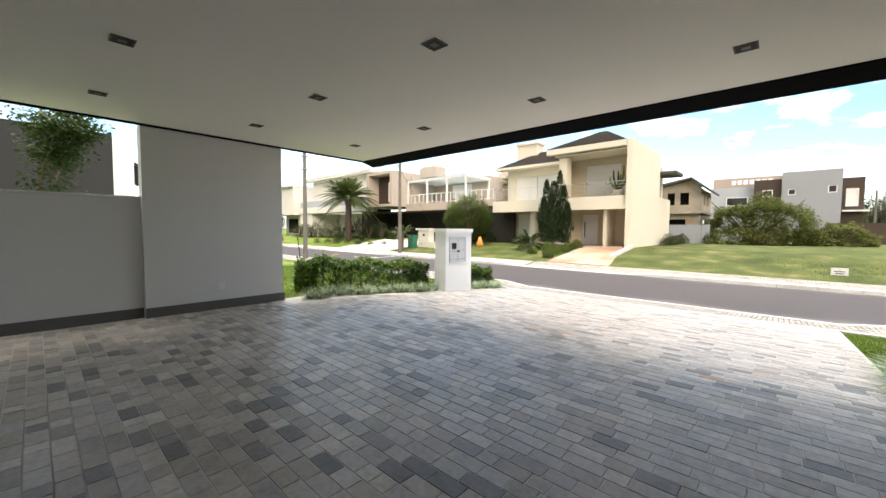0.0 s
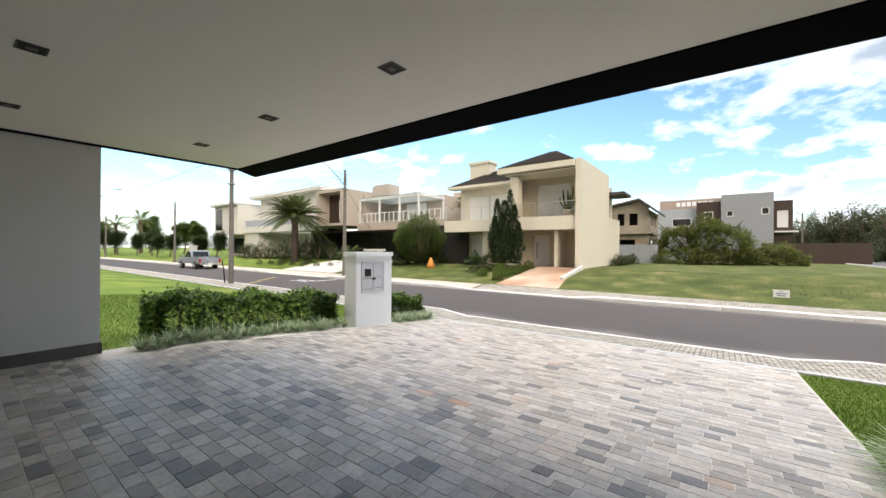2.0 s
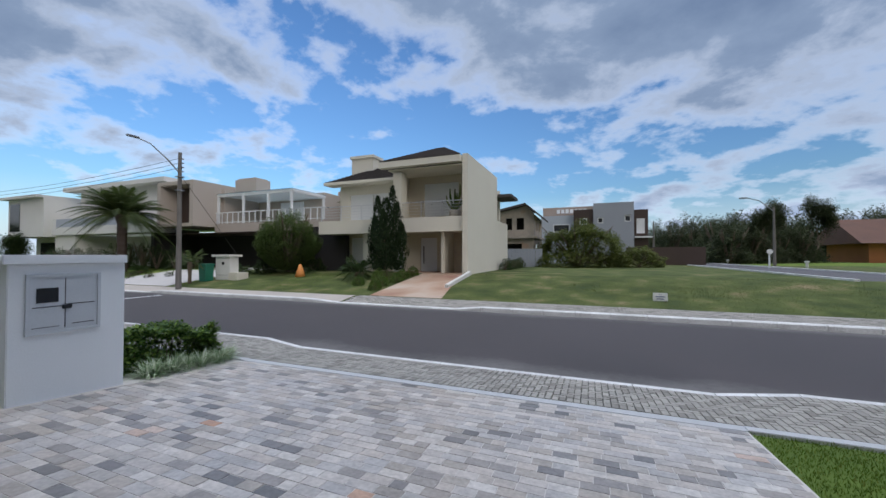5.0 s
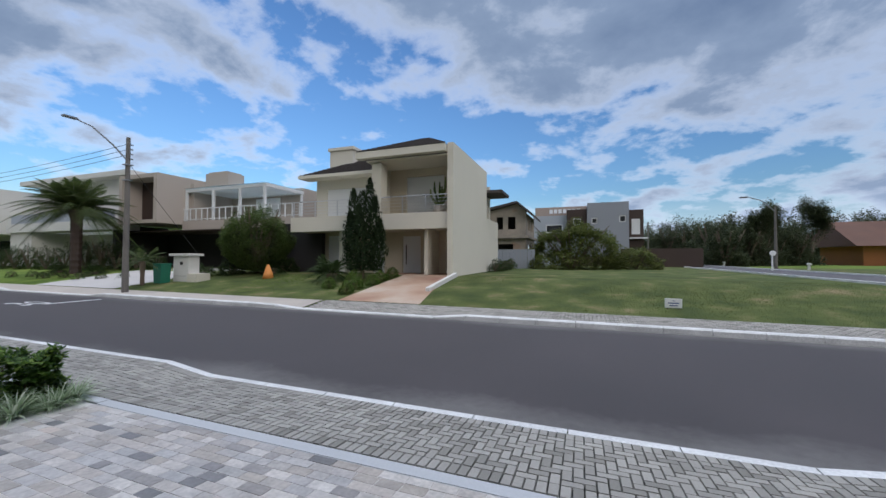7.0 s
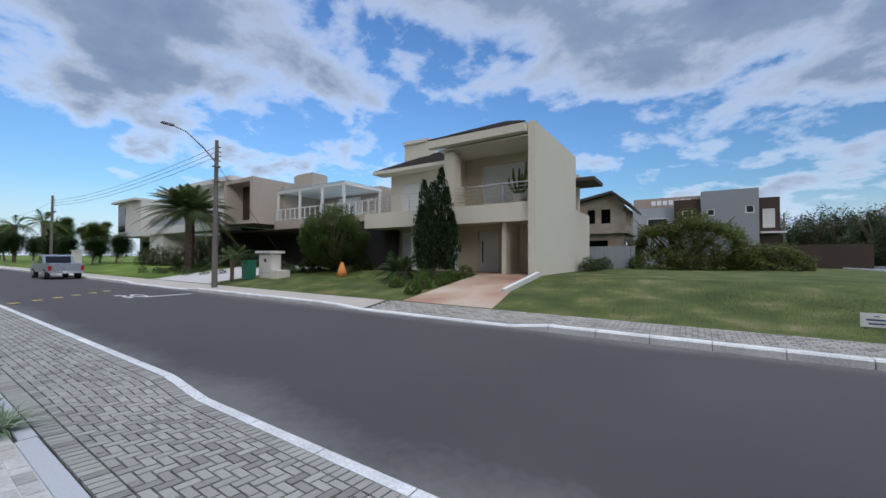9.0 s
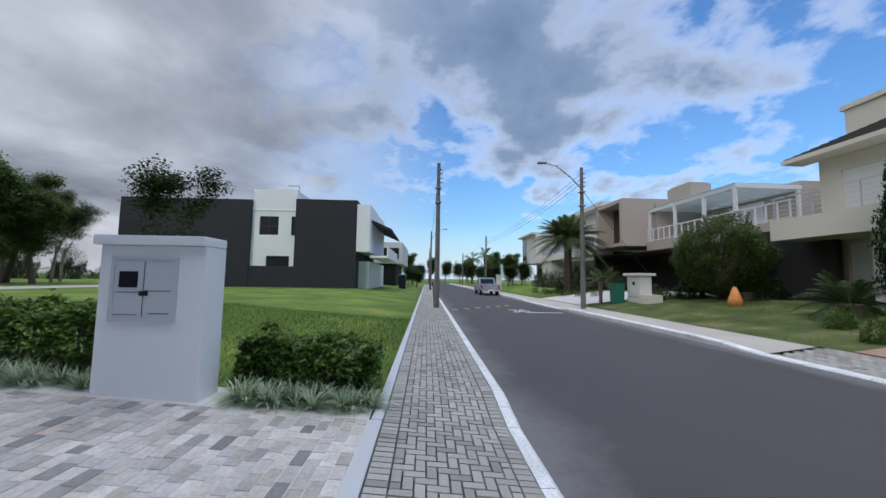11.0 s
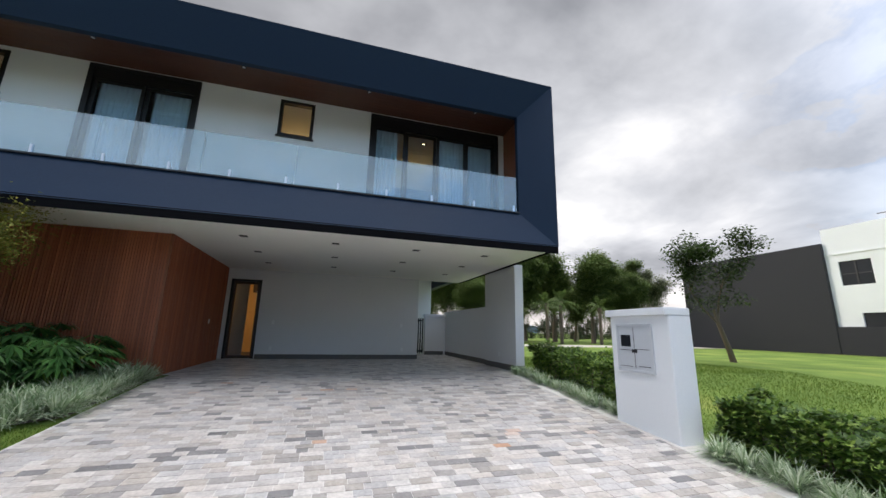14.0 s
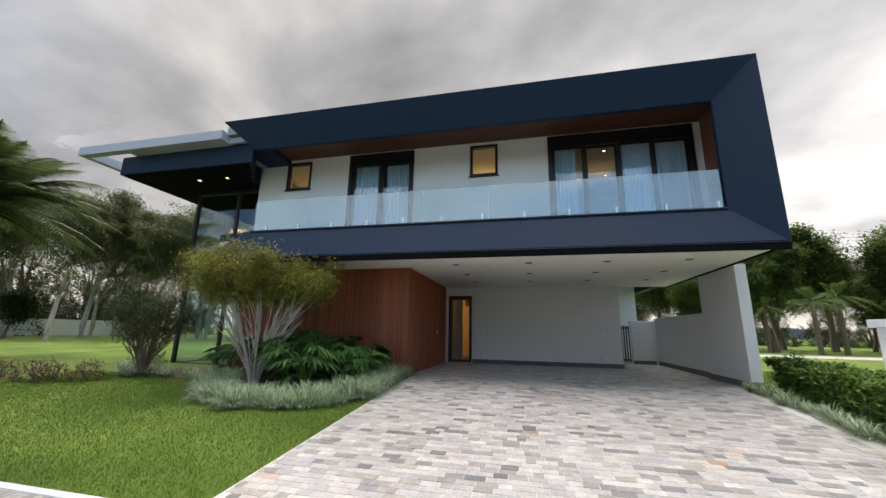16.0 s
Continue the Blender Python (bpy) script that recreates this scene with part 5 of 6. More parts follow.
part("lower", boxes((-70, -56, -2, 6.0, 0, 3.2)), M["charcoal"], white2)
part("window", boxes((-54.99, -54.95, 3, 6.5, 3.8, 5.4)), M["darkpane"], white2)
gp = thing("gate_pillar", (-47, 7.6, -0.2), "dark stone gate pillar on the lawn edge", "pillar")
part("shaft", box(-47.4, -46.6, 7.2, 8.0, -0.4, 1.5, 0.02), M["charcoal"], gp)
part("cap", box(-47.5, -46.5, 7.1, 8.1, 1.5, 1.6, 0.02), M["bluegrey"], gp)

# ---- poles, lamps and wires ----
def power_pole(x, y, z, h, arm=0, lean=0.0):
    p = thing("utility_pole", (x, y, z), "weathered square concrete utility pole", "utility pole", "poles along the street")
    bm = bmesh.new()
    for a, b in ((0.14, 0.085),):
        bmesh.ops.create_cone(bm, cap_ends=True, segments=8, radius1=a, radius2=b, depth=h)
    bmesh.ops.translate(bm, verts=bm.verts, vec=(x, y, z + h / 2))
    part("shaft", bm, M["pole"], p)
    for k in range(4):
        part("insulator", tube([(x, y + .06, z + h - .31 - k * .22), (x, y + .2, z + h - .31 - k * .22)], [.04, .03], 8), M["lampgrey"], p)
    for cz in (z + h * .72, z + h - 1.3):
        part("clamp", box(x - .15, x + .15, y - .15, y + .15, cz, cz + .05), M["lampgrey"], p)
    if arm:
        a = part("lamp_arm", tube([(x, y, z + h - 1.1), (x - .2, y + arm * .5, z + h - .45), (x - .45, y + arm * 1.15, z + h + .2), (x - .6, y + arm * 1.6, z + h + .36)], [.04, .035, .03, .03], 8), M["lampgrey"], p)
        part("lamp_head", boxes((x - .72, x - .5, min(y + arm * 1.58, y + arm * 2.1), max(y + arm * 1.58, y + arm * 2.1), z + h + .34, z + h + .43), bevel=.03), M["lampgrey"], p)
    return p


power_pole(-20.45, 11.0, -0.35, 7.25)
power_pole(-50, 11.0, -0.35, 7.6, 1)
power_pole(-80, 11.0, -0.35, 7.6)
power_pole(-20.5, 18.3, -0.3, 7.2, -1)
power_pole(-53, 18.6, -0.3, 7.4)
power_pole(-86, 18.6, -0.3, 7.4)
power_pole(-16.2, -16.5, 0.1, 8.5)
pipe = solo("stay_rod", tube([(-20.9, 10.9, -0.35), (-20.95, 10.85, 0.45), (-21.0, 10.8, 0.95)], .03, 6), M["black"], "short black bent pipe beside the pole", "pipe")
wires = [((-20.5, 18.3), (-53, 18.6), 6.6), ((-20.5, 18.3), (-53, 18.6), 6.35), ((-20.5, 18.3), (-53, 18.6), 6.1), ((-20.45, 11.0), (-50, 11), 6.6), ((-53, 18.6), (-86, 18.6), 6.5)]
for (xa, ya), (xb, yb), z in wires:
    pts = [(xa + (xb - xa) * k / 12, ya + (yb - ya) * k / 12, z - 0.5 * (1 - (2 * k / 12 - 1) ** 2)) for k in range(13)]
    solo("power_cable", tube(pts, 0.012, 4), M["wire"], "thin black overhead cable between the poles", "cable", base=(xa, ya, z), group="overhead cables")
solo("stay_cable", tube([(-20.4, 18.35, 5.6), (-20.0, 21.3, 1.6)], 0.012, 4), M["wire"], "thin stay wire from the pole to the ground", "cable", base=(-20.4, 18.35, 5.6))


def street_lamp(x, y, z, h):
    p = thing("street_lamp", (x, y, z), "grey street lamp on a slim concrete post", "street lamp", "side street lamps")
    part("post", tube([(x, y, z), (x, y, z + h)], [.13, .08], 8), M["pole"], p)
    part("arm", tube([(x, y, z + h - .4), (x - 1.2, y - .6, z + h + .5), (x - 2.2, y - 1, z + h + .75)], .035, 6), M["lampgrey"], p)
    part("head", box(x - 2.8, x - 2.2, y - 1.15, y - .95, z + h + .68, z + h + .8, .03), M["lampgrey"], p)


street_lamp(14.4, 46, 0.45, 5.3)
street_lamp(8.0, 66, 0.45, 6.0)
sp = thing("road_sign", (12.6, 42, 0.45), "small round white traffic sign on a post", "traffic sign")
part("post", tube([(12.6, 42, 0.4), (12.6, 42, 1.75)], .06, 8), M["shutter"], sp)
part("disc", tube([(12.6, 41.92, 1.8), (12.6, 41.88, 1.8)], .2, 16), M["shutter"], sp)
for x, y in ((17, 47), (15, 60)):
    b = thing("bollard", (x, y, 0.45), "short white garden bollard lamp", "bollard", "white bollards")
    part("post", box(x - .08, x + .08, y - .08, y + .08, .4, .85, .02), M["shutter"], b)
    part("cap", box(x - .14, x + .14, y - .14, y + .14, .86, 1.02, .03), M["shutter"], b)
sg = thing("lot_sign", (1.66, 19.84, -0.1), "small white lot sign with blue lettering on stakes", "sign")
part("board", box(1.44, 1.88, 19.83, 19.85, -0.05, 0.22, .004), M["shutter"], sg)
part("stake", boxes((1.5, 1.53, 19.855, 19.875, -0.25, 0.1), (1.79, 1.82, 19.855, 19.875, -0.25, 0.1)), M["bark"], sg)
part("lettering", boxes((1.52, 1.80, 19.826, 19.829, 0.075, 0.105), (1.55, 1.77, 19.826, 19.829, 0.0, 0.03), (1.62, 1.70, 19.826, 19.829, 0.15, 0.165)), M["ink"], sg)
mb = thing("meter_box", (-20.9, 21.4, 0.05), "pale utility pillar with a flat cap across the street", "utility box")
part("body", box(-21.5, -20.3, 21.1, 21.7, -0.1, 1.42, .02), M["offwhite"], mb)
part("cap", box(-21.65, -20.15, 20.95, 21.85, 1.42, 1.56, .02), M["offwhite"], mb)
part("plinth", box(-20.3, -19.6, 21.0, 21.8, -0.1, 0.5, .02), M["cream"], mb)
part("opening", boxes((-20.95, -20.75, 21.08, 21.1, .95, 1.12), (-21.35, -20.45, 21.085, 21.1, .35, .36)), M["void"], mb)
wb = thing("wheelie_bin", (-21.6, 20.6, 0.0), "green plastic refuse bin by the utility pillar", "bin")
part("body", prism([(-21.85, 0.0), (-21.35, 0.0), (-21.28, 0.95), (-21.92, 0.95)], "y", 20.35, 20.85), M["green_bin"], wb)
part("lid", box(-21.95, -21.25, 20.3, 20.9, 0.95, 1.03, .02), M["green_bin"], wb)
ct = thing("garden_pot", (-16.6, 22.8, 0.24), "orange pottery cone ornament on the lawn", "ornament")
part("cone", tube([(-16.6, 22.8, .22), (-16.6, 22.8, .5), (-16.6, 22.8, .98)], [.3, .24, .06], 12), M["orange"], ct, smooth=True)

# ---- plants ----
rng = np.random.default_rng(7)


def limb(bm, p, d, length, r, depth, tips, rnd, spread=0.6, up=0.25, sides=6):
    pts, rad = [p], [r]
    q = Vector(p)
    for k in range(4):
        d = (d + Vector((rnd.uniform(-.25, .25), rnd.uniform(-.25, .25), rnd.uniform(-.1, .2) + up * 0.15))).normalized()
        q = q + d * length / 4
        pts.append(tuple(q))
        rad.append(r * (1 - 0.13 * (k + 1)))
    tube(pts, rad, sides, bm)
    if depth == 0:
        tips.append(tuple(q))
        tips.append(tuple((Vector(pts[2]) + q) / 2))
        return
    if depth <= 2:
        tips += [pts[2], pts[3], pts[4]]
    for k in range(rnd.choice((2, 3, 3))):
        a = rnd.uniform(0, 2 * math.pi)
        nd = (d + Vector((math.cos(a), math.sin(a), rnd.uniform(-.1, .4))) * spread).normalized()
        limb(bm, pts[rnd.choice((3, 4))], nd, length * rnd.uniform(.6, .85), rad[-1] * .75, depth - 1, tips, rnd, spread, up, max(4, sides - 1))


def tree(name, label, h, trunk_r, seed, leaf_mat, bark, clump, n_leaf, size, trunk_frac=0.35, depth=3, spread=0.7, lean=(0, 0), stems=1, fill=60):
    """A tree at the origin: tapered trunk, limbs and a crown of many small leaves in clumps."""
    rnd, g = random.Random(seed), np.random.default_rng(seed)
    t = thing(name, (0, 0, 0), label, "tree")
    bm, tips = bmesh.new(), []
    for s in range(stems):
        a = 2 * math.pi * s / stems + rnd.uniform(-.3, .3)
        out = 0 if stems == 1 else 0.28
        limb(bm, (0.06 * math.cos(a) * (stems > 1), 0.06 * math.sin(a) * (stems > 1), -0.1), Vector((math.cos(a) * out + lean[0], math.sin(a) * out + lean[1], 1)).normalized(), h * trunk_frac, trunk_r, depth, tips, rnd, spread)
    k = max(1e-3, max(p[2] for p in tips))
    sc = (h - clump * .6) / k
    for v in bm.verts:
        v.co.z *= sc
    part("trunk", bm, M[bark], t)
    c = np.array(tips) * np.array([1, 1, sc])
    lo, hi = c.min(0), c.max(0)
    mid, half = (lo + hi) / 2, (hi - lo) / 2 + clump * .3
    mid[2], half[2] = h * .62, h * .36
    e3 = g.normal(0, 1, (fill, 3))
    e3 *= (g.uniform(.25, 1, fill) ** .5 / np.linalg.norm(e3, axis=1))[:, None]
    c = np.concatenate([c, c, mid + e3 * half]) if len(c) < fill else np.concatenate([c, mid + e3 * half])
    pick = c[g.integers(0, len(c), n_leaf)]
    off = g.normal(0, 1, (n_leaf, 3))
    off /= np.linalg.norm(off, axis=1)[:, None]
    off *= (clump * g.uniform(0.15, 1, n_leaf) ** 0.6)[:, None] * np.array([1, 1, 0.6])
    v, f = leaves(pick + off, size, g)
    raw("crown", v, f, M[leaf_mat], t)
    return t


def put(t, spots):
    """The first spot takes the thing itself, the others take copies. spots: x, y, z, turn, scale."""
    def m(s):
        return pose(s[0], s[1], s[2], 0, 0, s[3])
    for s in spots[1:]:
        c = copy_thing(t, m(s))
        c.scale = (s[4],) * 3
    t.matrix_basis = m(spots[0])
    t.scale = (spots[0][4],) * 3
    return t


def dome(name, label, cat, base, rx, ry, h, n, size, leaf_mat, seed, amp=0.40, globe=False):
    """A shrub: twiggy core of short stems and a lumpy shell of leaves."""
    g, rnd = np.random.default_rng(seed), random.Random(seed)
    t = thing(name, base, label, cat)
    bm = bmesh.new()
    for k in range(7):
        a = rnd.uniform(0, 6.28)
        tube([base, (base[0] + rx * .35 * math.cos(a), base[1] + ry * .35 * math.sin(a), base[2] + h * .45), (base[0] + rx * .65 * math.cos(a), base[1] + ry * .65 * math.sin(a), base[2] + h * rnd.uniform(.6, .85))], [.03 * h, .02 * h, .006 * h], 5, bm)
    part("branch_frame", bm, M["bark"], t)
    c = g.normal(0, 1, (n, 3))
    c /= np.linalg.norm(c, axis=1)[:, None]
    c[:, 2] = c[:, 2] * .5 + .5 if globe else np.abs(c[:, 2]) * 1.15 - 0.15
    lump = np.array([0.82 + amp * noise.noise((p[0] * 2.3 + seed, p[1] * 2.3, p[2] * 2.3)) + 0.16 * noise.noise((p[0] * 6, p[1] * 6 + seed, p[2] * 6)) for p in c])
    rr = lump * g.uniform(0.62, 1.0, n) ** 0.35
    v, f = leaves(c * rr[:, None] * np.array([rx, ry, h]) + np.array([0, 0, h * 0.02]), size, g)
    raw("foliage", v, f, M[leaf_mat], t)
    return t


def hedge(x0, x1, y0, y1, h, seed, n):
    g = np.random.default_rng(seed)
    yc = (y0 + y1) / 2
    base = ((x0 + x1) / 2, yc, ground_z(0, yc))
    t = thing("clipped_hedge", base, "clipped glossy green hedge beside the drive", "hedge", "drive hedges")
    bm = bmesh.new()
    for k in range(int((y1 - y0) * 9)):
        x, y = g.uniform(x0 + .15, x1 - .15), g.uniform(y0 + .1, y1 - .1)
        tube([(x, y, ground_z(0, y) - .03), (x + g.uniform(-.06, .06), y + g.uniform(-.06, .06), ground_z(0, y) + h * .55), (x + g.uniform(-.12, .12), y + g.uniform(-.12, .12), ground_z(0, y) + h * .9)], [.012, .009, .004], 4, bm)
    tagged(part("branch_frame", bm, M["bark"], t), kind="stuff")
    u = g.uniform(0, 1, (n, 3))
    side = g.integers(0, 6, n)
    depth = np.abs(g.normal(0, .055, n))
    x, y, z = x0 + u[:, 0] * (x1 - x0), y0 + u[:, 1] * (y1 - y0), u[:, 2] * h
    x = np.where(side == 0, x0 + depth, np.where(side == 1, x1 - depth, x))
    y = np.where(side == 2, y0 + depth, np.where(side == 3, y1 - depth, y))
    z = np.where(side >= 4, h - depth, z)
    w = np.array([noise.noise((a * 2.2, b * 2.2, seed)) for a, b in zip(x, y)])
    z = z * (1 + .34 * w) + g.normal(0, .022, n)
    x = x + .16 * np.array([noise.noise((b * 3, c * 4, seed + 3)) for b, c in zip(y, z)])
    gz = np.array([ground_z(0, b) for b in y])
    v, f = leaves(np.stack([x - base[0], y - base[1], z + gz - base[2]], 1), 0.075, g, 0.62, 0.0)
    raw("foliage", v, f, M["leaf_h"], t)


hedge(-7.35, -6.55, 4.0, 7.15, 0.62, 3, 15000)
hedge(-7.35, -6.50, 8.42, 9.9, 0.55, 4, 9000)


def tuft_mesh(seed, n, length, width, material, name="blades"):
    """Arching strap leaves from one root."""
    g = np.random.default_rng(seed)
    v, f = [], []
    for k in range(n):
        a, L = g.uniform(0, 6.283), length * g.uniform(.6, 1.15)
        lean_ = g.uniform(.45, 1.2)
        r0 = g.uniform(0, .04)
        d, s = np.array([math.cos(a), math.sin(a)]), np.array([-math.sin(a), math.cos(a)])
        for j, tt in enumerate((0, .35, .7, 1.0)):
            rad = r0 + L * lean_ * (tt ** 1.4) * .75
            z = L * (tt * (1.15 - .35 * lean_) - .55 * lean_ * tt * tt)
            w = width * (1, 1.1, .8, .12)[j] / 2
            p = d * rad
            v += [(p[0] + s[0] * w, p[1] + s[1] * w, max(z, .01)), (p[0] - s[0] * w, p[1] - s[1] * w, max(z, .01))]
        b = 8 * k
        f += [(b + 2 * j, b + 2 * j + 1, b + 2 * j + 3, b + 2 * j + 2) for j in range(3)]
    me = bpy.data.meshes.new(name)
    me.from_pydata(v, [], f)
    me.materials.append(material)
    return me


LILY = [tuft_mesh(20 + k, 110, .47, .016, M["lily"]) for k in range(4)]


def tufts(spots, meshes, name, label, cat, group):
    for k, (x, y, z, s) in enumerate(spots):
        ob = new(name, meshes[k % len(meshes)])
        ob.matrix_world = pose(x, y, z, 0, 0, (k * 77) % 360) @ Matrix.Diagonal((s, s, s, 1))
        tagged(ob, label, cat, group)


rr_ = random.Random(11)
sp1 = [(-6.24 + rr_.uniform(-.12, .06), 3.75 + k * .15, 0, rr_.uniform(.6, .85)) for k in range(23)]
sp1 += [(-6.24 + rr_.uniform(-.14, .08), 8.6 + k * .095, 0, rr_.uniform(.65, .92)) for k in range(15)]
tufts([(x, y, ground_z(0, y) - .02, s) for x, y, z, s in sp1], LILY, "lily_turf", "tuft of variegated green and white lily turf", "grass plant", "lily turf beside the hedge")
# planting bed in front of the wood wall
sp2 = []
EDGE = [(.93, 3.95), (.95, 5.3), (1.0, 6.25), (1.75, 7.05), (3.0, 7.35), (3.9, 7.1), (4.7, 6.4), (5.2, 5.6)]
for (xa, ya), (xb, yb) in zip(EDGE, EDGE[1:]):
    L = math.hypot(xb - xa, yb - ya)
    nx, ny = (yb - ya) / L, -(xb - xa) / L
    for k in range(max(2, int(L / .13))):
        q = k / max(2, int(L / .13))
        for j in range(3):
            o_ = j * .23 + .12 + rr_.uniform(-.06, .06)
            sp2.append((xa + (xb - xa) * q + nx * o_ + rr_.uniform(-.05, .05), ya + (yb - ya) * q + ny * o_ + rr_.uniform(-.05, .05), 0, rr_.uniform(.8, 1.15)))
sp2 += [(5.2 + k * .2 + rr_.uniform(-.1, .1), 5.3 + rr_.uniform(-.25, .25), 0, rr_.uniform(.7, 1.0)) for k in range(16)]
tufts([(x, y, ground_z(0, y) - .02, s) for x, y, z, s in sp2], LILY, "lily_turf", "tuft of variegated green and white lily turf", "grass plant", "lily turf in the front bed")
bedm = bmesh.new()
vs = [bedm.verts.new((x, y, ground_z(0, y) + .012)) for x, y in ((.92, 3.8), (.92, 4.3), (.95, 6.2), (1.8, 6.85), (3.0, 7.1), (3.9, 6.95), (4.65, 6.3), (5.2, 5.6), (8.4, 5.2), (8.4, 4.5), (5.5, 4.45), (5.5, 3.78))]
bedm.faces.new(vs)
bmesh.ops.triangulate(bedm, faces=bedm.faces)
solo("planting_bed", bedm, M["soil"], "dark soil of the front planting bed", "planting bed", kind="structure")


def philodendron(seed):
    g = np.random.default_rng(seed)
    t = thing("philodendron", (0, 0, 0), "bushy philodendron with large lobed glossy leaves", "plant", "philodendrons in the bed")
    stems, v, f = bmesh.new(), [], []
    for k in range(20):
        a, reach, top = g.uniform(0, 6.283), g.uniform(.2, .62), g.uniform(.35, 1.0)
        p = np.array([math.cos(a) * reach, math.sin(a) * reach, top])
        tube([(0, 0, 0), tuple(p * np.array([.4, .4, .75])), tuple(p)], [.014, .011, .007], 4, stems)
        d, s = np.array([math.cos(a), math.sin(a), -.45]), np.array([-math.sin(a), math.cos(a), 0])
        L = g.uniform(.34, .55)
        for lobe in range(-4, 5):
            ang = lobe * 0.36
            ld = d * math.cos(ang) + s * math.sin(ang)
            ln = L * (1.0 - .10 * abs(lobe))
            n_ = np.cross(ld, np.array([0, 0, 1.0]))
            n_ /= np.linalg.norm(n_) + 1e-6
            root = p + d * L * .10
            mid, tip = root + ld * ln * .55 + np.array([0, 0, .02]), root + ld * ln + np.array([0, 0, -.04])
            b = len(v)
            v += [tuple(root), tuple(mid + n_ * .038), tuple(tip), tuple(mid - n_ * .038)]
            f.append((b, b + 1, b + 2, b + 3))
    part("branch_frame", stems, M["leaf_h"], t)
    raw("foliage", v, f, M["leaf_ph"], t)
    return t


ph = philodendron(31)
put(ph, [(1.85, 4.6, .15, 0, .8), (2.25, 5.2, .08, 40, 1.0), (2.9, 4.9, .1, 100, 1.1), (2.5, 5.9, .03, 170, .95), (3.3, 5.4, .07, 220, 1.05), (3.9, 4.7, .14, 290, 1.1), (4.6, 4.6, .14, 20, .95), (5.0, 5.1, .1, 120, .8), (2.0, 5.0, .12, 250, .8), (1.65, 5.3, .1, 330, .75), (2.3, 4.4, .15, 60, 1.0), (3.4, 4.4, .15, 140, 1.2)])


def vase_shrub(x, y, z, h, w, seed, stems, label, leaf_m, bark, n, crown_from=.6):
    g, rnd = np.random.default_rng(seed), random.Random(seed)
    t = thing("shrub_tree", (x, y, z), label, "shrub")
    bm, tips = bmesh.new(), []
    for k in range(stems):
        a = 2 * math.pi * k / stems + rnd.uniform(-.25, .25)
        rad = w / 2 * math.sqrt(rnd.uniform(.05, 1))
        top = h * rnd.uniform(.72, .95) * (1 - .18 * (rad / (w / 2)) ** 2)
        pts = []
        for j in range(7):
            q = j / 6
            wob = .045 * h * q * (1 - q)
            pts.append((x + math.cos(a) * (.05 + rad * q ** 1.35) + rnd.uniform(-wob, wob), y + math.sin(a) * (.05 + rad * q ** 1.35) + rnd.uniform(-wob, wob), z - .05 + top * q))
        tube(pts, [.0185 - .0024 * j for j in range(7)], 6, bm)
        tips += pts[5:]
        for b in range(4):
            i = rnd.choice((2, 3, 4))
            p = Vector(pts[i])
            q = p + Vector((math.cos(a) + rnd.uniform(-.8, .8), math.sin(a) + rnd.uniform(-.8, .8), rnd.uniform(1.2, 2.4))) * h * .1
            q.z = min(q.z, z + h * .9)
            mid = (p + q) / 2 + Vector((rnd.uniform(-.04, .04), rnd.uniform(-.04, .04), 0))
            tube([p, mid, q], [.013, .009, .004], 4, bm)
            tips.append(tuple(q))
    part("branch_frame", bm, M[bark], t, "many thin bare stems")
    c = np.array([p for p in tips if p[2] > z + h * crown_from]) - np.array([x, y, z])
    pick = c[g.integers(0, len(c), n)] + g.normal(0, 1, (n, 3)) * np.array([.15, .15, .12]) * h / 3
    v, f = leaves(pick, 0.058, g, .5)
    raw("crown", v, f, M[leaf_m], t)


vase_shrub(3.85, 5.75, 0.06, 3.35, 3.0, 5, 26, "rounded shrub with pale bare stems and yellow-green top", "leaf_y", "stembark", 62000, .54)
vase_shrub(7.4, 5.35, 0.1, 2.4, 1.7, 6, 30, "dense twiggy shrub with dark olive foliage", "leaf_d", "bark", 9000, .35)
for k in range(7):
    dome("red_shrub", "low reddish brown leafy shrub at the lawn edge", "shrub", (8.0 + k * .62, 6.1 + .12 * k + .15 * (k % 2), 0.02), .42, .42, .5, 900, .05, "leaf_r", 60 + k)
for x, y in ((8.4, 4.5), (9.2, 3.6)):
    dome("small_shrub", "small rounded green shrub by the living room", "shrub", (x, y, 0.17), .5, .5, .45, 900, .05, "leaf_h", int(x * 10))


def palm(name, label, h, trunk_r, reach, fronds, seed, leaf_m="leaf_p", trunk_m="bark"):
    rnd = random.Random(seed)
    t = thing(name, (0, 0, 0), label, "palm")
    n = max(6, int(h * 5))
    tr = tube([(0, 0, h * k / n - (.1 if k == 0 else 0)) for k in range(n + 1)], [trunk_r * (1.0 + .12 * (k % 2) + (.35 if k > n - 3 else 0)) for k in range(n + 1)], 10)
    part("trunk", tr, M[trunk_m], t)
    v, f = [], []
    ribs = bmesh.new()
    for k in range(fronds):
        a, e = 2.4 * k, rnd.uniform(-.25, 1.25)
        L = reach * rnd.uniform(.8, 1.05)
        pts = []
        for j in range(9):
            q = j / 8
            rad = L * q * math.cos(e) * (1 - .08 * q) + .1
            z = h + L * (math.sin(e) * q - .52 * q * q * (0.6 + .4 * math.cos(e)))
            pts.append(np.array([rad * math.cos(a), rad * math.sin(a), z]))
        tube([tuple(p) for p in pts], [.03 * reach / 3 * (1 - .1 * j) for j in range(9)], 3, ribs)
        s = np.array([-math.sin(a), math.cos(a), 0])
        for j in range(1, 8):
            for sub in range(5):
                q = sub / 5
                p = pts[j] * (1 - q) + pts[j + 1] * q
                d = pts[j + 1] - pts[j]
                d = d / np.linalg.norm(d)
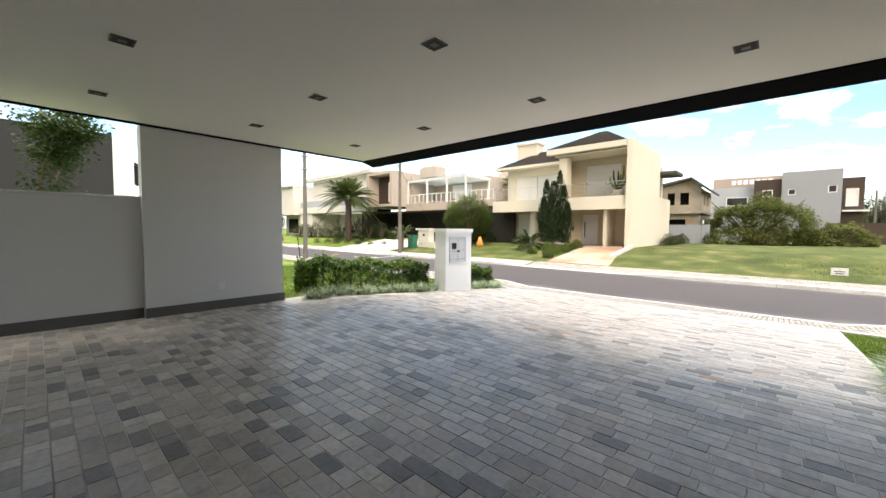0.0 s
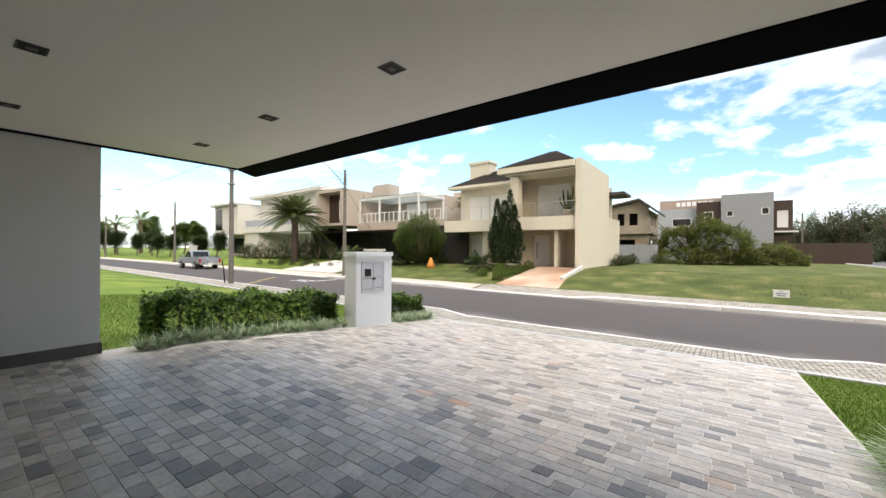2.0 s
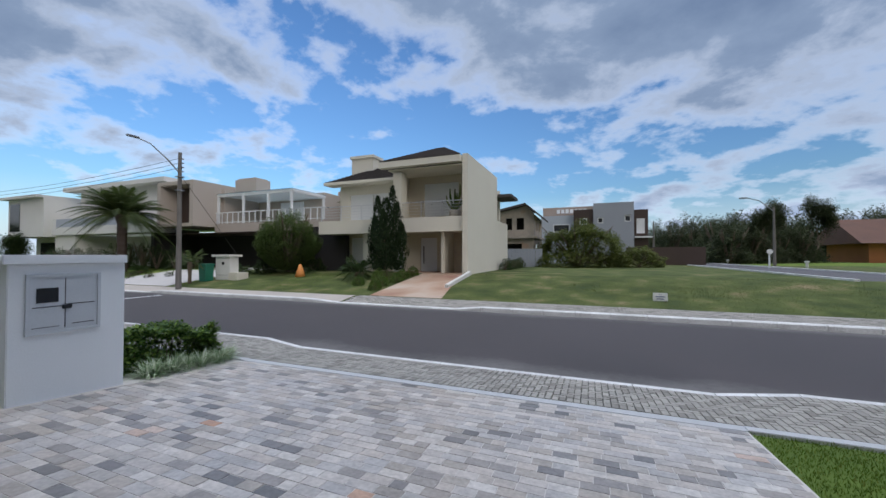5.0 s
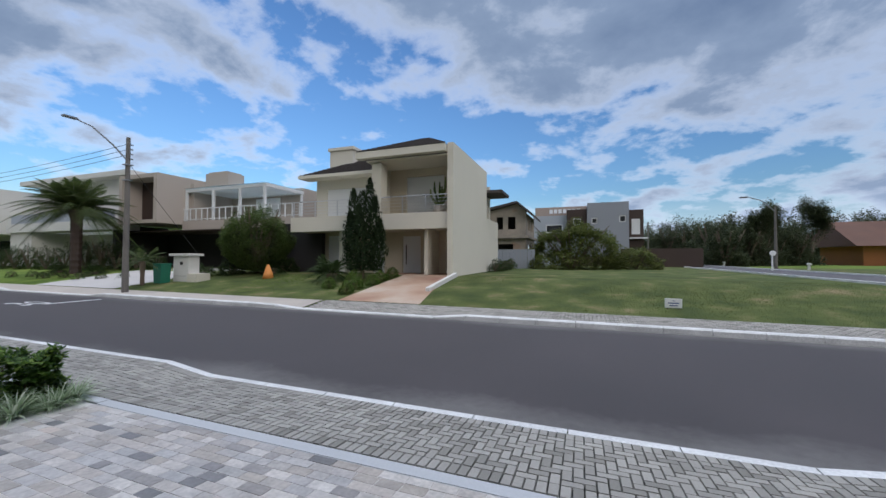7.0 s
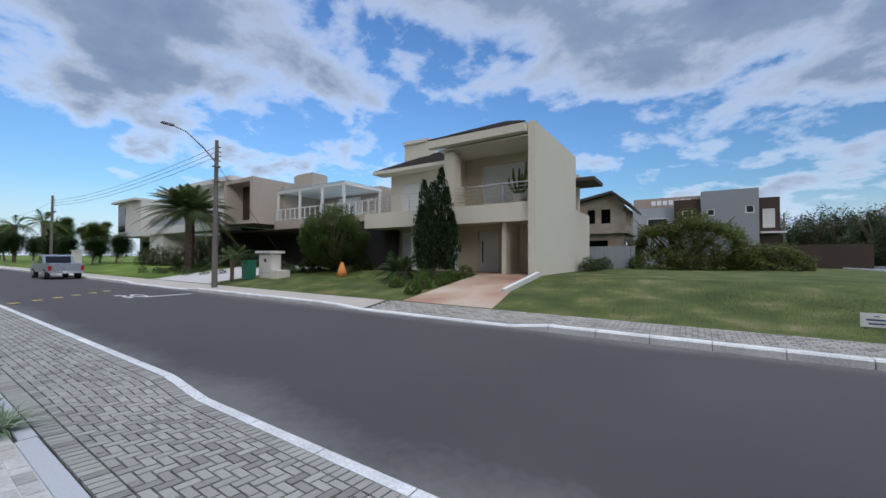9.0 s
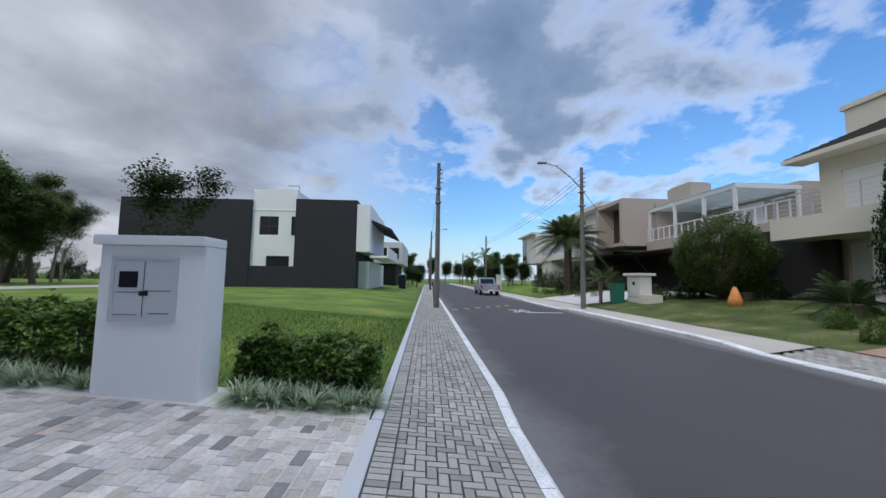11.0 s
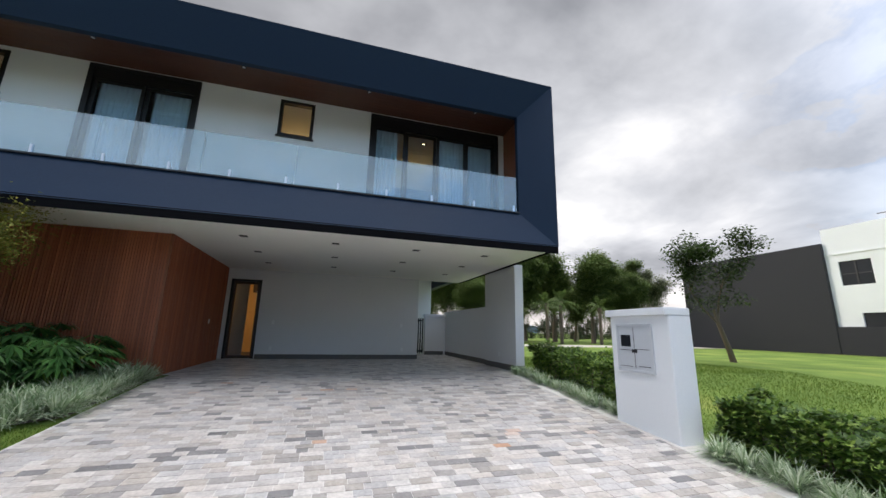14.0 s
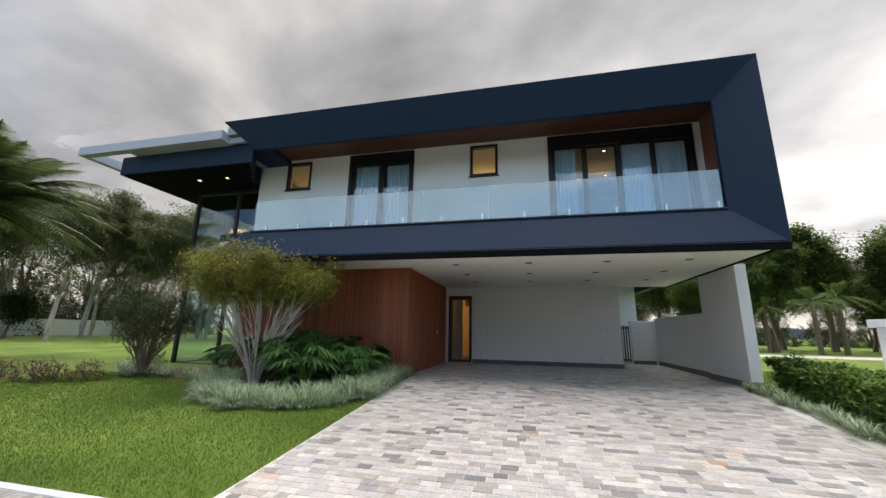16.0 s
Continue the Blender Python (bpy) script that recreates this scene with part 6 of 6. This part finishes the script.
                ln = reach * .17 * math.sin(math.pi * min(1, (j + q) / 8.6 + .12)) + .04
                for sg_ in (-1, 1):
                    tip = p + (s * sg_ * .8 + d * .65 + np.array([0, 0, -.28])) * ln
                    w = d * .022 * reach / 3
                    b = len(v)
                    v += [tuple(p - w), tuple(p + w), tuple(tip)]
                    f.append((b, b + 1, b + 2))
    part("ribs", ribs, M[leaf_m], t)
    raw("fronds", v, f, M[leaf_m], t)
    return t


# date palm trunk darkened: shade among the shrubs put into its colour
put(palm("date_palm", "thick date palm with a wide grey-green crown", 4.5, .30, 4.1, 96, 3, trunk_m="brown"), [(-33.6, 22.6, .1, 0, 1), (14.2, 6.0, .0, 60, 1.05)])
put(palm("small_palm", "small garden palm beside the pale drive", 1.25, .09, 1.45, 22, 4), [(-22.0, 19.9, -.1, 0, 1), (-24.3, 33.5, 3.9, 0, 1.6), (-21.0, 34.5, 4.0, 70, 1.7)])
put(palm("cycad", "low spiky cycad on the front lawn", .3, .14, 1.25, 34, 5, "leaf_d"), [(-12.2, 22.4, .2, 0, 1.35), (-17.6, 24.2, .42, 40, 1.1), (-31.0, 22.4, .1, 10, .9), (-35.5, 22.6, .1, 80, .9)])
put(palm("tall_palm", "tall slim palm in the park", 4.2, .16, 2.4, 26, 8, "leaf"), [(-21.5, -19.0, .1, 0, .9), (-24.0, -20.5, .1, 50, 1.0), (-27, -18.5, .1, 80, .85), (-19.5, -21, .1, 120, .8), (-88, 24, 0, 0, 1.6), (-96, 22, 0, 40, 1.5)])

# garden across the street
dome("round_bush", "large rounded dark green bush", "bush", (-18.75, 24.0, .5), 2.45, 2.1, 4.3, 64000, .085, "leaf", 71, amp=.16, globe=True)
rnd_spots = [(-9.75, 20.1, .0, .32), (-9.9, 21.0, .05, .36), (-9.6, 21.9, .15, .36), (-9.75, 22.8, .27, .38), (-9.55, 23.6, .37, .4), (-10.5, 21.6, .12, .42), (-10.9, 22.4, .22, .45), (-11.2, 20.9, .03, .34)]
for k, (x, y, z, r) in enumerate(rnd_spots):
    dome("ball_shrub", "small clipped round shrub beside the orange drive", "shrub", (x, y, z - .03), r * 1.2, r * 1.2, r * 1.7, 2600, .05, "leaf_h", 80 + k, amp=.1)
for k in range(9):
    x = -36.5 + k * 1.25
    dome("ball_shrub", "small clipped round shrub in the pale garden", "shrub", (x, 20.6 + .5 * (k % 3), .0), .38, .38, .5, 700, .06, "leaf_d", 100 + k, amp=.12)
for k, (x, y, h) in enumerate(((-36, 24.3, 1.9), (-34.5, 24.6, 2.1), (-32.5, 24.4, 1.7), (-30.8, 24.7, 1.6), (-20.2, 23.6, 1.0), (-21.3, 22.4, .9), (-17.5, 25.0, 1.1), (-38.5, 24.2, 1.6), (-40.6, 24, 1.5), (-43, 24, 1.7), (-45.2, 24, 1.6), (-47.4, 24.2, 1.6), (-29.4, 25.2, 1.2), (-14.5, 25.3, .7))):
    dome("garden_shrub", "dense dark garden shrub before the house", "shrub", (x, y, ground_z(x, y) - .05), 1.3 if x < -30 else 1.0, .9, h * (1.25 if x < -30 else 1.0), 3600, .1, "leaf_d", 120 + k)


def cypress(seed):
    g, rnd = np.random.default_rng(seed), random.Random(seed)
    t = thing("cypress", (0, 0, 0), "dark twisted upright cypress with several peaks", "tree")
    part("trunk", tube([(0, 0, -.1), (.03, 0, 1.2), (0, .02, 3.2)], [.11, .08, .03], 7), M["bark"], t)
    cs = []
    for px, py, top, w in ((0, 0, 4.3, .86), (.30, .1, 4.95, .56), (-.36, -.1, 4.4, .58), (.56, 0, 4.0, .58), (-.58, .1, 3.3, .56), (.1, -.4, 3.5, .62), (.74, .1, 2.9, .5)):
        n = 2600
        q = g.uniform(0.02, 1, n) ** .85
        prof = np.sin(np.pi * np.clip(q * .86 + .12, 0, 1)) ** .7 * (1 - .35 * q)
        a = g.uniform(0, 6.283, n) + q * 5
        flame = 1 + .28 * np.sin(a * 3 + q * 16)
        r = w * prof * flame * g.uniform(.55, 1, n)
        cs.append(np.stack([px * (1 + .25 * q) + r * np.cos(a), py + r * np.sin(a), .25 + q * (top - .25)], 1))
    c = np.concatenate(cs)
    v, f = leaves(c, .14, g, .35, -1.6)
    raw("crown", v, f, M["leaf_c"], t)
    return t


put(cypress(9), [(-10.95, 23.1, .3, 0, 1.0)])
pot = thing("potted_cactus", (-7.6, 25.0, 3.66), "branching cactus in a pale round pot on the balcony", "potted plant")
part("pot", tube([(-7.6, 25, 3.56), (-7.6, 25, 3.75), (-7.6, 25, 4.0), (-7.6, 25, 4.05)], [.22, .34, .3, .26], 14), M["terracotta"], pot, smooth=True)
cb = bmesh.new()
for dx, dy, h in ((0, 0, 1.25), (.3, 0, 1.5), (-.3, .05, 1.3), (.16, -.1, 1.0), (-.48, 0, .9), (.48, .05, 1.1)):
    tube([(-7.6, 25, 4.0), (-7.6 + dx * .6, 25 + dy, 4.0 + h * .3), (-7.6 + dx, 25 + dy, 4.0 + h * .65), (-7.6 + dx * 1.05, 25 + dy, 4.0 + h)], [.06, .07, .065, .03], 7, cb)
part("branch_frame", cb, M["leaf"], pot)
dome("spreading_bush", "wide spreading green bush on the empty lot", "bush", (-1.6, 40.5, .45), 4.7, 3.6, 4.4, 42000, .16, "leaf_b", 91, amp=.3)
dome("spreading_bush", "low straggling bush beside the wide one", "bush", (3.4, 41.5, .45), 2.4, 2.0, 1.9, 9000, .15, "leaf_b", 92)
for k in range(7):
    dome("garden_shrub", "dark clipped shrub along the side boundary", "shrub", (-6.1, 31.2 + k * 1.1, .45), .5, .7, .95, 900, .09, "leaf_d", 140 + k)

# trees
broad = tree("park_tree", "broad dark green park tree", 9.5, .26, 2, "leaf", "bark", 1.0, 52000, .21, .22, 4, 1.0, fill=90)
put(broad, [(-21.5, -24, .1, 0, 1.15), (-27.5, -27, .1, 80, 1.2), (-17.0, -27, .1, 160, 1.0), (-33, -31, .1, 210, .8), (-12.5, -30, .1, 30, .9), (-9.5, -24, .1, 110, .75), (-14.5, -21, .1, 300, .72),
            (-60, 24, 0, 0, .55), (-76, 27, 0, 100, .7), (-98, 28, 0, 50, .9), (-110, 22, 0, 190, .8), (-72, 3, 0, 20, .6), (-90, 1, 0, 70, .8), (-120, 4, 0, 130, 1), (-140, 12, 0, 180, 1), (-64, -12, 0, 90, .9), (-24, -34, .1, 10, 1.1), (-45, -36, .1, 60, .8), (-19, -23, .1, 200, .8), (8, -34, .1, 60, 1.0), (1, -38, .1, 10, 1.0), (-30, -23.5, .1, 250, 1.15), (-25, -29.5, .1, 320, 1.25), (-34, -21.5, .1, 20, .9), (-37, -27, .1, 140, 1.1), (-14, -26, .1, 70, 1.05)])
airy = tree("eucalyptus", "tall open eucalyptus with pale limbs", 11.5, .2, 12, "leaf_e", "palebark", .75, 36000, .17, .27, 4, .85, fill=26)
put(airy, [(-38, -24, .1, 0, .8), (-42, -27, .1, 70, .82), (-35, -33, .1, 140, .85), (28, -17, .1, 0, 1.0), (33, -22, .1, 60, 1.1), (24, -24, .1, 130, 1.05), (38, -14, .1, 200, 1.0), (29, -29, .1, 250, 1.15), (20, -28, .1, 310, 1.0), (44, -24, .1, 20, 1.2), (17, -20, .1, 95, .9), (50, -10, .1, 170, 1.1), (46, 2, .1, 220, 1.0), (36, -34, .1, 280, 1.2), (22, -17, .1, 15, .95), (31, -14, .1, 45, .9), (41, -19, .1, 100, 1.1), (26, -12, .1, 190, .8), (18, -33, .1, 230, 1.1), (34, -28, .1, 330, 1.25), (24, -9, .1, 60, .85), (30, -6, .1, 120, .95), (37, -1, .1, 10, 1.0), (28, -22, .1, 220, 1.1), (40, -9, .1, 300, 1.1), (15, -15, .1, 150, .8), (27, -13, .1, 35, 1.1), (33, -10, .1, 85, 1.15), (24, -16, .1, 155, 1.1), (38, -16, .1, 265, 1.25), (30, -18, .1, 305, 1.2), (20, -19, .1, 5, 1.05), (35, -4, .1, 115, 1.1), (42, -4, .1, 205, 1.2)])
crooked = tree("crooked_tree", "crooked dark tree with sparse tufted crown", 5.6, .13, 23, "leaf_d", "bark", .6, 6500, .14, .45, 3, .55, (.2, -.08), fill=3)
put(crooked, [(-17.6, .6, .15, 0, 1)])
low_tree = tree("small_tree", "low spreading dark tree in the back garden", 4.2, .14, 33, "leaf_d", "bark", .9, 9000, .2, .2, 3, 1.0)
put(low_tree, [(30, -12, .1, 0, 1.0), (21, -14, .1, 70, .9), (36, -7, .1, 150, .9), (26, -20, .1, 200, 1.1), (-57, 22.5, 0, 0, .8), (-66, 22, 0, 50, .9), (-82, 22, 0, 90, 1), (-58, 9, -.2, 10, .6), (-70, 21.5, 0, 30, .9), (-76, 22.5, 0, 80, 1.1), (-92, 21.5, 0, 130, 1.2), (-104, 22, 0, 180, 1.4), (-118, 21, 0, 230, 1.5), (-62, 7.5, 0, 60, .6), (-70, 8, 0, 110, .7), (-80, 7.5, 0, 170, .9), (-92, 7, 0, 220, 1.0), (-106, 7, 0, 280, 1.2), (-125, 8, 0, 330, 1.4), (-55, 24, 0, 15, .9), (-135, 17, 0, 75, 1.8)])
def thicket(label, rx, h, n, size, seed, spots, amp=.5):
    put(dome("wood_tree", label, "tree", (0, 0, 0), rx, rx, h, n, size, "leaf_w", seed, amp=amp), spots)


# wood behind the empty lot, leafy to the ground
wr = random.Random(3)
belt = [[], [], []]
for k in range(190):
    a, d = radians(wr.uniform(2, 66)), wr.uniform(74, 150)
    x, y = -1 + d * math.sin(a), 8 + d * math.cos(a)
    if (24 < x < 66 and 52 < y < 90) or (-8 < x < 8 and y < 70) or 8 < x < 14.5:
        continue
    belt[k % 3].append((x, y, .1, wr.uniform(0, 360), wr.uniform(.8, 1.15) + (d - 74) * .006))
for k in range(24):
    belt[k % 3].append((15.5 + k * .55 + wr.uniform(-.6, .6), 62 + 1.5 * (k % 5) + k * .5, .2, wr.uniform(0, 360), wr.uniform(.55, .8)))
for k in range(30):
    belt[k % 3].append((-74 + 3.2 * k + wr.uniform(-1, 1), -48 - 5 * (k % 3), -.1, 40 * k, .55 + .12 * (k % 3)))
for k in range(18):
    belt[k % 3].append((46.5 + 2.5 * (k % 4), -34 + 2.6 * k, -.1, 50 * k, .85 + .12 * (k % 3)))
thicket("dense olive green tree at the edge of the wood", 4.2, 8.0, 9000, .34, 43, belt[0])
thicket("broad leafy tree of the wood, green to the ground", 5.0, 7.0, 10000, .34, 44, belt[1])
thicket("tall ragged tree of the wood with thin top", 3.4, 9.2, 8000, .32, 45, belt[2], .75)
wisp = tree("wind_blown_tree", "tall feathery tree leaning over the wood", 11, .22, 53, "leaf_w", "bark", .9, 15000, .22, .25, 4, .7, (.25, 0), fill=12)
put(wisp, [(50, 66, .3, 0, 1.15), (25, 70, .3, 140, .85), (29, 74, .3, 20, .95), (54, 70, .3, 80, 1.1), (21, 66, .3, 220, .75)])
solo("garden_wall_far", boxes((44, 44.3, -26, 6, -.1, 1.75), bevel=.01), M["white"], "white boundary wall of the garden", "wall", kind="structure")
solo("path_rear", box(-90, -8, -16.5, -12.5, .1, .19), M["tanpave"], "pale lane behind the houses", "road", kind="structure")
solo("water", box(-400, 40, -260, -75, .05, .16), M["water"], "pale water of a lake beyond the park", "water", kind="structure")
ms = random.Random(8)
mp_ = [(-900, -10)] + [(-900 + k * 60, 28 + 26 * noise.noise((k * .35, 2.2, 0)) + 10 * ms.random()) for k in range(31)] + [(900, -10)]
solo("far_hills", prism(mp_, "y", -1500, -1480), M["mountain"], "hills on the horizon, coloured blue for distance haze", "hills", kind="structure")

# ---- pickup parked by the far kerb ----
def pickup(x, y, z):
    """Seen from behind, nose towards -x."""
    t = thing("pickup_truck", (x, y, z), "silver double-cab pickup parked by the kerb", "car")
    W = .92

    def prof(pts, y0, y1):
        return prism([(x + a, z + b) for a, b in pts], "y", y + y0, y + y1)
    bm = prof([(-2.7, .45), (2.6, .5), (2.62, .95), (.55, 1.02), (-1.15, 1.05), (-2.5, .98), (-2.75, .8)], -W, W)
    bmesh.ops.bevel(bm, geom=bm.edges[:], offset=.05, segments=2, affect="EDGES")
    part("body", bm, M["carpaint"], t)
    bm = prof([(-1.2, 1.03), (.6, 1.03), (.35, 1.68), (-.45, 1.72)], -.8, .8)
    bmesh.ops.bevel(bm, geom=bm.edges[:], offset=.05, segments=2, affect="EDGES")
    part("cab", bm, M["carpaint"], t)
    part("rear_window", prism([(x + .56, z + 1.12), (x + .575, z + 1.12), (x + .405, z + 1.6), (x + .39, z + 1.6)], "y", y - .66, y + .66), M["darkpane"], t)
    for s in (-1, 1):
        part("side_window", prism([(x - 1.0, z + 1.1), (x + .45, z + 1.1), (x + .28, z + 1.6), (x - .42, z + 1.62)], "y", y + s * .8, y + s * .815), M["darkpane"], t)
        part("tail_light", box(x + 2.58, x + 2.65, y + s * .74, y + s * .9, z + .62, z + .95), M["redlens"], t)
        part("bed_side", box(x + .65, x + 2.6, y + s * .8, y + s * .92, z + .95, z + 1.12, .02), M["carpaint"], t)
        part("mirror", box(x - .85, x - .72, y + s * .95, y + s * 1.1, z + 1.1, z + 1.28, .02), M["carpaint"], t)
        for dx in (-1.7, 1.6):
            w = part("wheel", tube([(x + dx, y + s * .68, z + .36), (x + dx, y + s * .93, z + .36)], .36, 18), M["tyre"], t)
            part("rim", tube([(x + dx, y + s * .931, z + .36), (x + dx, y + s * .945, z + .36)], .21, 12), M["steel"], w)
    part("tailgate", box(x + 2.6, x + 2.66, y - .73, y + .73, z + .6, z + 1.1, .02), M["carpaint"], t)
    part("bumper", box(x + 2.6, x + 2.78, y - .88, y + .88, z + .42, z + .58, .03), M["steel"], t)
    part("number_plate", box(x + 2.785, x + 2.79, y - .22, y + .22, z + .46, z + .58), M["plastic"], t)


pickup(-40.3, 16.62, -.41)
wbx = thing("meter_box", (-52, 20.2, 0), "white utility pillar further down the street", "utility box")
part("body", box(-52.4, -51.6, 19.9, 20.5, -.2, 1.7, .02), M["offwhite"], wbx)
part("cap", box(-52.5, -51.5, 19.8, 20.6, 1.7, 1.8, .02), M["offwhite"], wbx)

# ---- lawn blades ----
def blades(name, x0, x1, y0, y1, per, h, material, label, seed, skip=None):
    g = np.random.default_rng(seed)
    n = int((x1 - x0) * (y1 - y0) * per)
    x, y = g.uniform(x0, x1, n), g.uniform(y0, y1, n)
    if skip is not None:
        k = ~skip(x, y)
        x, y = x[k], y[k]
        n = len(x)
    z = np.array([ground_z(a, b) for a, b in zip(x, y)]) - .022
    a, hh = g.uniform(0, 6.283, n), h * g.uniform(.5, 1.25, n)
    lx, ly = g.normal(0, .4, n) * hh, g.normal(0, .4, n) * hh
    w = .0045
    v = np.stack([np.stack([x - w * np.cos(a), y - w * np.sin(a), z], 1), np.stack([x + w * np.cos(a), y + w * np.sin(a), z], 1), np.stack([x + lx, y + ly, z + hh], 1)], 1).reshape(-1, 3)
    raw(name, v.tolist(), np.arange(3 * n).reshape(-1, 3).tolist(), material, None, (0, 0, 0), label, "grass", "stuff")


blades("lawn_grass", .92, 9.5, 5.2, 9.97, 2200, .038, M["blade"], "short mown green grass blades", 1, lambda x, y: (y < 6.4 + 1.0 * np.clip((x - 1.1) / 1.6, 0, 1) - 1.6 * np.clip((x - 3.8) / 1.4, 0, 1)) & (x < 5.4))
blades("lawn_grass", -15, -6.75, -2, 9.97, 700, .055, M["blade"], "short mown green grass blades", 2)
blades("lot_grass", -6.2, 9.0, 18.95, 25, 330, .07, M["blade2"], "rough uneven grass of the empty lot", 3)
blades("lawn_grass", -16.6, -10.2, 18.95, 24, 260, .07, M["blade"], "short green grass across the street", 4)

# ---- paving pieces ----
def slope(y):
    return 0.19 if y < 4.2 else 0.19 - (y - 4.2) * 0.0805


def piece(v, f, x0, x1, y0, y1, zf, drop, e):
    """One paving piece: a top with sloping arrises down into the joint."""
    b = len(v)
    for x, y in ((x0, y0), (x1, y0), (x1, y1), (x0, y1)):
        v.append((x, y, zf(x, y) - drop))
    for x, y in ((x0 + e, y0 + e), (x1 - e, y0 + e), (x1 - e, y1 - e), (x0 + e, y1 - e)):
        v.append((x, y, zf(x, y)))
    f += [(b + 4, b + 5, b + 6, b + 7), (b, b + 1, b + 5, b + 4), (b + 1, b + 2, b + 6, b + 5), (b + 2, b + 3, b + 7, b + 6), (b + 3, b, b + 4, b + 7)]


def lone(name, x0, x1, y0, y1, zf, drop, e, material, parent):
    v, f = [], []
    cx, cy = (x0 + x1) / 2, (y0 + y1) / 2
    cz = zf(cx, cy)
    piece(v, f, x0, x1, y0, y1, zf, drop, e)
    me = bpy.data.meshes.new(name)
    me.from_pydata([(a - cx, b - cy, c - cz) for a, b, c in v], [], f)
    me.materials.append(material)
    ob = new(name, me)
    ob.location = Vector((cx, cy, cz)) - parent.location
    ob.parent = parent


sr = random.Random(21)
v, f, count = [], [], 0
RW, RL, J = 0.107, 0.198, 0.0055
row = 0
y = 9.95
while y > -3.45:
    y0, y1 = y - RW + J, y
    xa, xb = (-6.0, 0.88) if y > 3.4 else ((-6.46, 1.06) if y > -.6 else (-6.5, -4.9))
    x = xa - sr.uniform(0, RL)
    while x < xb - .02:
        L = RL * sr.choice((1, 1, 1, 1, .6, .8, 1.15))
        a, b = max(x, xa), min(x + L - J, xb)
        if b - a > .02:
            dz, tx = sr.uniform(-.0003, .0028), sr.uniform(-.003, .003)
            zf = (lambda px, py, dz=dz, tx=tx, a=a: slope(py) + dz + tx * (px - a))
            if -3.9 < a < -1.2 and 7.1 < y < 9.3 and count < 300:
                lone("stone", a, b, y0, y1, zf, .005, .0012, M["stone"], floor)
                count += 1
            else:
                piece(v, f, a, b, y0, y1, zf, .005, .0012)
        x += L
    y -= RW
    row += 1
ob = raw("stone_field", v, f, M["stone_j"], floor, (0, 0, 0), kind="stuff")

pav = thing("pavement_1", (-5, 10.7, -.3), "grey concrete block pavement laid in herringbone", "pavement", kind="structure")


def pz(x, y):
    return -0.268 + (kerb_top(x) + .003 + 0.268) * min(1, max(0, (y - 10.1) / 1.25))


U = 0.0847
Y0, NY = 10.266, 11
v, f, count = [], [], 0


def lay(x0, x1, y0, y1):
    global count
    dz = sr.uniform(-.002, .002)
    zf = (lambda px, py, dz=dz: pz(px, py) + dz)
    g = .0035
    if -6.3 < x0 < -4.2 and count < 300:
        lone("paver", x0 + g, x1 - g, y0 + g, y1 - g, zf, .02, .004, M["paver"], pav)
        count += 1
    else:
        piece(v, f, x0 + g, x1 - g, y0 + g, y1 - g, zf, .02, .004)


n0, n1 = int(-30 / U), int(7 / U)
for j in range(NY):
    for i in range(n0, n1):
        d = (i - j) % 4
        if d == 0:
            lay(i * U, (i + 2) * U, Y0 + j * U, Y0 + (j + 1) * U)
        elif d == 3:
            lay(i * U, (i + 1) * U, Y0 + j * U, Y0 + min(j + 2, NY) * U)
        elif d == 2 and j == 0:
            lay(i * U, (i + 1) * U, Y0, Y0 + U)
for i in range(n0, n1):
    lay(i * U, (i + 1) * U, 10.1, Y0)
    lay(i * U, (i + 1) * U, Y0 + NY * U, 11.345)
for i in range(int(-90 / .3), int(-30 / .3)):
    for j in range(6):
        piece(v, f, i * .3 + .005, i * .3 + .295, 10.1 + j * .207, 10.1 + j * .207 + .2, pz, .02, .004)
raw("paver_field", [(a - pav.location.x, b - pav.location.y, c - pav.location.z) for a, b, c in v], f, M["paver_j"], pav, (0, 0, 0), kind="stuff")
v, f = [], []
for i in range(0, 150):
    for j in range(10):
        x = -9.9 + i * .21 + (j % 2) * .1
        if x < 9.0:
            piece(v, f, x, x + .2, 17.83 + j * .11, 17.83 + j * .11 + .1, lambda px, py: -.275 + (py - 17.82) * .06 + (-.10 * min(1, max(0, (-4.4 - px) / .8 + .5))) * max(0, 1 - (py - 17.82) / 1.1), .02, .006)
raw("paver_field_across", v, f, M["paver_j"], None, (0, 0, 0), "grey block pavement across the street", "pavement", "structure")
